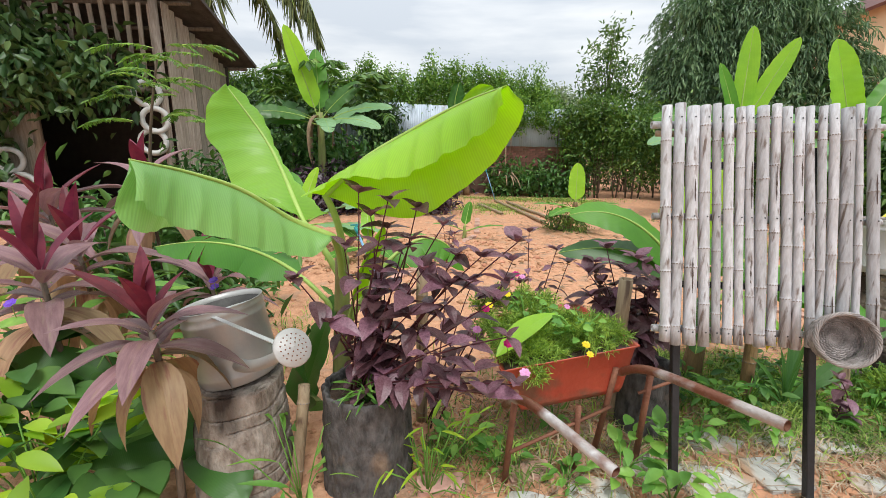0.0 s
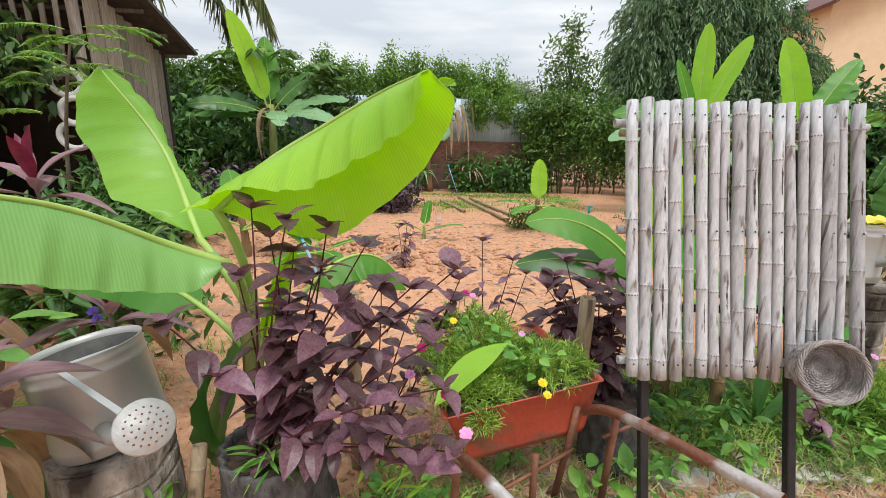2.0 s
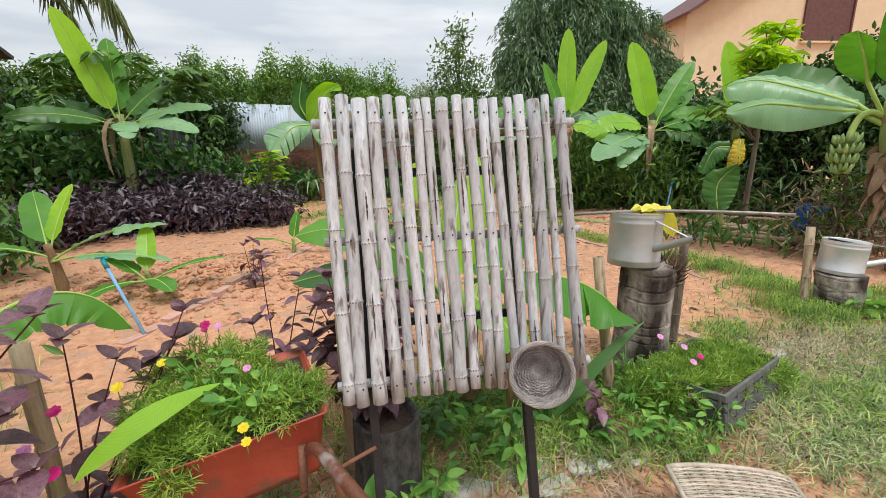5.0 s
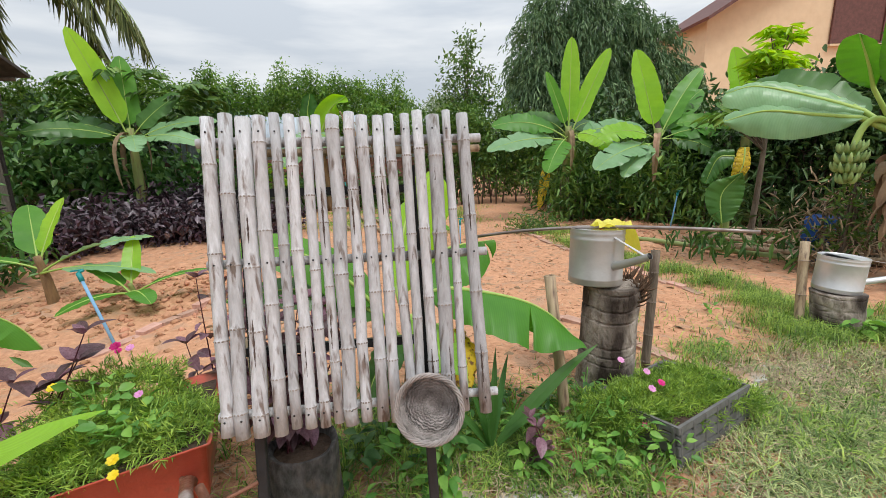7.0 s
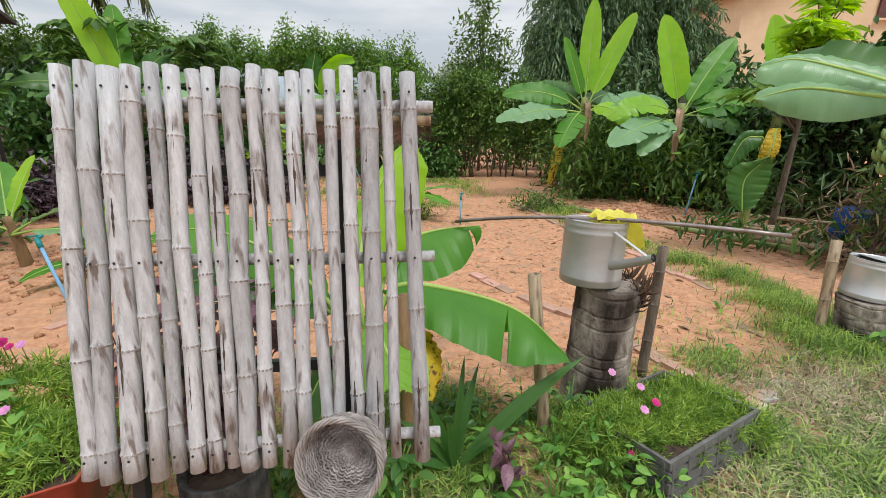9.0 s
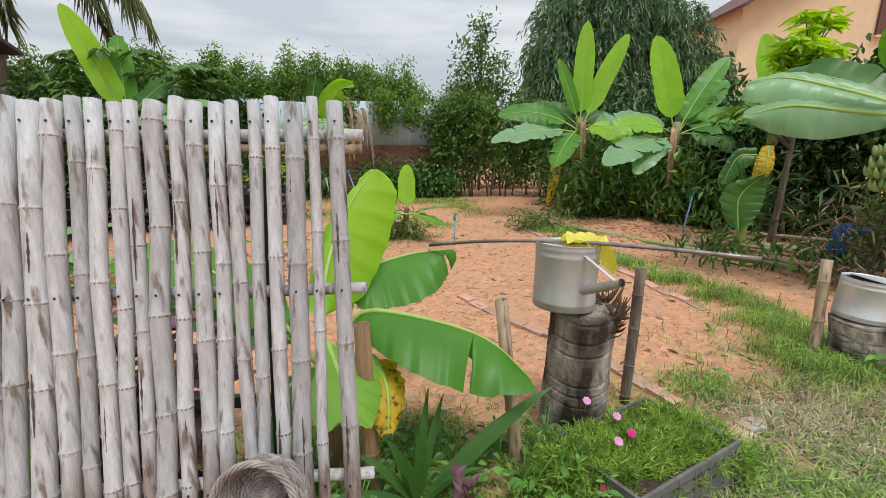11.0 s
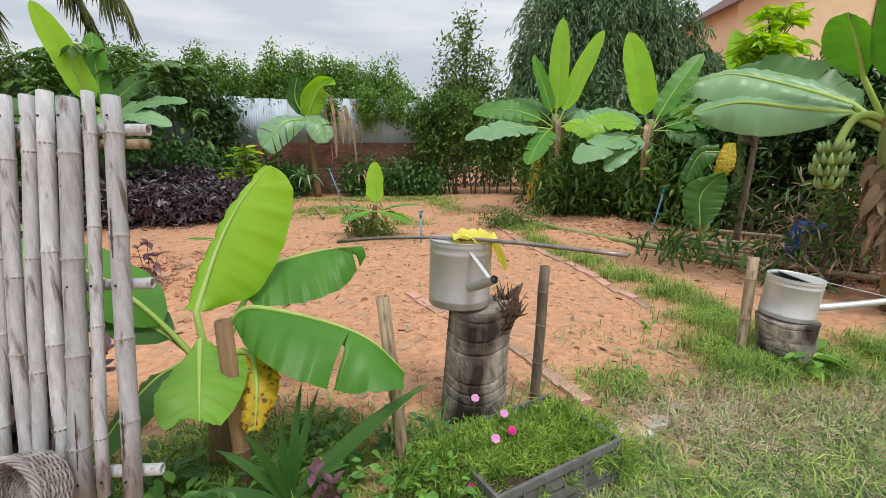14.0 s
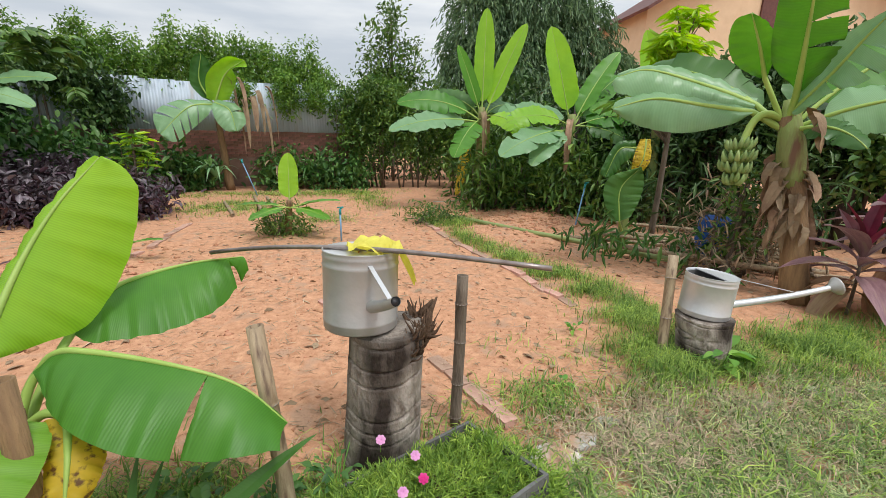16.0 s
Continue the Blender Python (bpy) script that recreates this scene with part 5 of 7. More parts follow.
for k, (w, o) in enumerate(zip(widths, offs)):
    lo, hi = random.uniform(-0.012, 0.006) - (0.006 if k < 4 else 0), 1.0 + random.uniform(-0.008, 0.010)
    tl = random.uniform(-0.006, 0.006)
    p0 = S0 + SA * (o + tl) + SU * lo
    p1 = S0 + SA * (o - tl) + SU * hi
    pole = bamboo_pole(p0, p1, w / 2, screen, M_BAMBOO, M_NODE, spacing=0.23, phase=random.uniform(0.15, 0.95))
    if k in (2, 5, 7, 9, 11, 14, 15, 17):
        sr = random.Random(100 + k)
        for at in (sr.uniform(0.62, 0.8), sr.uniform(0.12, 0.4)):
            ln = sr.uniform(0.07, 0.20)
            c = p0.lerp(p1, at) + SA * w * sr.uniform(-0.12, 0.12) + SN * (w / 2 + 0.0006)
            gap = [c + SU * (ln * (i / 10 - 0.5)) + SA * (e * (0.0008 + 0.0034 * math.sin(math.pi * i / 10) * (0.6 + 0.4 * math.sin(i * 2.3 + k)))) - SN * (0.0022 * abs(e)) for i in range(11) for e in (-1, 0, 1)]
            part("split", Shape().add(gap, [(3 * i + e, 3 * i + e + 1, 3 * i + e + 4, 3 * i + e + 3) for i in range(10) for e in (0, 1)]), M_SPLIT, pole, "dark weathered split")
    for h in (0.045, 0.53, 0.945):
        q = S0 + SA * o + SU * h + SN * (w / 2 + 0.001)
        part("nail", Shape().lathe([(0.0032, 0), (0.0032, 0.0012), (0.0001, 0.0018)], Matrix.Translation(q - SN * 0.001) @ SN.to_track_quat("Z", "Y").to_matrix().to_4x4(), 8), M_BLACK, pole)
for h, a0, a1, r in ((0.045, -0.035, 0.872, 0.0155), (0.53, -0.04, 0.872, 0.0155), (0.925, -0.05, 0.88, 0.016)):
    c = S0 + SU * h - SN * 0.036
    bamboo_pole(c + SA * a0, c + SA * a1, r, screen, M_BAMBOO, M_NODE, "crossbar", 0.25)
part("crossbar", Shape().tube([S0 + SU * 0.89 - SN * 0.04 - SA * 0.03, S0 + SU * 0.89 - SN * 0.04 + SA * 0.875], 0.013, 8), M_BAMBOO_TAN, screen)
sm = Matrix((SA, -SN, SU)).transposed().to_4x4()
for o in (0.075, 0.63):
    c0 = S0 + SA * o - SN * 0.065
    foot = -c0.z / SU.z
    ln = 0.84 - foot
    part("steel_post", Shape().box((0.032, 0.032, ln), Matrix.Translation(c0 + SU * (foot + ln / 2)) @ sm, 0.003), M_BLACK, screen, "black steel post", False)
for h in (0.24, 0.76):
    part("steel_bar", Shape().box((0.58, 0.028, 0.028), Matrix.Translation(S0 + SA * 0.34 + SU * h - SN * 0.065) @ sm, 0.003), M_BLACK, screen, "black steel bar", False)


def wicker_basket(name, label, m, r, depth, mat, group=""):
    """A round basket: stakes and woven strands, open towards +z of m."""
    t = thing(name, label, "basket", m.translation, group)
    n = 23

    def prof(u):
        return (r * (0.10 + 0.80 * u / 0.5), 0) if u < 0.5 else (r * (0.90 + 0.10 * (u - 0.5) * 2), depth * (u - 0.5) * 2)
    for k in range(n):
        a = 2 * math.pi * k / n
        part("stake", Shape().tube([m @ Vector((prof(u)[0] * math.cos(a), prof(u)[0] * math.sin(a), prof(u)[1])) for u in (0, .25, .5, .6, .8, 1)], 0.0028, 5), mat, t)
    weave = Shape()
    rows = 34
    for j in range(rows):
        u = (j + 0.5) / rows
        q, z = prof(u)
        ring = []
        for k in range(n * 2):
            a = 2 * math.pi * k / (n * 2)
            off = 0.0038 * math.cos(math.pi * (k // 2) + math.pi * j) * (1 if k % 2 == 0 else 0) + random.uniform(-.0012, .0012)
            ring.append(m @ Vector(((q + off) * math.cos(a), (q + off) * math.sin(a), z + off * (u < 0.5))))
        weave.tube(ring + ring[:1], random.uniform(0.0019, 0.0030), 5, False)
    part("weave", weave, mat, t)
    rim = Shape()
    for j in range(5):
        ring = [m @ Vector(((r * 1.0 + 0.0055 * math.cos(a * 7 + j * 1.26)) * math.cos(a), (r * 1.0 + 0.0055 * math.cos(a * 7 + j * 1.26)) * math.sin(a), depth + 0.006 * math.sin(a * 7 + j * 1.26))) for a in np.linspace(0, 2 * math.pi, 73)]
        rim.tube(ring, 0.0032, 6, False)
    part("rim", rim, mat, t, "braided rim")
    part("base", Shape().lathe([(0.001, 0.0), (r * 0.9, 0.0), (r * 0.9, -0.003), (0.001, -0.003)], m, 24), mat, t)
    return t


bq = (SN + Vector((-0.22, 0, 0.14))).normalized()
wicker_basket("wicker_basket", "round grey wicker basket hung on the bamboo screen", Matrix.Translation(Vector((1.58, 1.585, 0.715)) + SN * 0.018) @ bq.to_track_quat("Z", "Y").to_matrix().to_4x4(), 0.100, 0.085, M_WICKER)

# ---- wheelbarrow ----
WE = Vector((0.565, 0.07, 0.085)).normalized()
WB = (Vector((-0.10, 0.99, 0)) - WE * WE.dot(Vector((-0.10, 0.99, 0)))).normalized()
WU = WE.cross(WB)
W0 = Vector((0.565, 1.665, 0.56)) - WU * 0.55
barrow = thing("wheelbarrow", "faded red wheelbarrow with rusty pipe handles planted with flowers", "wheelbarrow", (0.5, 1.7, 0))
wm = Matrix((WE, WB, WU)).transposed().to_4x4()
wm.translation = W0


def barrow_ring(z, grow, inset=0.0):
    x0, x1, y0, y1 = 0.235 + grow, 0.235 + grow, 0.04 - grow * 0.5, 0.42 + grow * 1.8
    cs = [(-x0, y0), (x1, y0), (x1 * 0.86, y1), (-x0 * 0.86, y1)]
    out = []
    for i, (x, y) in enumerate(cs):
        px, py = cs[i - 1]
        qx, qy = cs[(i + 1) % 4]
        for s in (0.12, 0.04, 0.0):
            out.append((x + (px - x) * s, y + (py - y) * s) if s else (x * 0.985, y))
        out.append((x + (qx - x) * 0.04, y + (qy - y) * 0.04))
        out.append((x + (qx - x) * 0.12, y + (qy - y) * 0.12))
    cx, cy = 0, 0.3
    return [Vector((x + (cx - x) * inset, y + (cy - y) * inset, z)) for x, y in out]


rings = [barrow_ring(0.315, 0.0, 0.7), barrow_ring(0.315, 0.0), barrow_ring(0.34, 0.012), barrow_ring(0.55, 0.068), barrow_ring(0.556, 0.082), barrow_ring(0.548, 0.082), barrow_ring(0.54, 0.060), barrow_ring(0.345, 0.004), barrow_ring(0.33, 0, 0.4)]
nb = len(rings[0])
part("tray", Shape().add([wm @ p for rg in rings for p in rg], [(i * nb + k, i * nb + (k + 1) % nb, (i + 1) * nb + (k + 1) % nb, (i + 1) * nb + k) for i in range(len(rings) - 1) for k in range(nb)]), M_RED, barrow, "faded red sheet steel tray")
part("soil", Shape().add([wm @ p for p in barrow_ring(0.535, 0.055)], [tuple(range(nb))]), M_EARTH, barrow, "dark soil")
for a, b, c in (((0.28, 1.62, 0.36), (0.315, 1.42, 0.53), (0.52, 1.055, 0.515)), ((0.80, 1.70, 0.48), (0.845, 1.55, 0.585), (1.025, 1.09, 0.655))):
    pth = bezier([a, Vector(a).lerp(Vector(b), 0.75) + Vector((0, 0, 0.02)), b, Vector(b).lerp(Vector(c), 0.3), c], 16)
    part("handle", Shape().tube(pth, 0.0185, 14, False), M_PIPE, barrow, "rusty galvanised pipe handle")
    part("handle", Shape().tube([pth[-1], pth[-1] + (pth[-2] - pth[-1]) * 2.0], 0.0155, 12, False), M_RUST, barrow, "dark pipe bore")
for a, b in (((0.30, 1.50, 0.50), (0.285, 1.56, 0.0)), ((0.78, 1.70, 0.50), (0.75, 1.77, 0.02)), ((0.60, 1.62, 0.36), (0.62, 1.66, 0.0)), ((0.87, 1.58, 0.55), (0.93, 1.72, 0.02))):
    part("leg", Shape().tube([a, Vector(a).lerp(Vector(b), 0.5), b], 0.014, 8), M_RUST, barrow)
part("brace", Shape().tube([(0.29, 1.50, 0.22), (0.78, 1.71, 0.30)], 0.008, 6), M_RUST, barrow)
part("brace", Shape().tube([(0.84, 1.60, 0.44), (1.02, 1.62, 0.50)], 0.007, 6), M_RUST, barrow)
wheel = part("wheel", Shape().lathe([(0.09, -0.03), (0.15, -0.035), (0.18, 0), (0.15, 0.035), (0.09, 0.03)], Matrix.Translation(W0 + WB * 0.78 + Vector((0, 0, 0.18))) @ WE.to_track_quat("Z", "Y").to_matrix().to_4x4(), 20), M_RUBBER, barrow, "black rubber tyre")

# ---- watering cans and stumps ----
def ridged_stump(label, base, top, r0, r1, fray=True, name="palm_stump"):
    t = thing(name, label, "tree stump", base, "palm stumps")
    base, top = Vector(base), Vector(top)
    n, m = 48, 130
    sh = Shape()
    ax = top - base
    verts = []
    rr = random.Random(int(r0 * 1000))
    for i in range(m + 1):
        s = i / m
        c = base + ax * s
        rad = r0 + (r1 - r0) * s
        ring_at = s * ax.length / 0.095 + 0.9 * noise.noise((s * 5, r0 * 40, 2))
        for k in range(n):
            a = 2 * math.pi * k / n
            band = (ring_at + 0.45 * noise.noise((math.cos(a) * 1.3, math.sin(a) * 1.3, r0 * 31))) % 1.0
            q = rad * (1.0 + 0.008 * band - 0.11 * max(0.35, 0.6 + noise.noise((math.cos(a) * 2.3, math.sin(a) * 2.3, int(ring_at) * 1.7 + r0 * 9))) * math.exp(-((band - 0.06) / 0.045) ** 2)) * (1 + 0.05 * noise.noise((math.cos(a) * 1.6, math.sin(a) * 1.6, s * 3 + r0 * 50)) + 0.012 * noise.noise((math.cos(a) * 16, math.sin(a) * 16, s * 3)))
            verts.append((c.x + q * math.cos(a), c.y + q * math.sin(a), c.z + (0.012 * noise.noise((a * 2, i, r0)) if i == m else 0)))
    faces = [(i * n + k, i * n + (k + 1) % n, (i + 1) * n + (k + 1) % n, (i + 1) * n + k) for i in range(m) for k in range(n)] + [tuple(range(m * n, m * n + n))]
    sh.add(verts, faces)
    part("trunk", sh, M_PALMWOOD, t)
    if fray:
        for k in range(120):
            a = rr.uniform(-1.25, 0.75)
            o = Vector((math.cos(a), math.sin(a), 0))
            p = top + o * r1 * rr.uniform(0.75, 1.0) - Vector((0, 0, rr.uniform(0.03, 0.12)))
            e = p + o * rr.uniform(-0.03, 0.07) + Vector((rr.uniform(-.045, .045), rr.uniform(-.045, .045), rr.uniform(0.02, 0.15)))
            w = 0.017 if k % 6 == 0 else rr.uniform(0.003, 0.009)
            part("fibre", Shape().tube([p, p.lerp(e, 0.5) + o * 0.015, e], [w, w * 0.8, w * 0.25], 5, wobble=0.7), M_FIBRE, t)
    return t


def watering_can(label, m, r, h, spout_path, mat, rose=True, strap_to=None, half_lid=math.pi * 0.5):
    t = thing("watering_can", label, "watering can", m.translation, "watering cans")
    prof = [(0.001, 0.004), (r * 0.97, 0.004), (r * 0.97, 0), (r, 0.006), (r, h * 0.10), (r * 1.018, h * 0.115), (r, h * 0.13), (r * 1.0, h * 0.80), (r * 1.022, h * 0.82), (r * 1.0, h * 0.84), (r * 1.0, h * 0.91), (r * 1.02, h * 0.93), (r * 1.0, h * 0.95), (r * 1.01, h * 0.99), (r * 1.02, h), (r * 0.985, h), (r * 0.97, h * 0.93), (r * 0.97, 0.01), (0.001, 0.01)]
    part("body", Shape().lathe(prof, m, 40), mat, t)
    if half_lid:
        arc = [Vector((r * 0.985 * math.cos(a), r * 0.985 * math.sin(a), h * 0.985)) for a in np.linspace(-half_lid, half_lid, 18)]
        low = [p + Vector((0, 0, -0.006)) for p in arc]
        k = len(arc)
        part("half_lid", Shape().add([m @ p for p in arc + low], [tuple(range(k)), tuple(range(2 * k - 1, k - 1, -1)), (0, k - 1, 2 * k - 1, k)] + [(i + 1, i, k + i, k + i + 1) for i in range(k - 1)]), M_ZINC_BRIGHT, t, "pale half lid", False)
    # Dark liner and disc paint the shade inside the open can.
    part("shade_liner", Shape().lathe([(r * 0.966, h * 0.70), (r * 0.966, h * 0.928)], m, 36), M_TRAY, t, "liner coloured dark for the shade inside")
    part("shade_disc", Shape().lathe([(0.001, h * 0.72), (r * 0.965, h * 0.72)], m, 32), M_BLACK, t, "dark disc standing in for the shade inside")
    sp = bezier(spout_path, 12)
    part("spout", Shape().tube(sp, [0.027 - 0.0007 * i for i in range(13)], 16, False), mat, t)
    # Black plug paints the shade in the spout mouth.
    part("spout_shade_plug", Shape().tube([sp[-1] + (sp[-2] - sp[-1]) * 0.15, sp[-1] + (sp[-2] - sp[-1]) * 1.2], 0.017, 14), M_BLACK, t)
    if strap_to:
        a, b = (m @ Vector(strap_to[0])), Vector(strap_to[1])
        d = (b - a)
        part("strap", Shape().box((0.017, 0.003, d.length), Matrix.Translation((a + b) / 2) @ d.to_track_quat("Z", "Y").to_matrix().to_4x4()), M_ZINC_BRIGHT, t, "pale metal strap", False)
    if rose:
        d = (sp[-1] - sp[-3]).normalized()
        rm = Matrix.Translation(sp[-1]) @ d.to_track_quat("Z", "Y").to_matrix().to_4x4()
        rs = part("rose", Shape().lathe([(0.018, -0.01), (0.060, 0.035), (0.064, 0.042), (0.061, 0.047), (0.001, 0.055)], rm, 28), M_ROSE, t, "perforated round sprinkler rose")
        dots = Shape()
        for ring, cnt in ((0.015, 6), (0.029, 12), (0.043, 18)):
            for k in range(cnt):
                a = 2 * math.pi * k / cnt
                z = 0.055 - 0.008 * (ring / 0.055)
                dots.lathe([(0.0026, -0.002), (0.0026, 0.0012), (0.0001, 0.0016)], rm @ pose(ring * math.cos(a), ring * math.sin(a), z), 6)
        part("holes", dots, M_PIPE, rs)
    return t


ridged_stump("ringed grey palm stump under a watering can", (-0.86, 1.60, 0), (-0.88, 1.66, 0.46), 0.205, 0.175, False)
watering_can("dull zinc watering can with round rose on a palm stump", pose(-0.885, 1.68, 0.465, 7, -8, -50), 0.165, 0.33, [(-0.82, 1.55, 0.57), (-0.68, 1.40, 0.63), (-0.50, 1.25, 0.79)], M_ZINC, True, ((0.08, -0.08, 0.32), (-0.53, 1.27, 0.80)), math.pi * 0.24)
ridged_stump("tall ringed palm stump with frayed bark top", (2.88, 2.58, 0), (2.92, 2.60, 0.70), 0.175, 0.165)
watering_can("dull zinc watering can without rose on a palm stump", pose(2.81, 2.62, 0.715, -2, -3, -95), 0.158, 0.335, [(2.83, 2.52, 0.83), (2.86, 2.36, 0.89), (2.885, 2.24, 0.955)], M_ZINC, False, ((0.05, 0, 0.33), (2.87, 2.27, 0.955)))
ridged_stump("low ringed palm stump in tall grass", (5.22, 2.86, 0), (5.22, 2.90, 0.33), 0.165, 0.18, False)
watering_can("bright zinc watering can with long spout on a low stump", pose(5.24, 2.93, 0.335, 0, 4, -10), 0.162, 0.29, [(5.38, 2.88, 0.40), (5.7, 2.74, 0.46), (5.98, 2.62, 0.56)], M_ZINC_BRIGHT, True, ((0.08, 0, 0.285), (5.8, 2.70, 0.51)))
rod = single("metal_rod", Shape().tube(bezier([(2.17, 3.1, 0.955), (2.62, 2.74, 1.075), (2.98, 2.42, 1.085), (3.4, 2.09, 1.075)], 14), 0.010, 8), M_ROD, "long dark rod laid across the watering can", "rod")

def stake(label, a, b, r, mat=M_BAMBOO_TAN):
    t = thing("bamboo_stake", label, "stake", a, "garden stakes")
    bamboo_pole(a, b, r, t, mat, M_NODE, "pole", 0.24)
    return t


stake("cut bamboo stake with a torn top in the ground", (2.49, 2.32, -0.05), (2.41, 2.43, 0.84), 0.032)
stake("slim dark bamboo stake in the ground", (3.30, 2.72, -0.05), (3.33, 2.74, 0.85), 0.030, M_BARK)
stake("pale cut bamboo stake beside the low stump", (4.98, 2.98, -0.05), (5.10, 3.12, 0.72), 0.036)
stake("brown wooden stake beside the banana", (1.80, 2.22, -0.05), (1.78, 2.26, 0.84), 0.034, M_TRUNK_BROWN)
stake("short pale wooden stake behind the wheelbarrow", (0.95, 2.08, -0.05), (0.95, 2.08, 0.80), 0.036)
stake("bamboo stake among purple leaves", (-0.10, 2.0, -0.05), (-0.10, 2.0, 0.86), 0.030)
stake("pale bamboo length leaning beside the log planter", (-0.62, 1.50, -0.03), (-0.60, 1.66, 0.42), 0.026)

# ---- log planter ----
planter = thing("log_planter", "dark burnt hollow log used as a planter", "planter", (-0.32, 1.62, 0))
pl_shape = Shape()
n, rings_p = 72, []
profile_p = [(0.195 - 0.012 * j / 22, 0.452 * j / 22) for j in range(23)] + [(0.178, 0.462), (0.165, 0.455), (0.16, 0.40)]
for i, (rad, z) in enumerate(profile_p):
    for k in range(n):
        a = 2 * math.pi * k / n
        q = rad * (1 + 0.035 * noise.noise((math.cos(a) * 2, math.sin(a) * 2, z * 2)) + 0.075 * noise.noise((math.cos(a) * 9, math.sin(a) * 9, z * 9)) - 0.16 * max(0, noise.noise((math.cos(a) * 8, math.sin(a) * 8, z * 3)) - 0.28) - 0.05 * math.exp(-((noise.noise((math.cos(a) * 5, math.sin(a) * 5, z * 2 + 7)) / 0.06) ** 2)))
        rings_p.append((-0.32 + q * math.cos(a), 1.62 + q * math.sin(a), z + (0.012 * noise.noise((a * 2, 1, 1)) if i > 20 else 0)))
pl_shape.add(rings_p, [(i * n + k, i * n + (k + 1) % n, (i + 1) * n + (k + 1) % n, (i + 1) * n + k) for i in range(len(profile_p) - 1) for k in range(n)])
part("shell", pl_shape, M_LOG, planter)
part("soil", Shape().lathe([(0.001, 0.42), (0.166, 0.415)], pose(-0.32, 1.62, 0), 24), M_EARTH, planter, "dark soil")

# ---- purple plants ----
PURPLE_LEAVES = []
for k in range(5):
    ln = 1.0
    bend = (0.18, 0.32, 0.42, 0.25, 0.5)[k]
    path = bezier([(0, 0, 0), (0.5, 0, 0.04), (1.0, 0, -bend)], 8)
    PURPLE_LEAVES.append(blade(path, 0.26 + 0.03 * (k % 3), (0, 0, 1), 14, profile=0.8, across=2).mesh("leaf", M_PURPLE))


def place_leaf(parent, mesh, p, d, size, name="leaf", roll=0.0):
    ob = new(name, mesh)
    d = Vector(d).normalized()
    q = d.to_track_quat("X", "Z")
    ob.matrix_basis = Matrix.Translation(Vector(p)) @ q.to_matrix().to_4x4() @ pose(0, 0, 0, roll) @ Matrix.Scale(size, 4)
    ob.parent = parent
    if parent.type == "EMPTY":
        ob.matrix_parent_inverse = Matrix.Translation(-Vector(parent.location))
    return ob


def purple_plant(label, base, stems, leaf, seed, pairs=7):
    """stems: (end point) list; opposite pairs of leaves up each stem."""
    rr = random.Random(seed)
    t = thing("purple_plant", label, "plant", base, "purple-leaved plants")
    base = Vector(base)
    for e in stems:
        e = Vector(e)
        b0 = base + Vector((rr.uniform(-.06, .06), rr.uniform(-.06, .06), 0))
        mid = b0.lerp(e, 0.5) + Vector((rr.uniform(-.03, .03), rr.uniform(-.03, .03), 0.05))
        path = bezier([b0, mid, e], 14)
        part("stem", Shape().tube(path, [0.005 - 0.0002 * i for i in range(15)], 6), M_REDSTEM, t)
        for j in range(pairs):
            s = 0.22 + 0.78 * j / (pairs - 1)
            p = path[min(14, int(s * 14))]
            a = rr.uniform(0, 6.28)
            for side in (0, math.pi):
                if rr.random() < 0.12:
                    continue
                el = rr.uniform(-0.5, 0.45) + (0.5 if j == pairs - 1 else 0)
                d = (math.cos(a + side) * math.cos(el), math.sin(a + side) * math.cos(el), math.sin(el))
                place_leaf(t, PURPLE_LEAVES[rr.randrange(5)], p, d, leaf * rr.uniform(0.7, 1.25), roll=rr.uniform(-25, 25))
        for a in (0.5, 2.6, 4.7):
            place_leaf(t, PURPLE_LEAVES[rr.randrange(5)], e, (math.cos(a), math.sin(a), 0.9), leaf * rr.uniform(0.5, 0.9))
    return t


st = []
rr = random.Random(4)
for k in range(13):
    a, q = rr.uniform(0, 6.28), rr.uniform(0.05, 0.38)
    st.append((-0.30 + q * math.cos(a) * 1.15, 1.60 + q * math.sin(a) * 0.7, rr.uniform(0.76, 1.05) - q * 0.3))
st += [(-0.32, 1.58, 1.22), (-0.10, 1.55, 1.17), (-0.20, 1.5, 1.2), (0.0, 1.6, 1.1), (0.02, 1.35, 0.72), (0.12, 1.35, 0.62), (0.2, 1.45, 0.85), (0.24, 1.42, 0.72), (0.10, 1.5, 0.9), (-0.28, 1.6, 1.13), (-0.22, 1.62, 1.08), (-0.16, 1.6, 1.0), (0.16, 1.3, 0.56), (0.02, 1.4, 0.55), (0.26, 1.3, 0.60), (0.27, 1.49, 1.06), (0.14, 1.5, 1.0), (0.05, 1.6, 0.98), (-0.12, 1.55, 1.05)]
purple_plant("dark purple leafy plant spilling from the log planter", (-0.32, 1.62, 0.42), [(x, y, z + 0.05) for x, y, z in st], 0.102, 3, 5)
purple_plant("dark purple leafy plant behind the wheelbarrow", (1.08, 2.05, 0.3), [(0.85, 2.35, 0.75), (1.0, 2.2, 0.8), (1.1, 2.3, 0.85), (1.2, 2.4, 0.8), (0.95, 2.5, 0.7), (1.15, 2.25, 0.65), (0.78, 2.3, 0.55), (1.3, 2.3, 0.7), (0.9, 2.25, 0.92), (1.05, 2.4, 0.6), (0.82, 2.2, 0.66), (1.2, 2.2, 0.78), (1.12, 2.15, 0.72), (0.9, 2.4, 0.8)], 0.12, 7, 9)
purple_plant("arching purple-leaved branches beside the wheelbarrow", (-0.02, 1.98, 0), [(0.36, 2.1, 0.88), (0.33, 2.08, 0.78), (0.24, 2.1, 0.70), (0.14, 2.05, 0.74), (0.02, 2.0, 0.86)], 0.115, 33, 5)
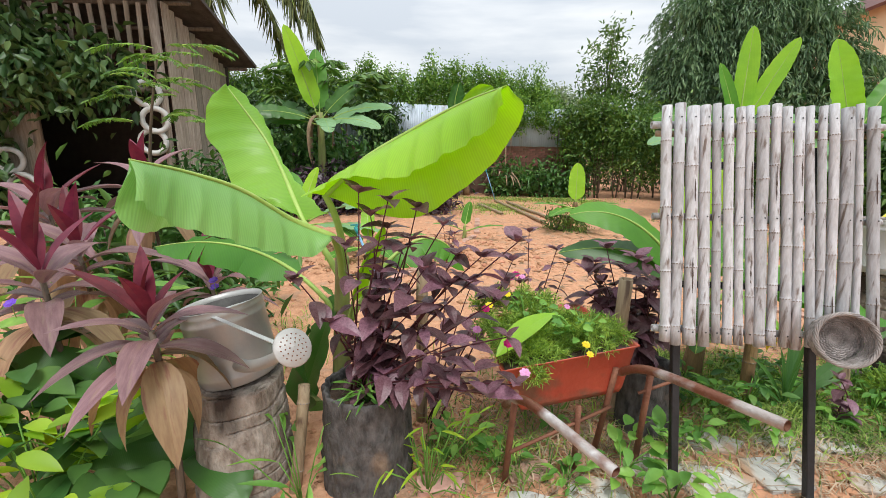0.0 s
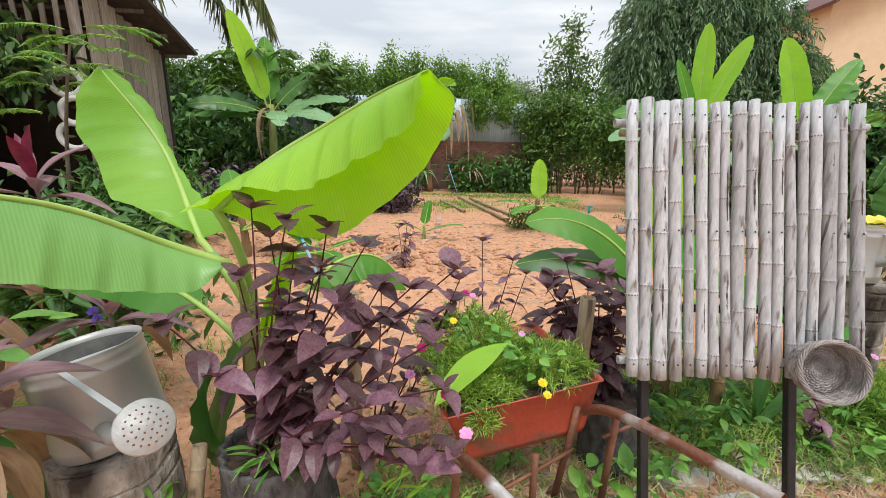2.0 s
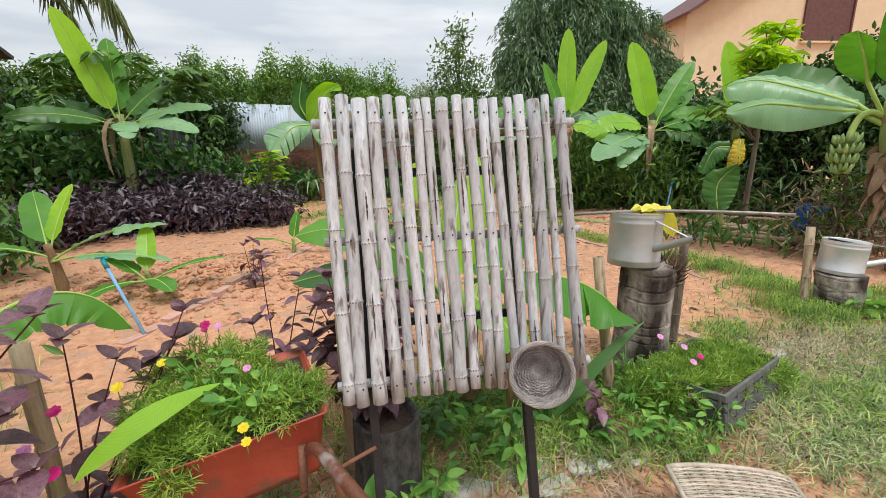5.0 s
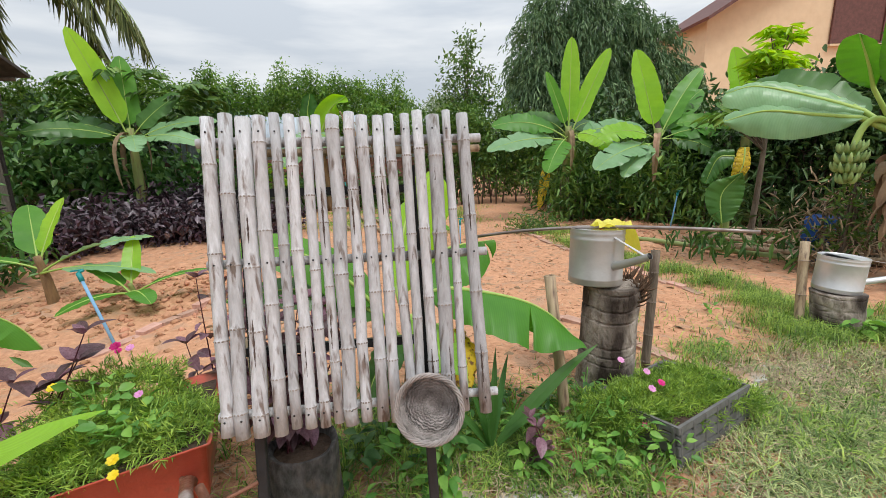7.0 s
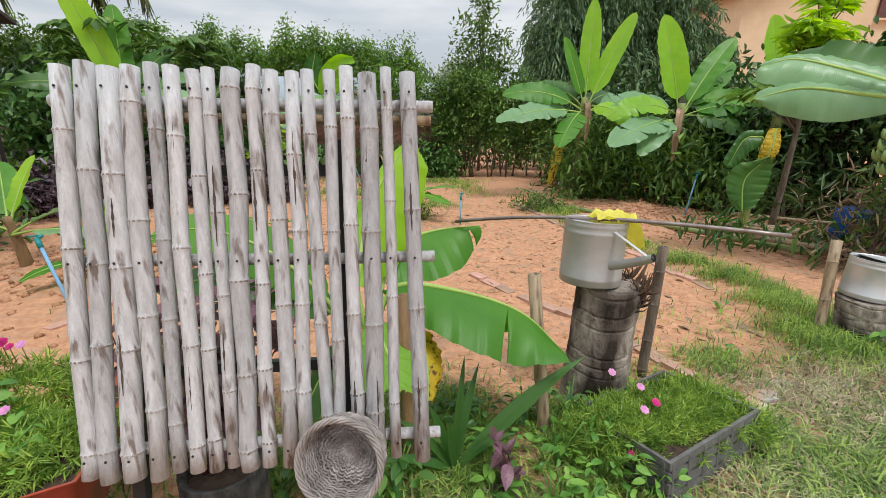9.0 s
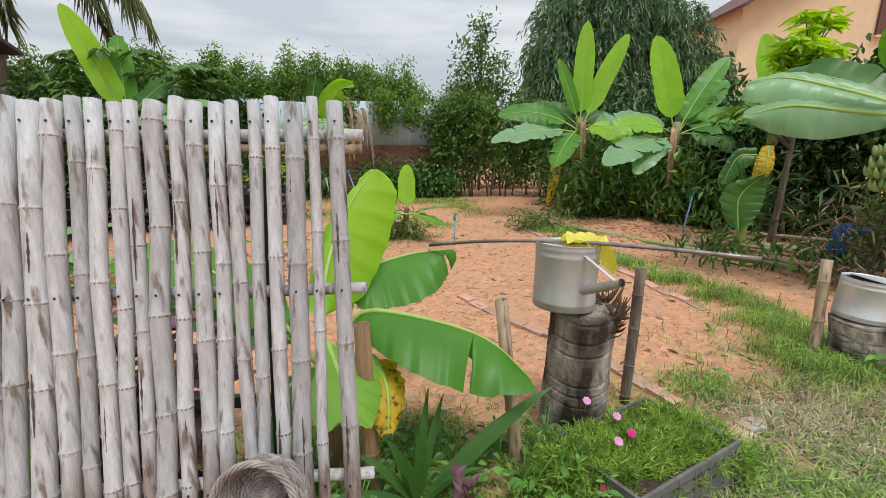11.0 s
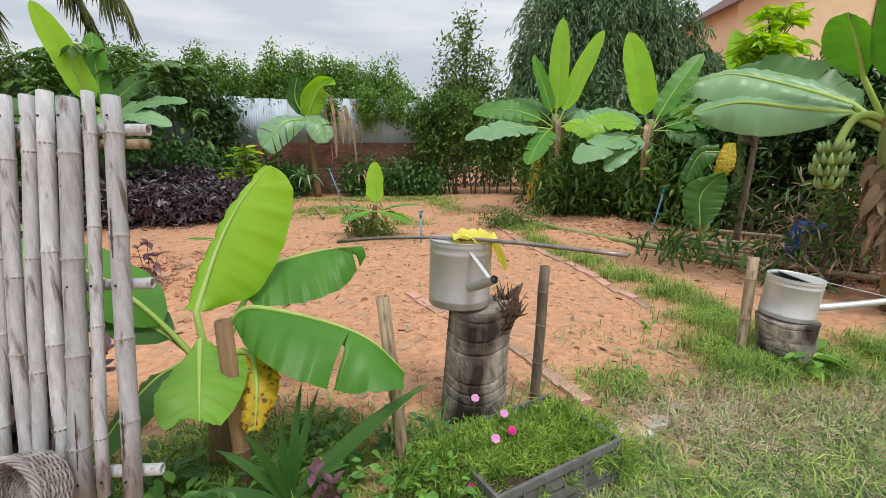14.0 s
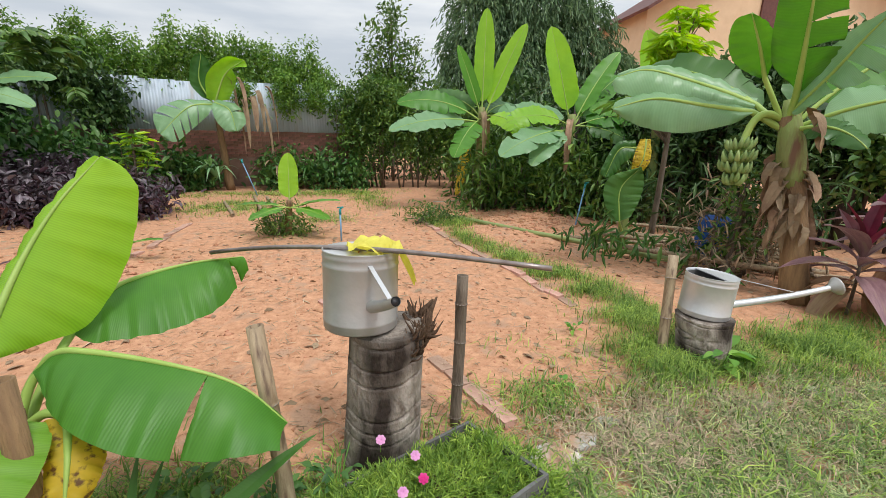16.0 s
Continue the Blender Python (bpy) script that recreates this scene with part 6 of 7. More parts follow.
purple_plant("tall thin purple-leaved stems in the bed", (0.62, 2.65, 0), [(0.56, 2.69, 0.92), (0.75, 2.7, 0.8), (0.85, 2.75, 0.7), (0.5, 2.6, 0.6)], 0.10, 9, 8)
purple_plant("young purple plant in the bare soil", (0.05, 5.2, 0), [(0.0, 5.2, 0.5), (0.1, 5.2, 0.55), (0.15, 5.25, 0.4)], 0.12, 12, 5)
purple_plant("low purple seedling in the grass", (2.15, 2.05, 0), [(2.12, 2.02, 0.28), (2.18, 2.05, 0.2), (2.2, 2.0, 0.12)], 0.08, 15, 3)

# ---- cordylines ----
CORD_MESH = [blade(bezier([(0, 0, 0), (0.45, 0, 0.10 + 0.04 * k), (1.0, 0, -0.10 - 0.13 * k)], 12), 0.125 + 0.022 * k, (0, 0, 1), 16, profile=0.95, across=3).mesh("leaf", m) for k, m in enumerate((M_CORD_RED, M_CORD, M_CORD, M_CORD_BROWN))]


def cordyline(label, base, crown, size, n, seed):
    rr = random.Random(seed)
    t = thing("cordyline", label, "plant", base, "cordylines")
    part("stem", Shape().tube(bezier([base, Vector(base).lerp(Vector(crown), 0.5) + Vector((0.03, 0, 0)), crown], 8), [0.016 - 0.0006 * i for i in range(9)], 8), M_BARK, t)
    for k in range(n):
        s = k / (n - 1)
        a = k * 2.4 + rr.uniform(-.3, .3)
        el = radians(82 - 125 * s ** 0.8) + rr.uniform(-.1, .1)
        p = Vector(crown) + Vector((0, 0, 0.06 - 0.28 * s * size / 0.42))
        d = (math.cos(a) * math.cos(el), math.sin(a) * math.cos(el), math.sin(el))
        mi = 0 if s < 0.2 else (3 if s > 0.72 else (1 if k % 2 else 2))
        place_leaf(t, CORD_MESH[mi], p, d, size * rr.uniform(0.8, 1.15) * (0.8 if s < 0.15 else 1))
    return t


cordyline("bronze-red cordyline with long drooping leaves beside the can", (-1.04, 1.42, 0), (-1.03, 1.38, 0.79), 0.31, 22, 2)
cordyline("dark red cordyline with upright leaves", (-1.75, 1.75, 0), (-1.75, 1.75, 0.85), 0.42, 18, 5)
cordyline("purple cordyline with broad drooping leaves", (-2.15, 2.45, 0), (-2.15, 2.4, 0.8), 0.46, 20, 21)
cordyline("dark purple cordyline among green shrubs", (-2.75, 3.0, 0), (-2.8, 2.95, 0.95), 0.5, 20, 23)
cordyline("small bronze cordyline behind the palm stump", (-1.5, 2.6, 0), (-1.5, 2.6, 0.55), 0.4, 16, 25)
cordyline("dark red cordyline before the shed", (-2.35, 3.4, 0), (-2.4, 3.4, 1.15), 0.5, 16, 8)
cordyline("dark red cordyline at the foot of the fruiting banana", (7.25, 3.1, 0), (7.25, 3.1, 0.55), 0.6, 20, 11)
cordyline("tall dark red cordyline near the fence", (7.75, 3.0, 0), (7.75, 3.0, 0.8), 0.65, 18, 14)

# ---- planting along the wall and the fence ----
hedge("broadleaf_thicket", "dark broad-leaved thicket before the metal wall", [((-4.6, 13.2, 1.0), (1.2, .6, .9)), ((-3.2, 13.3, 0.9), (1.1, .6, .9)), ((-2.0, 13.5, 0.8), (.9, .5, .75)), ((-1.1, 13.9, 0.6), (.6, .4, .6)), ((-5.8, 12.4, 1.2), (1.0, .7, 1.1)), ((-3.5, 11.4, 1.2), (.7, .4, .8))], M_PAPAYA, 0.20, 6500, 0.8, 0.55, "shrub", 9)
hedge("climbing_thicket", "deep green climber hanging over the wall", [((-2.1, 14.5, 2.3), (.55, .2, .7)), ((-4.6, 14.3, 2.4), (.9, .3, .8)), ((-6.2, 13.6, 2.3), (1.0, .5, .9)), ((-3.0, 14.4, 3.0), (1.0, .3, .35))], M_TREE_DARK, 0.15, 8500, 0.7, 0.5, "vine", 10)
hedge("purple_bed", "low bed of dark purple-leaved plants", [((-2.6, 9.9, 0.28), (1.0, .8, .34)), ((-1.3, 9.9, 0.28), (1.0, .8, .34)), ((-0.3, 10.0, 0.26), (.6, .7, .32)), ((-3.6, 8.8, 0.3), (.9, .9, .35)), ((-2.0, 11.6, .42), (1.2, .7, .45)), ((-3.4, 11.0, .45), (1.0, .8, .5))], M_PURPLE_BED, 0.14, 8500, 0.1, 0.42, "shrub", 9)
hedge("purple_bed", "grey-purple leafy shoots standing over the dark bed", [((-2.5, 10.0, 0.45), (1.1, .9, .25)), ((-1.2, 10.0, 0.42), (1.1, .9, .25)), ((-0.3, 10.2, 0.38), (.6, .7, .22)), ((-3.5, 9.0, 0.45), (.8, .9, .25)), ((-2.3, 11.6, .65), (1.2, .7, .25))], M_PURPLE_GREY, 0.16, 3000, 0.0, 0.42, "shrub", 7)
star = thing("star_shrub", "bright green shrub with whorled leaves beside the purple bed", "shrub", (-0.35, 10.2, 0))
sr = random.Random(6)
for k in range(17):
    e = Vector((-0.35 + sr.uniform(-.34, .36), 10.2 + sr.uniform(-.2, .2), sr.uniform(0.85, 1.5)))
    part("stem", Shape().tube(bezier([(-0.35 + sr.uniform(-.06, .06), 10.2, 0), (e.x * 0.5 - 0.17, 10.2, 0.6), e], 6), [0.012 - 0.0012 * i for i in range(7)], 5), M_BARK, star)
    az = np.linspace(0, 6.0, 9) + sr.uniform(0, 1)
    part("leaf_whorl", leaf_mesh(np.array([tuple(e)] * 9), 0.23, M_LIME if k % 3 else M_HEDGE, 0.1, 0.24, "leaf_whorl", np.c_[np.cos(az), np.sin(az), np.full(9, 0.25)], 0.15, 0.3), M_LIME, star)
hedge("wall_foot_shrub", "low green shrubs at the foot of the brick wall", [((2.2, 14.2, 0.5), (.8, .4, .55)), ((3.3, 14.1, 0.45), (.7, .4, .5)), ((-0.2, 14.1, .5), (.8, .4, .6)), ((4.2, 13.8, 0.4), (.6, .4, .45))], M_PAPAYA, 0.17, 3200, 0.3, 0.45, "shrub", 8)
hedge("fence_shrub", "dense green shrubs along the stick fence", [((6.2, 9.25, 0.6), (.28, .25, .7)), ((6.6, 9.2, 0.6), (.35, .3, .75)), ((7.75, 7.95, 0.9), (.4, .3, .6)), ((6.75, 9.9, 0.55), (.45, .4, .65)), ((7.2, 9.2, 0.55), (.5, .4, .65)), ((7.7, 8.0, 0.5), (.5, .4, .6)), ((8.2, 7.5, 0.45), (.5, .4, .55)), ((7.1, 11.6, 0.7), (.7, .6, .8)), ((7.6, 10.4, 0.75), (.8, .7, .85)), ((8.2, 9.3, 0.75), (.7, .7, .85)), ((8.4, 8.3, 0.6), (.6, .6, .7)), ((7.5, 11.4, 1.5), (.8, .6, .6)), ((8.0, 10.2, 1.5), (.7, .6, .6))], M_TREE, 0.19, 8500, 0.5, 0.26, "shrub", 8)
hedge("fence_undergrowth", "dark strap-leaved undergrowth before the stick fence", [((8.7, 7.3, .5), (.5, .35, .5)), ((8.6, 6.4, .5), (.4, .35, .5)), ((8.9, 4.9, .7), (.45, .35, .6))], M_TREE_DARK, 0.26, 900, -0.2, 0.13, "shrub", 9)
hedge("twiggy_shrub", "small-leaved shrub below the banana bunch", [((7.25, 4.2, .75), (.2, .2, .35)), ((7.2, 4.2, .45), (.2, .2, .3)), ((7.2, 4.2, 1.0), (.15, .12, .2))], M_TREE, 0.10, 420, -0.1, 0.3, "shrub", 7)
hedge("shade_shrub", "dark shrubs growing over the stick fence", [((9.2, 8.4, 1.6), (.7, .6, .8)), ((9.5, 7.2, 1.7), (.8, .6, .7)), ((10.0, 6.0, 1.7), (.8, .6, .7)), ((10.4, 5.0, 1.6), (.7, .6, .7)), ((9.9, 6.6, 2.3), (.7, .6, .5)), ((9.3, 7.9, .6), (.5, .5, .6)), ((9.6, 6.6, .5), (.4, .5, .5))], M_TREE_DARK, 0.14, 17000, 0.3, 0.4, "shrub", 10)
hedge("back_thicket", "dark trees behind the stick fence", [((10.5, 10.5, 1.6), (1.6, 1.0, 1.6)), ((11.3, 8.2, 1.5), (1.4, 1.0, 1.5)), ((12.2, 6.0, 1.5), (1.3, 1.0, 1.5)), ((13.2, 3.8, 1.4), (1.3, 1.0, 1.4)), ((9.0, 12.6, 1.7), (1.3, .9, 1.6)), ((14.6, 1.6, 1.3), (1.3, 1.0, 1.3))], M_TREE_DARK, 0.24, 12000, 0.3, 0.45, "shrub", 12)
lime = thing("lime_tree", "bright yellow-green young tree with whorled leaves", "tree", (7.75, 5.95, 0))
part("trunk", Shape().tube(bezier([(7.75, 5.95, 0), (7.78, 5.92, 1.0), (7.75, 5.88, 2.4)], 8), [0.05 - 0.003 * i for i in range(9)], 8), M_BARK, lime)
for k, c in enumerate(np.concatenate([blob((7.75, 5.88, 2.80), (.38, .36, .40), 44, 0.6), blob((7.6, 5.8, 2.35), (.48, .36, .22), 22, 0.6), blob((7.15, 6.0, 2.0), (.25, .25, .2), 8, 0.6)])):
    e = Vector(tuple(c))
    part("twig", Shape().tube(bezier([(7.76, 5.9, max(1.2, e.z - 0.5)), (e.x * 0.5 + 3.87, e.y, e.z - 0.1), e], 4), [0.012, 0.010, 0.008, 0.006, 0.004], 4), M_BARK, lime)
    az = np.arange(11) * 2.4
    part("leaf_whorl", leaf_mesh(np.array([tuple(e)] * 11) + rng.normal(size=(11, 3)) * 0.03, 0.21, M_LIME if k < 44 else M_HEDGE, 0.45, 0.26, "leaf_whorl", np.c_[np.cos(az), np.sin(az), np.full(11, 0.3)], 0.25, 0.3), M_LIME, lime)
tree("dark_round_tree", "small dark glossy tree by the fence", (10.8, 6.2, 0), (10.8, 6.2, 2.2), 0.06, [((10.7, 6.1, 2.75), (.75, .6, .55)), ((11.3, 5.8, 2.5), (.6, .6, .6))], M_TREE_DARK, 0.13, 4500, 0.1, 0.4, clumps=10)
hedge("fence_vine", "light green vine climbing the stick fence", [((11.2, 3.2, 1.3), (.8, .25, .65)), ((10.4, 4.5, 1.4), (.6, .25, .5)), ((12.2, 2.0, 1.2), (.8, .25, .7))], M_TREE, 0.11, 5200, 0.5, 0.8, "vine", 6, 0)
# Darker leaf material puts some of the roof's shade into the vine.
hedge("shed_vine", "broad-leaved vine hanging over the shed front", [((-8.3, 7.2, 2.8), (.8, .2, .7)), ((-7.3, 7.2, 2.85), (.8, .2, .6)), ((-6.3, 7.2, 2.75), (.8, .2, .5)), ((-5.6, 7.2, 2.55), (.4, .2, .45)), ((-8.2, 7.2, 1.5), (.6, .2, .8)), ((-8.0, 7.1, .6), (.6, .25, .6))], M_TREE_DARK, 0.21, 3800, 0.9, 0.5, "vine", 6, 0)
hedge("yard_shrub", "mixed green shrubs before the shed", [((-3.4, 6.6, .55), (.7, .5, .6)), ((-4.2, 7.0, .6), (.6, .4, .65)), ((-2.7, 4.4, .35), (.5, .5, .4)), ((-3.6, 5.5, .3), (.6, .5, .35)), ((-2.6, 3.6, .3), (.6, .4, .35)), ((-3.6, 4.2, .35), (.7, .4, .4)), ((-4.6, 5.4, .35), (.6, .4, .4)), ((-1.9, 3.4, .22), (.5, .35, .25))], M_PAPAYA, 0.17, 5200, 0.2, 0.3, "shrub", 8)
hedge("small_bush", "grassy tuft round the small banana plant", [((2.32, 7.8, 0.16), (.38, .3, .22)), ((4.9, 8.1, 0.12), (.6, .3, .16))], M_TREE, 0.09, 1800, -0.6, 0.22, "shrub", 8)


def frond(t, path, n, length, mat, droop, aspect, rib=0.012, start=0.15, angle=0.7):
    pts = bezier(path, n)
    part("rachis", Shape().tube(pts, [rib * (1.1 - 0.9 * i / n) for i in range(n + 1)], 5), M_RIB, t)
    c, d, = [], []
    for i in range(int(n * start), n):
        tg = (pts[min(i + 1, n)] - pts[max(i - 1, 0)]).normalized()
        sd = tg.cross(Vector((0, 0, 1))).normalized()
        for s in (-1, 1):
            c.append(pts[i])
            d.append(sd * s * angle + tg * (1 - angle * 0.6))
    f = leaf_mesh(np.array([tuple(p) for p in c]), length, mat, droop, aspect, "leaflet_fan", np.array([tuple(p) for p in d]), 0.06, 0.12)
    tagged(part("leaflet_fan", f, mat, t), kind="stuff")


palm = thing("coconut_palm", "coconut palm with hanging dark fronds", "palm tree", (-7.7, 14.0, 0))
part("trunk", Shape().tube(bezier([(-7.7, 14.0, 0), (-7.4, 14.0, 3.5), (-7.1, 13.8, 6.8)], 10), [0.16 - 0.005 * i for i in range(11)], 10), M_BARK, palm)
for a, el, ln in ((-8, 20, 3.4), (-25, 25, 3.4), (25, 30, 3.3), (-60, 5, 3.0), (70, 30, 3.2), (120, 30, 3.0), (170, 25, 3.0), (215, 20, 3.0), (260, 15, 3.0), (-100, 30, 3.0)):
    a, el = radians(a), radians(el)
    o = Vector((math.cos(a), math.sin(a), 0))
    c = Vector((-7.1, 13.8, 6.8))
    frond(palm, [c, c + o * ln * 0.4 + Vector((0, 0, math.sin(el) * ln * 0.6)), c + o * ln * 0.85 + Vector((0, 0, -0.2)), c + o * ln * 0.98 + Vector((0, 0, -1.7))], 100, 0.95, M_PALM, 1.7, 0.03, 0.03, 0.1)

acacia = thing("feather_tree", "feathery green tree with pinnate leaves", "tree", (-3.6, 11.6, 0))
part("trunk", Shape().tube(bezier([(-3.6, 11.6, 0), (-3.4, 11.5, 1.6), (-3.2, 11.5, 2.9)], 8), [0.06 - 0.004 * i for i in range(9)], 8), M_BARK, acacia)
rr = random.Random(21)
for k in range(46):
    a = rr.uniform(0, 6.28)
    c = Vector((-3.1 + rr.uniform(-1.5, 1.5), 11.5 + rr.uniform(-.5, .5), rr.uniform(2.3, 3.5)))
    o = Vector((math.cos(a), math.sin(a), 0))
    ln = rr.uniform(0.5, 0.9)
    frond(acacia, [c, c + o * ln * 0.5 + Vector((0, 0, 0.18)), c + o * ln + Vector((0, 0, rr.uniform(-.25, .15)))], 14, 0.26, M_TREE, 0.25, 0.32, 0.008, 0.1)
acacia2 = thing("feather_branch", "light feathery branches hanging before the shed", "tree", (-4.3, 6.3, 0))
part("trunk", Shape().tube(bezier([(-4.5, 6.4, 0), (-4.4, 6.3, 1.4), (-3.9, 6.1, 2.6)], 8), [0.03 - 0.002 * i for i in range(9)], 8), M_BARK, acacia2)
for k in range(26):
    c = Vector((-3.9 + rr.uniform(-.5, .6), 6.1 + rr.uniform(-.4, .4), rr.uniform(1.7, 2.9)))
    a = rr.uniform(-0.7, 0.9) if k % 2 else rr.uniform(2.4, 3.9)
    o = Vector((math.cos(a), math.sin(a) * 0.6, 0))
    ln = rr.uniform(0.45, 0.8)
    frond(acacia2, [c, c + o * ln * 0.5 + Vector((0, 0, 0.10)), c + o * ln + Vector((0, 0, -0.08))], 22, 0.11, M_HEDGE, 0.2, 0.22, 0.005, 0.1, 0.85)

# strap-leaved dry plants at the wall
for x, y, m1, lbl in ((2.0, 14.2, M_DRYLEAF, "dry brown strap-leaved plant at the wall"), (2.9, 14.2, M_BANANA_DARK, "strap-leaved green plant at the wall"), (0.45, 13.8, M_BANANA_PALE, "pale strap-leaved plant under the banana")):
    t = thing("strap_plant", lbl, "plant", (x, y, 0))
    for k in range(22):
        a, ln = rr.uniform(0, 6.28), rr.uniform(0.6, 1.1)
        o = Vector((math.cos(a), math.sin(a), 0))
        c = Vector((x, y, 0.3))
        part("leaf", blade(bezier([c, c + o * ln * 0.35 + Vector((0, 0, ln * 0.8)), c + o * ln * 0.8 + Vector((0, 0, ln * rr.uniform(-.1, .5)))], 9), 0.04, (0, 0, 1), 15, profile=0.8, across=1), m1, t)

# ---- right side ground things ----
pile = [(5.95, 6.2, 9.0, 3.9), (6.1, 6.3, 9.2, 4.2), (6.3, 5.6, 8.4, 3.6), (6.5, 6.4, 9.3, 4.6), (6.0, 5.7, 8.2, 3.5), (6.8, 6.3, 9.0, 4.4), (6.6, 5.3, 8.2, 3.75), (7.0, 5.9, 8.8, 3.9), (6.2, 5.2, 7.6, 3.55), (7.2, 6.5, 9.2, 5.0), (6.4, 6.0, 8.6, 3.7), (6.9, 5.2, 8.5, 3.9)]
for k, (x0, y0, x1, y1) in enumerate(pile):
    x0, x1 = x0 + 0.35, x1 - 0.1
    z = 0.04 + 0.065 * (k // 4) + 0.02 * (k % 2)
    t = thing("cut_bamboo", "dry cut bamboo pole lying in a heap", "bamboo pole", (x0, y0, 0), "heap of cut bamboo")
    bamboo_pole((x0, y0, z), (x1, y1, z + random.uniform(-0.01, 0.05)), random.uniform(0.022, 0.036), t, M_BAMBOO_TAN, M_NODE, "pole", 0.42)
gb = thing("green_bamboo", "long fresh green bamboo pole on the soil", "bamboo pole", (5.4, 8.5, 0))
bamboo_pole((5.2, 8.65, 0.05), (6.95, 4.55, 0.10), 0.038, gb, M_BAMBOO_GREEN, M_BAMBOO_GREEN, "pole", 0.35)
sprig = np.concatenate([np.array([6.35, 5.35, 0.30]) + rng.normal(size=(120, 3)) * [0.30, 0.30, 0.13], np.array([6.9, 4.6, 0.30]) + rng.normal(size=(60, 3)) * [0.3, 0.25, 0.1]])
single("bamboo_sprig", leaf_mesh(sprig, 0.22, M_PAPAYA, 1.4, 0.18), M_PAPAYA, "wilting leafy twigs on the cut bamboo", "branch", kind="stuff")
barrel = thing("blue_barrel", "blue plastic barrel under dry stalks", "barrel", (7.55, 4.75, 0))
part("body", Shape().lathe([(0.001, 0), (0.17, 0.0), (0.185, 0.03), (0.19, 0.2), (0.195, 0.3), (0.19, 0.42), (0.185, 0.56), (0.165, 0.6), (0.15, 0.58), (0.001, 0.57)], pose(7.55, 4.75, 0), 24), M_BLUE, barrel)
part("hoop", Shape().lathe([(0.19, 0.27), (0.205, 0.29), (0.205, 0.31), (0.19, 0.33)], pose(7.55, 4.75, 0), 24), M_BLUE, barrel)
hedge("stalk_heap", "dry stalks and leaves heaped by the barrel", [((7.2, 4.35, .3), (.4, .25, .3)), ((7.5, 4.6, .7), (.4, .25, .2)), ((7.7, 4.2, .35), (.3, .25, .3))], M_LITTER, 0.16, 800, 0.2, 0.1, "debris", 8)


def riser(label, a, b, group="water risers"):
    t = thing("water_riser", label, "pipe", a, group)
    a, b = Vector(a), Vector(b)
    part("pipe", Shape().tube([a, b], 0.013, 10), M_BLUEPIPE, t)
    d = (b - a).normalized()
    part("coupling", Shape().tube([b - d * 0.03, b + d * 0.05], 0.02, 10), M_TEAL, t)
    part("tap_lever", Shape().box((0.09, 0.02, 0.012), Matrix.Translation(b + d * 0.075) @ pose(0, 0, 0, 0, 0, 30), 0.004), M_TEAL, t, smooth=False)
    part("tap_body", Shape().tube([b + d * 0.05, b + d * 0.075 + Vector((0.05, 0, 0))], 0.012, 8), M_TEAL, t)


riser("blue water pipe with teal tap leaning by the fence", (7.1, 7.0, -0.02), (7.35, 7.15, 0.72))
riser("blue upright water pipe in the bare soil", (3.12, 7.1, -0.02), (3.12, 7.1, 0.44))
riser("blue water pipe leaning over in the bed", (-0.62, 4.15, -0.02), (-0.92, 4.40, 0.58))
riser("blue water pipe with teal tap near the wall", (1.55, 12.6, -0.02), (1.25, 12.7, 0.85))
hose = Shape()
for k in range(4):
    c = Vector((6.75, 10.6, 0.16 + 0.03 * k))
    hose.tube([c + Vector((math.cos(a) * (0.30 - 0.02 * k), math.sin(a) * 0.22, 0.12 * math.sin(a + k) + 0.02)) for a in np.linspace(0, 6.28, 26)], 0.016, 6, False)
hose.tube(bezier([(6.5, 10.6, 0.05), (5.9, 10.3, 0.03), (5.6, 10.5, 0.03)], 10), 0.016, 6)
single("hose", hose, M_HOSE, "coiled pale garden hose on the soil", "hose")
for a, b in (((1.5, 12.2, 0.04), (2.05, 8.4, 0.05)), ((1.8, 12.0, 0.04), (2.3, 8.9, 0.05)), ((0.95, 11.4, 0.03), (1.35, 9.6, 0.04))):
    t = thing("cut_bamboo", "dry bamboo pole lying on the far bed", "bamboo pole", a, "poles on the bed")
    bamboo_pole(a, b, 0.035, t, M_BAMBOO_TAN, M_NODE, "pole", 0.4)
yl = thing("dead_leaf", "long yellowed banana leaf hanging to the soil", "leaf", (6.75, 11.4, 0))
part("blade", blade(bezier([(6.75, 11.3, 1.35), (6.62, 11.2, 0.9), (6.4, 11.1, 0.05)], 16), 0.15, (-0.6, -0.7, 0.1), -20, 5, random.Random(3)), M_BANANA_YELLOW, yl)

# ---- low plants at the walker's feet ----
def weed(label, p, n, size, h, mat=M_WEED, seed=0, aspect=0.5):
    rr = random.Random(seed)
    t = thing("weed", label, "plant", p, "broad-leaved weeds")
    p = Vector(p)
    pts, dirs = [], []
    for k in range(n):
        a, q = rr.uniform(0, 6.28), rr.uniform(0.02, h * 0.7)
        c = p + Vector((math.cos(a) * q, math.sin(a) * q, rr.uniform(0.3, 1.0) * h))
        pts.append(tuple(c))
        dirs.append((math.cos(a), math.sin(a), 0.25))
        if k % 3 == 0:
            part("stem", Shape().tube([p, p.lerp(c, 0.6) + Vector((0, 0, 0.02)), c], 0.003, 5), M_WEED, t)
    part("leaves", oval_leaf_mesh(np.array(pts), size, mat, aspect, np.array(dirs)), mat, t)



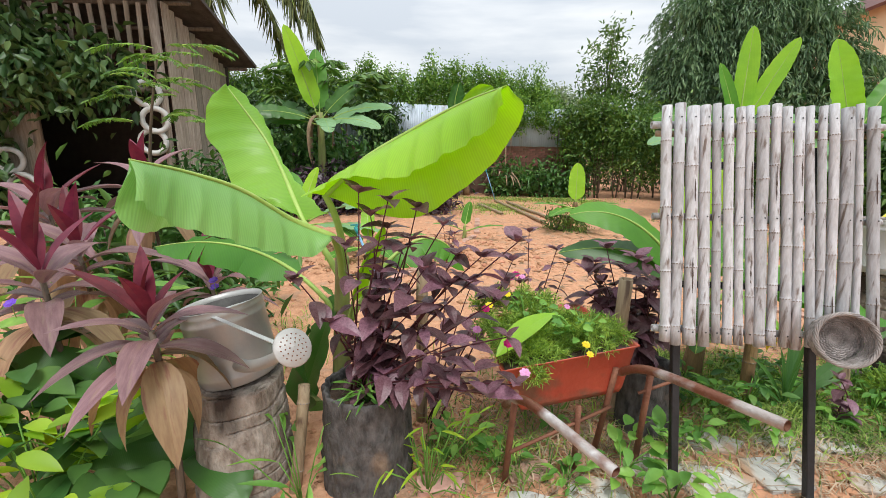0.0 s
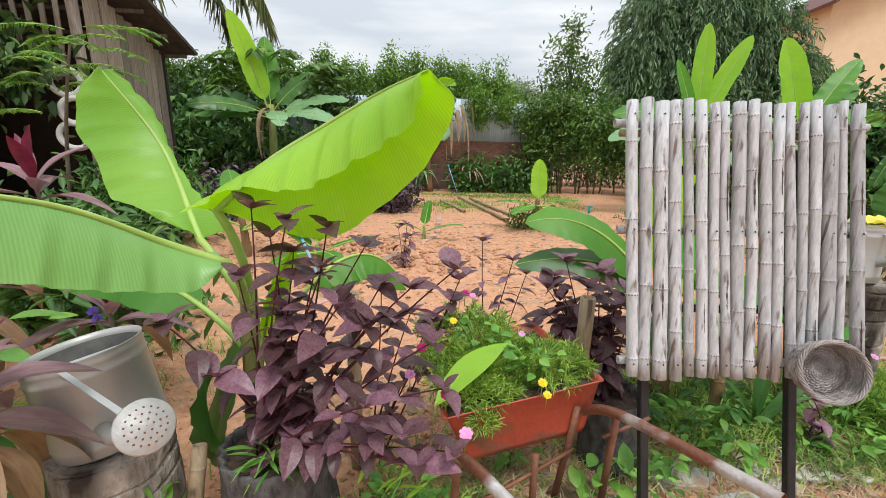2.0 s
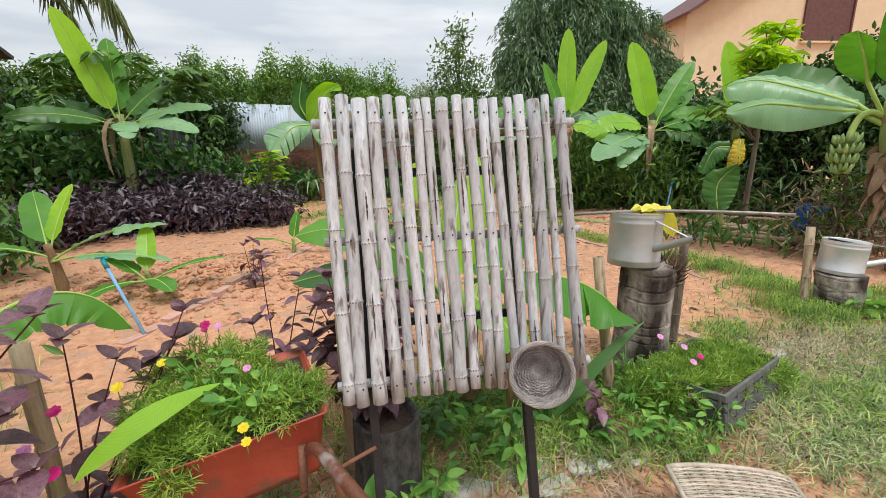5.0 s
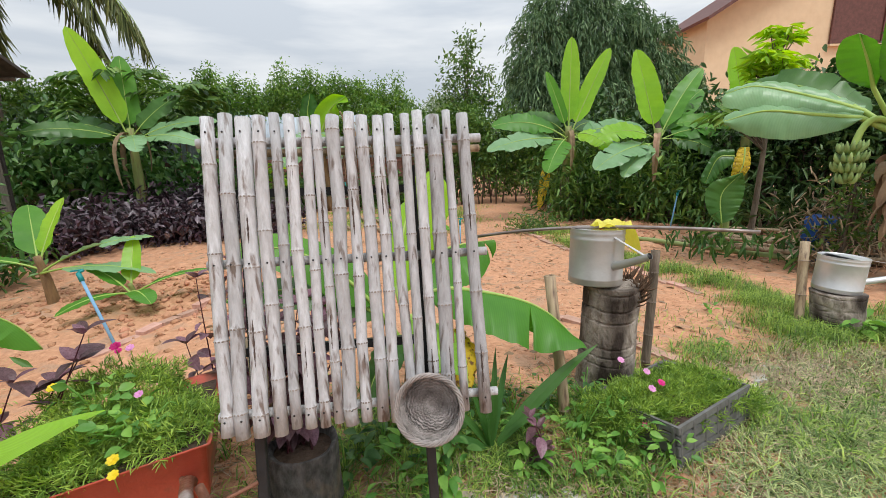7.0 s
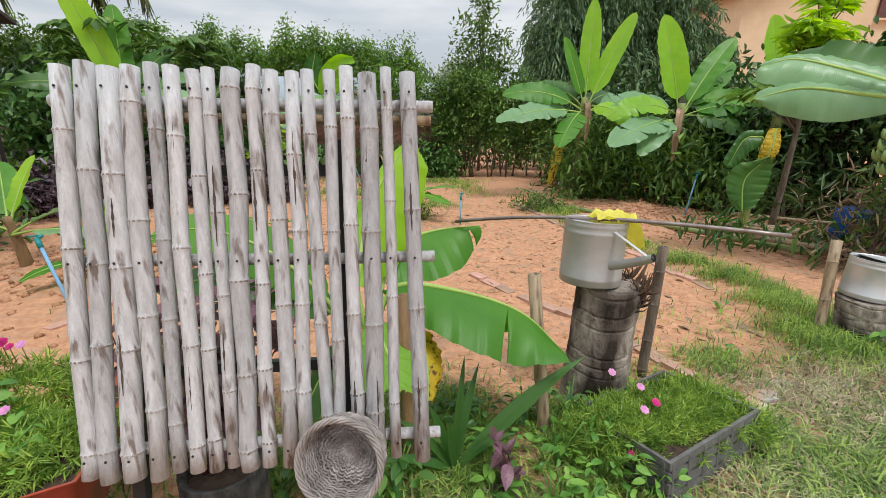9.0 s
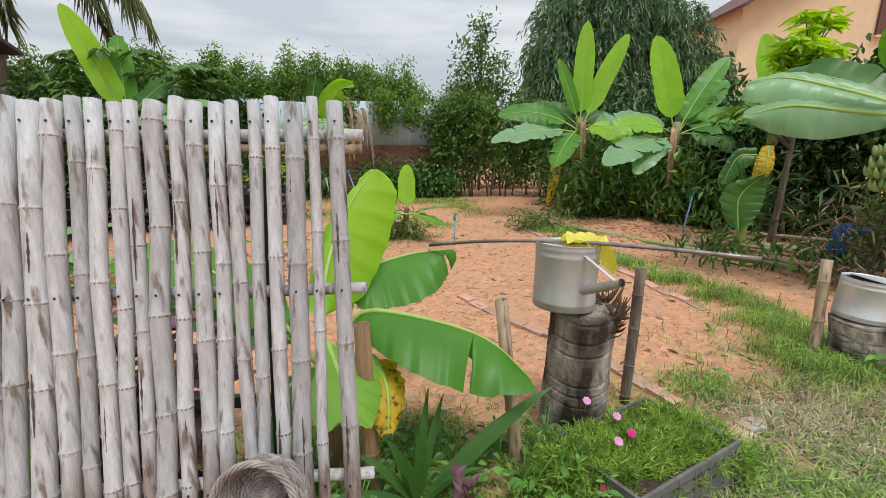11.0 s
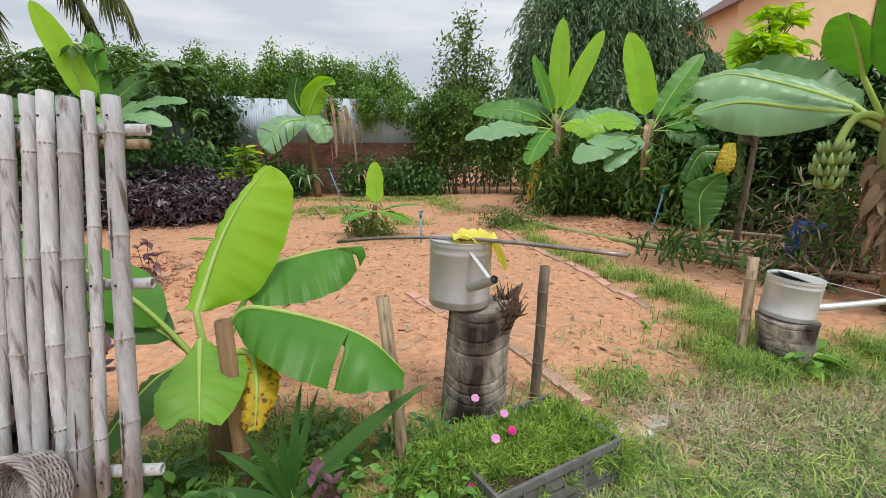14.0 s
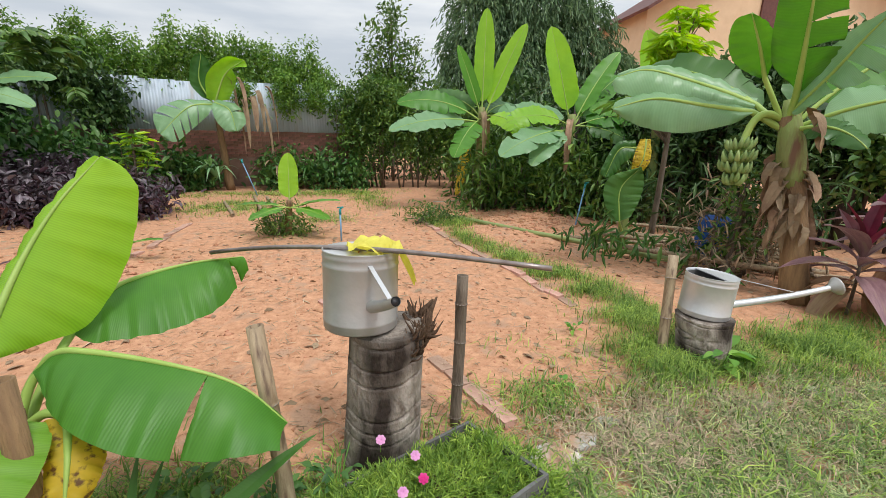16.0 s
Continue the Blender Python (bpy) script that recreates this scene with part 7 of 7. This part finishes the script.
# ---- moss roses ----
def moss_rose_mound(name, label, spots, n, leaf=0.035):
    pts, dirs = [], []
    for (cx, cy, cz), (rx, ry, rz), w in spots:
        m = int(n * w)
        q = rng.normal(size=(m, 3))
        q /= np.linalg.norm(q, axis=1)[:, None]
        q[:, 2] = np.abs(q[:, 2])
        lump = 0.62 + 0.55 * np.abs(np.sin(q[:, 0] * 7 + cx * 9) * np.cos(q[:, 1] * 6)) * rng.random(m) ** 0.3
        pts.append(np.array([cx, cy, cz]) + q * [rx, ry, rz] * lump[:, None])
        dirs.append(q * [0.8, 0.8, 1.0])
    return tagged(new(name, leaf_mesh(np.concatenate(pts), leaf, M_PORTU, -0.1, 0.11, "foliage", np.concatenate(dirs), 1.0, 0.15)), label, "plant", kind="stuff")


def flower(label, p, r, mat, look_at=(0, -0.5, 0.8)):
    t = thing("flower", label, "flower", p, "moss rose flowers")
    d = Vector(look_at).normalized()
    m = Matrix.Translation(p) @ d.to_track_quat("Z", "Y").to_matrix().to_4x4()
    sh = Shape()
    for ring, (k, q, lift) in enumerate(((7, 1.0, 0.25), (6, 0.75, 0.55), (5, 0.45, 0.9))):
        for j in range(k):
            a = 2 * math.pi * j / k + ring
            u = Vector((math.cos(a), math.sin(a), lift * 0.6)) * r * q
            v = Vector((-math.sin(a), math.cos(a), 0)) * r * q * 0.5
            sh.add([m @ Vector((0, 0, 0)), m @ (u * 0.6 + v), m @ (u * 1.05 + v * 0.4), m @ (u * 1.05 - v * 0.4), m @ (u * 0.6 - v)], [(0, 1, 2), (0, 2, 3), (0, 3, 4)])
    part("petals", sh, mat, t)
    part("flower_stem", Shape().tube([p, Vector(p) - d * 0.02 - Vector((0, 0, 0.05))], 0.0016, 5), M_PORTU, t)


moss_rose_mound("moss_rose", "bright green moss rose filling the wheelbarrow", [((0.47, 1.90, 0.55), (0.28, 0.22, 0.10), 0.35), ((0.42, 2.10, 0.56), (0.28, 0.30, 0.14), 0.35), ((0.70, 1.86, 0.58), (0.20, 0.17, 0.09), 0.2), ((0.42, 1.75, 0.53), (0.20, 0.09, 0.06), 0.10), ((0.40, 1.645, 0.47), (0.06, 0.04, 0.07), 0.03)], 17000, 0.034)
weed("small round-leaved weeds among the moss rose", (0.62, 1.80, 0.56), 46, .045, .16, M_WEED, 60, 0.7)
weed("small round-leaved weeds in the wheelbarrow", (0.42, 1.98, 0.58), 30, .045, .18, M_WEED, 61, 0.7)
moss_rose_mound("moss_rose", "light green moss rose spilling from the plastic tray", [((3.05, 2.20, 0.13), (0.38, 0.27, 0.085), 0.45), ((2.82, 2.16, 0.12), (0.24, 0.24, 0.095), 0.3), ((3.28, 2.25, 0.14), (0.22, 0.25, 0.09), 0.2), ((2.66, 2.18, 0.08), (0.17, 0.20, 0.14), 0.15), ((3.46, 2.12, 0.08), (0.12, 0.14, 0.10), 0.06)], 14500, 0.040)
for p, r, mt, lb in (((0.30, 1.36, 0.66), .019, M_PALEPINK, "pale pink double moss rose flower"), ((0.25, 1.45, 0.73), .018, M_PINK, "magenta moss rose flower"), ((0.14, 1.55, 0.74), .017, M_PALEPINK, "pale pink moss rose flower"), ((0.18, 1.62, 0.80), .017, M_PINK, "magenta moss rose flower"), ((0.62, 1.66, 0.63), .017, M_YELLOW, "yellow moss rose flower"), ((0.63, 1.63, 0.60), .015, M_YELLOW, "yellow moss rose flower"), ((0.22, 1.85, 0.73), .018, M_YELLOW, "yellow moss rose flower"), ((0.32, 1.95, 0.75), .016, M_YELLOW, "yellow moss rose flower"), ((0.40, 2.2, 0.78), .02, M_PINK, "magenta moss rose flower"), ((0.44, 2.22, 0.76), .016, M_PALEPINK, "pale pink moss rose flower"), ((0.38, 2.25, 0.74), .014, M_PINK, "magenta moss rose flower"), ((0.60, 1.9, 0.71), .014, M_PALEPINK, "pale pink moss rose flower"),
                     ((2.84, 2.36, 0.31), .02, M_PALEPINK, "pale pink moss rose flower by the stump"), ((2.97, 2.30, 0.25), .02, M_PALEPINK, "pale pink moss rose flower by the stump"), ((2.88, 2.14, 0.245), .02, M_PALEPINK, "pale pink moss rose flower in the tray"), ((2.97, 2.18, 0.245), .02, M_PINK, "magenta moss rose flower in the tray"), ((2.74, 2.0, 0.14), .018, M_PINK, "magenta moss rose flower over the tray edge")):
    flower(lb, p, r, mt)
vl = thing("fallen_leaf", "fresh lime green leaf lying in the wheelbarrow", "leaf", (0.42, 1.55, 0.6))
part("blade", blade(bezier([(0.22, 1.55, 0.62), (0.36, 1.66, 0.735), (0.53, 1.84, 0.70)], 12), 0.05, (-0.1, -0.35, 0.9), 10, profile=0.9, across=3), M_BANANA_YOUNG, vl)

# plastic tray planter
# the front edge sits higher, on a bank of soil
TE, TB = Vector((0.945, 0.327, 0)), Vector((-0.325, 0.94, -0.10)).normalized()
tm = Matrix((TE, TB, TE.cross(TB))).transposed().to_4x4()
tm.translation = Vector((3.06, 2.19, 0.025))
crate = thing("planter_tray", "dark grey slatted plastic crate used as a planter", "planter", tm.translation)
for sx, sy, px, py in ((0.70, 0.016, 0, -0.24), (0.70, 0.016, 0, 0.24), (0.016, 0.464, -0.342, 0), (0.016, 0.464, 0.342, 0)):
    for z, h in ((-0.03, 0.06), (0.035, 0.045), (0.09, 0.035), (0.142, 0.036)):
        part("slat", Shape().box((sx, sy, h), tm @ pose(px, py, z), 0.003), M_TRAY, crate, smooth=False)
    for k in range(7):
        f = -0.47 + 0.94 * k / 6
        part("rib", Shape().box((0.014, 0.022, 0.15) if sx > sy else (0.022, 0.014, 0.15), tm @ pose(px + (f * sx if sx > sy else 0), py + (f * sy if sy > sx else 0), 0.078), 0.002), M_TRAY, crate, smooth=False)
part("soil", Shape().box((0.66, 0.45, 0.11), tm @ pose(0, 0, 0.06)), M_EARTH, crate, "dark soil", False)

# yellow net and orange cup on the can
net = Shape()
nv, nf = [], []
for i in range(17):
    for j in range(9):
        u, v = i / 16, j / 8
        x = 2.76 + 0.27 * u
        y = 2.50 + 0.16 * v
        z = 1.055 + 0.035 * noise.noise((u * 6, v * 5, 2)) + 0.02 * math.sin(u * 9 + v * 5) - (max(0, u - 0.72) / 0.28) ** 1.3 * 0.16 + 0.02
        nv.append((x, y, z))
for i in range(16):
    for j in range(8):
        nf.append((i * 9 + j, i * 9 + j + 1, (i + 1) * 9 + j + 1, (i + 1) * 9 + j))
single("yellow_net_bag", net.add(nv, nf), M_YCLOTH, "crumpled yellow net bag on the watering can", "bag")
single("orange_cup", Shape().lathe([(0.001, 0), (0.03, 0), (0.036, 0.07), (0.033, 0.07), (0.028, 0.01), (0.001, 0.01)], pose(2.79, 2.62, 0.99, 60, 0, 40), 16), M_ORANGE, "orange plastic cup inside the can", "cup")

# second log planter and strap palm behind the screen
lg = Shape()
lv = []
for i, (rad, z) in enumerate([(0.15, 0), (0.148, 0.12), (0.146, 0.24), (0.145, 0.34), (0.14, 0.35), (0.12, 0.335), (0.118, 0.28)]):
    for k in range(28):
        a = 2 * math.pi * k / 28
        q = rad * (1 + 0.05 * noise.noise((math.cos(a) * 2 + 5, math.sin(a) * 2, z * 3)))
        lv.append((1.10 + q * math.cos(a), 2.02 + q * math.sin(a), z))
single("log_planter", lg.add(lv, [(i * 28 + k, i * 28 + (k + 1) % 28, (i + 1) * 28 + (k + 1) % 28, (i + 1) * 28 + k) for i in range(6) for k in range(28)]), M_LOG, "dark burnt hollow log behind the bamboo screen", "planter")
single("log_soil", Shape().lathe([(0.001, 0.31), (0.125, 0.305)], pose(1.10, 2.02, 0), 24), M_EARTH, "dark soil inside the hollow log", "soil")
sp = thing("strap_palm", "young palm with wide pleated strap leaves", "plant", (1.98, 2.16, 0))
for tip, w in (((2.60, 2.23, 0.50), .036), ((2.12, 2.3, 0.48), .018), ((1.85, 2.12, 0.42), .02), ((1.92, 2.05, 0.38), .018), ((2.05, 2.3, 0.52), .018), ((1.72, 2.15, 0.34), .02), ((1.99, 2.12, 0.46), .018), ((1.62, 2.05, 0.22), .02), ((2.25, 2.12, 0.22), .018)):
    b0 = Vector((1.98, 2.16, 0.02))
    e = Vector(tip)
    part("leaf", blade(bezier([b0, b0.lerp(e, 0.5) + Vector((0, 0, 0.09)), e], 12), w, (0, -0.6, 0.8), 12, profile=0.75, across=2), M_BANANA_DARK, sp)

# ---- paving, edging, bricks ----
def slab(x, y, rx, ry, seed, h=0.018):
    rr = random.Random(seed)
    n = rr.randrange(6, 9)
    pts = []
    for k in range(n):
        a = 2 * math.pi * k / n + rr.uniform(-.32, .32)
        q = rr.uniform(0.7, 1.2)
        pts.append((x + rx * q * math.cos(a), y + ry * q * math.sin(a)))
    z0 = ground_height(x, y)
    sh = Shape()
    low = [(a, b, z0 - 0.03) for a, b in pts]
    up = [(a, b, z0 + h * 0.7) for a, b in pts]
    top = [(x + (a - x) * 0.94, y + (b - y) * 0.94, z0 + h) for a, b in pts]
    f = [(k, (k + 1) % n, n + (k + 1) % n, n + k) for k in range(n)] + [(n + k, n + (k + 1) % n, 2 * n + (k + 1) % n, 2 * n + k) for k in range(n)] + [tuple(range(2 * n, 3 * n))]
    single("stone_slab", sh.add(low + up + top, f), M_TILE, "pale broken stone slab sunk in the soil", "paving stone", "broken paving stones", smooth=False)


for k, (x, y, rx, ry) in enumerate([(0.68, 1.50, .15, .10), (1.22, 1.62, .20, .13), (1.55, 1.68, .19, .12), (0.98, 1.68, .14, .10), (1.38, 1.88, .17, .09), (1.72, 1.90, .15, .09), (1.40, 1.42, .16, .09), (0.86, 1.34, .14, .08), (1.95, 1.60, .12, .07), (2.02, 1.86, .14, .08), (2.27, 1.84, .10, .06), (1.62, 1.46, .14, .08), (1.12, 1.40, .13, .08), (3.66, 2.32, .13, .11), (3.86, 2.40, .10, .06), (4.4, 2.42, .12, .05), (5.05, 2.33, .14, .06), (0.40, 1.42, .14, .08), (1.8, 1.78, .10, .06), (4.1, 2.5, .10, .05), (5.5, 2.35, .12, .06)]):
    slab(x, y, rx, ry, k, 0.018 if x < 3 else (0.034 if x < 4 else 0.016))

brick_meshes = []
for k in range(3):
    b = Shape().box((0.205, 0.095, 0.06), pose(0, 0, 0), 0.006)
    brick_meshes.append(b.mesh("brick", M_BRICK, False))


def brick_row(name, label, pts, step=0.215, rise=-0.004):
    t = thing(name, label, "edging", (*pts[0], 0), kind="structure")
    for a, b in zip(pts, pts[1:]):
        d = math.dist(a, b)
        ang = math.degrees(math.atan2(b[1] - a[1], b[0] - a[0]))
        for k in range(int(d / step)):
            x, y = (a[i] + (b[i] - a[i]) * (k + 0.5) * step / d for i in (0, 1))
            ob = new("brick", random.choice(brick_meshes))
            ob.matrix_basis = pose(x, y, ground_height(x, y) + rise + random.uniform(-.012, .006), random.uniform(-4, 4), random.uniform(-3, 3), ang + random.uniform(-5, 5))
            ob.parent = t
            ob.matrix_parent_inverse = Matrix.Translation(-Vector(t.location))


brick_row("brick_edging", "row of worn pink bricks sunk in the soil", [(2.72, 4.77), (3.0, 4.1), (3.40, 3.45), (3.60, 2.55)])
brick_row("bed_edging", "worn brick edging beside the grass strip", [(4.62, 8.9), (4.75, 6.9), (4.84, 5.5), (5.0, 3.85)])
brick_row("path_bricks", "line of old bricks by the wheelbarrow", [(-0.1, 1.52), (0.3, 1.58), (0.62, 1.66)])
brick_row("bed_bricks", "row of old bricks beside the purple bed", [(-0.75, 4.0), (0.2, 6.0), (0.6, 7.4), (0.75, 9.2)])

# ---- woven trays on the ground ----
def woven_tray(label, m, w, l, mat):
    t = thing("wicker_tray", label, "basket", m.translation, "wicker trays")
    sh = Shape()
    rows, cols = 62, 9
    for j in range(rows):
        v = (j + 0.5) / rows - 0.5
        strand = []
        for i in range(cols * 2 + 1):
            u = i / (cols * 2) - 0.5
            off = 0.0045 * math.cos(math.pi * (i + j)) if i % 2 == 0 else 0.0
            edge = 0.015 * (abs(u * 2) ** 5)
            strand.append(m @ Vector((u * l, v * w, 0.02 * (1 - (2 * u) ** 2) * 0.8 + off - edge)))
        sh.tube(strand, 0.0037, 5, wobble=0.3)
    part("weave", sh, mat, t)
    for i in range(cols + 1):
        u = i / cols - 0.5
        part("stake", Shape().tube([m @ Vector((u * l, v * w * 1.03, 0.016 * (1 - (2 * u) ** 2) - 0.015 * abs(u * 2) ** 5)) for v in (-0.5, 0, 0.5)], 0.004, 5), mat, t)
    for s in (-0.5, 0.5):
        part("rim", Shape().tube([m @ Vector(((i / 12 - 0.5) * l, s * w * 1.03, 0.018 * (1 - (2 * (i / 12 - 0.5)) ** 2) - 0.015 * abs(2 * (i / 12 - 0.5)) ** 5)) for i in range(13)], 0.010, 7), mat, t, "braided rim")
    for s in (-0.5, 0.5):
        part("rim", Shape().tube([m @ Vector((s * l, v * w * 1.03, -0.012)) for v in (-0.5, 0, 0.5)], 0.010, 7), mat, t, "braided rim")


woven_tray("tan woven wicker tray lying face down on the soil", pose(2.33, 1.24, 0.135, 14, 10, -12), 0.48, 0.52, M_WICKER_TAN)
woven_tray("grey wicker tray lying beneath the others", pose(2.24, 1.19, 0.045, 8, 5, -22), 0.46, 0.5, M_WICKER)
wicker_basket("wicker_basket", "grey wicker basket lying on its side on the soil", Matrix.Translation((1.96, 1.34, 0.12)) @ Vector((-0.55, -0.6, 0.35)).to_track_quat("Z", "Y").to_matrix().to_4x4(), 0.12, 0.09, M_WICKER)
single("braided_cord", Shape().tube(bezier([(2.62, 1.35, 0.09), (2.75, 1.36, 0.10), (2.95, 1.2, 0.02)], 10), 0.007, 6), M_WICKER_TAN, "loose braided wicker cord on the soil", "cord")

rr = random.Random(8)
for k, (x, y, n, s, h) in enumerate([(0.98, 1.48, 26, .10, .26), (0.82, 1.62, 18, .09, .2), (0.1, 1.72, 30, .07, .16), (0.28, 1.66, 24, .06, .14), (2.1, 2.0, 16, .07, .12), (2.35, 1.95, 16, .07, .12), (1.7, 1.95, 16, .08, .15), (2.55, 2.2, 14, .07, .14), (5.2, 2.7, 22, .14, .18), (1.3, 1.85, 18, .08, .16), (0.6, 1.95, 14, .07, .14), (2.62, 1.78, 18, .06, .14), (2.45, 1.86, 14, .07, .12), (2.62, 2.02, 34, .055, .24), (2.45, 2.12, 26, .05, .22), (2.78, 1.90, 26, .05, .16), (2.2, 2.2, 22, .06, .2), (1.55, 2.1, 20, .07, .2), (0.55, 1.55, 18, .06, .12), (1.15, 1.78, 18, .05, .14), (4.05, 2.85, 10, .06, .06), (4.6, 3.5, 10, .06, .07)]):
    weed("small broad-leaved green weed in the soil", (x, y, 0), n, s, h, seed=k)
for k, (x, y, n, s, h) in enumerate([(1.72, 2.12, 40, .07, .22), (1.45, 2.3, 36, .07, .22), (1.92, 2.34, 40, .06, .2), (2.18, 2.38, 36, .06, .2), (2.42, 2.46, 34, .05, .17), (2.66, 2.42, 34, .05, .2), (2.05, 2.6, 30, .06, .14), (1.25, 2.2, 30, .07, .2)]):
    weed("dark green weeds under the small banana plant", (x, y, 0), n, s, h, M_PAPAYA, 70 + k)
weed("yellow-green leafy plant at the path", (-1.5, 1.32, 0), 60, .16, .48, M_LIME, 40, 0.4)
weed("dull green broad-leaved herb under the cordyline", (-1.35, 1.55, 0), 50, .16, .42, M_PAPAYA, 41, 0.7)
weed("dull green broad-leaved herb at the path", (-1.75, 1.6, 0), 60, .18, .6, M_PAPAYA, 42, 0.6)
weed("tall green shrub beside the red cordyline", (-2.0, 2.1, 0), 60, .18, .75, M_WEED, 43, 0.35)
weed("thin bamboo-like herb beside the stump", (-0.55, 1.42, 0.0), 22, .16, .38, M_WEED, 44, 0.14)
weed("yellow-green grass herb at the planter foot", (-0.05, 1.5, 0.0), 40, .10, .36, M_LIME, 45, 0.14)
weed("green tuft growing in the log planter", (-0.30, 1.53, 0.42), 40, .09, .10, M_WEED, 46, 0.14)
low = thing("low_banana_leaf", "large dark green banana leaves near the ground", "plant", (-1.3, 1.65, 0))
for pts, w in (([(-1.0, 1.75, 0.05), (-1.15, 1.6, 0.22), (-1.5, 1.45, 0.2)], .13), ([(-1.1, 1.7, 0.05), (-0.95, 1.5, 0.3), (-0.75, 1.35, 0.08)], .12), ([(-1.4, 1.8, 0.1), (-1.6, 1.7, 0.5), (-1.9, 1.6, 0.5)], .14), ([(-0.75, 2.0, 0.05), (-0.62, 1.95, 0.5), (-0.5, 1.9, 0.75)], .12), ([(-0.7, 2.0, 0.05), (-0.7, 1.9, 0.4), (-0.62, 1.8, 0.62)], .14)):
    part("leaf", blade(bezier(pts, 18), w, (0, -0.4, 0.9), 8, 1, random.Random(2)), M_BANANA_DARK, low)
for x, y, z in ((-1.78, 1.55, 0.82), (-1.75, 1.6, 0.80), (-1.2, 2.1, 0.75), (-1.22, 2.14, 0.7), (-2.3, 4.6, 0.6)):
    flower("small violet flower among the cordylines", (x, y, z), 0.022, M_VIOLET)

# ---- litter on the soil ----
def litter(name, label, n, box, length, mat, width, kind="stuff"):
    x, y = rng.uniform(box[0], box[1], n), rng.uniform(box[2], box[3], n)
    z = np.array([ground_height(a, b) for a, b in zip(x, y)]) + 0.006
    a = rng.uniform(0, 6.283, n)
    d = np.c_[np.cos(a), np.sin(a), rng.normal(size=n) * 0.12]
    return tagged(new(name, leaf_mesh(np.c_[x, y, z], length, mat, 0, width, name, d, 0.02, 0.05)), label, "debris", kind=kind)


litter("straw_litter", "scattered straw and twigs on the soil", 5200, (1.0, 7.5, 2.2, 9.0), 0.09, M_LITTER, 0.06)
litter("straw_litter", "scattered straw and twigs near the path", 6500, (0.0, 6.5, 1.2, 3.0), 0.08, M_LITTER, 0.06)
litter("leaf_litter", "fallen dry leaves on the soil", 420, (-0.2, 7.0, 1.5, 8.0), 0.075, M_DRYLEAF, 0.5)
litter("bed_litter", "scattered twigs and leaves in the far bed", 900, (-3.0, 4.0, 4.0, 12.0), 0.12, M_LITTER, 0.1)


def clods(name, label, n, cx, cy, sx, sy, r):
    v, f = [], []
    base = np.array([(1, 0, 0), (-1, 0, 0), (0, 1, 0), (0, -1, 0), (0, 0, 1), (0, 0, -1)], dtype=float)
    tri_ = np.array([(0, 2, 4), (2, 1, 4), (1, 3, 4), (3, 0, 4), (2, 0, 5), (1, 2, 5), (3, 1, 5), (0, 3, 5)])
    for k in range(n):
        x, y = cx + random.gauss(0, sx), cy + random.gauss(0, sy)
        q = r * random.uniform(0.3, 1.4)
        v.append(base * q * np.array([random.uniform(.7, 1.3), random.uniform(.7, 1.3), random.uniform(.5, .9)]) + rng.normal(size=(6, 3)) * q * 0.15 + [x, y, ground_height(x, y)])
        f.append(tri_ + 6 * k)
    return tagged(new(name, fast_mesh(name, np.concatenate(v), np.concatenate(f), M_CLOD)), label, "soil", kind="stuff")


clods("soil_clods", "loose orange soil clods of the dug bed", 1500, -0.6, 5.7, 1.1, 0.7, 0.035)
clods("soil_clods", "loose orange soil clods by the fence", 900, 6.5, 7.6, 0.9, 0.9, 0.035)
clods("soil_crumbs", "small soil crumbs on the bare bed", 4500, 3.4, 4.6, 1.8, 1.9, 0.010)
clods("soil_crumbs", "small soil crumbs by the path", 4500, 1.5, 1.9, 1.6, 0.5, 0.013)

# ---- bricks of the back wall ----
wall_brick = Shape().box((0.205, 0.03, 0.062), pose(0, 0, 0), 0.006).mesh("brick", M_WALLBRICK, False)
for course in range(10):
    for k in range(29):
        ob = new("brick", wall_brick)
        ob.matrix_basis = pose(-1.55 + 0.217 * k + (0.108 if course % 2 else 0), 14.816 + random.uniform(-.006, .006), 0.92 + 0.074 * course, 0, random.uniform(-1.5, 1.5), 0)
        ob.parent = wall_back
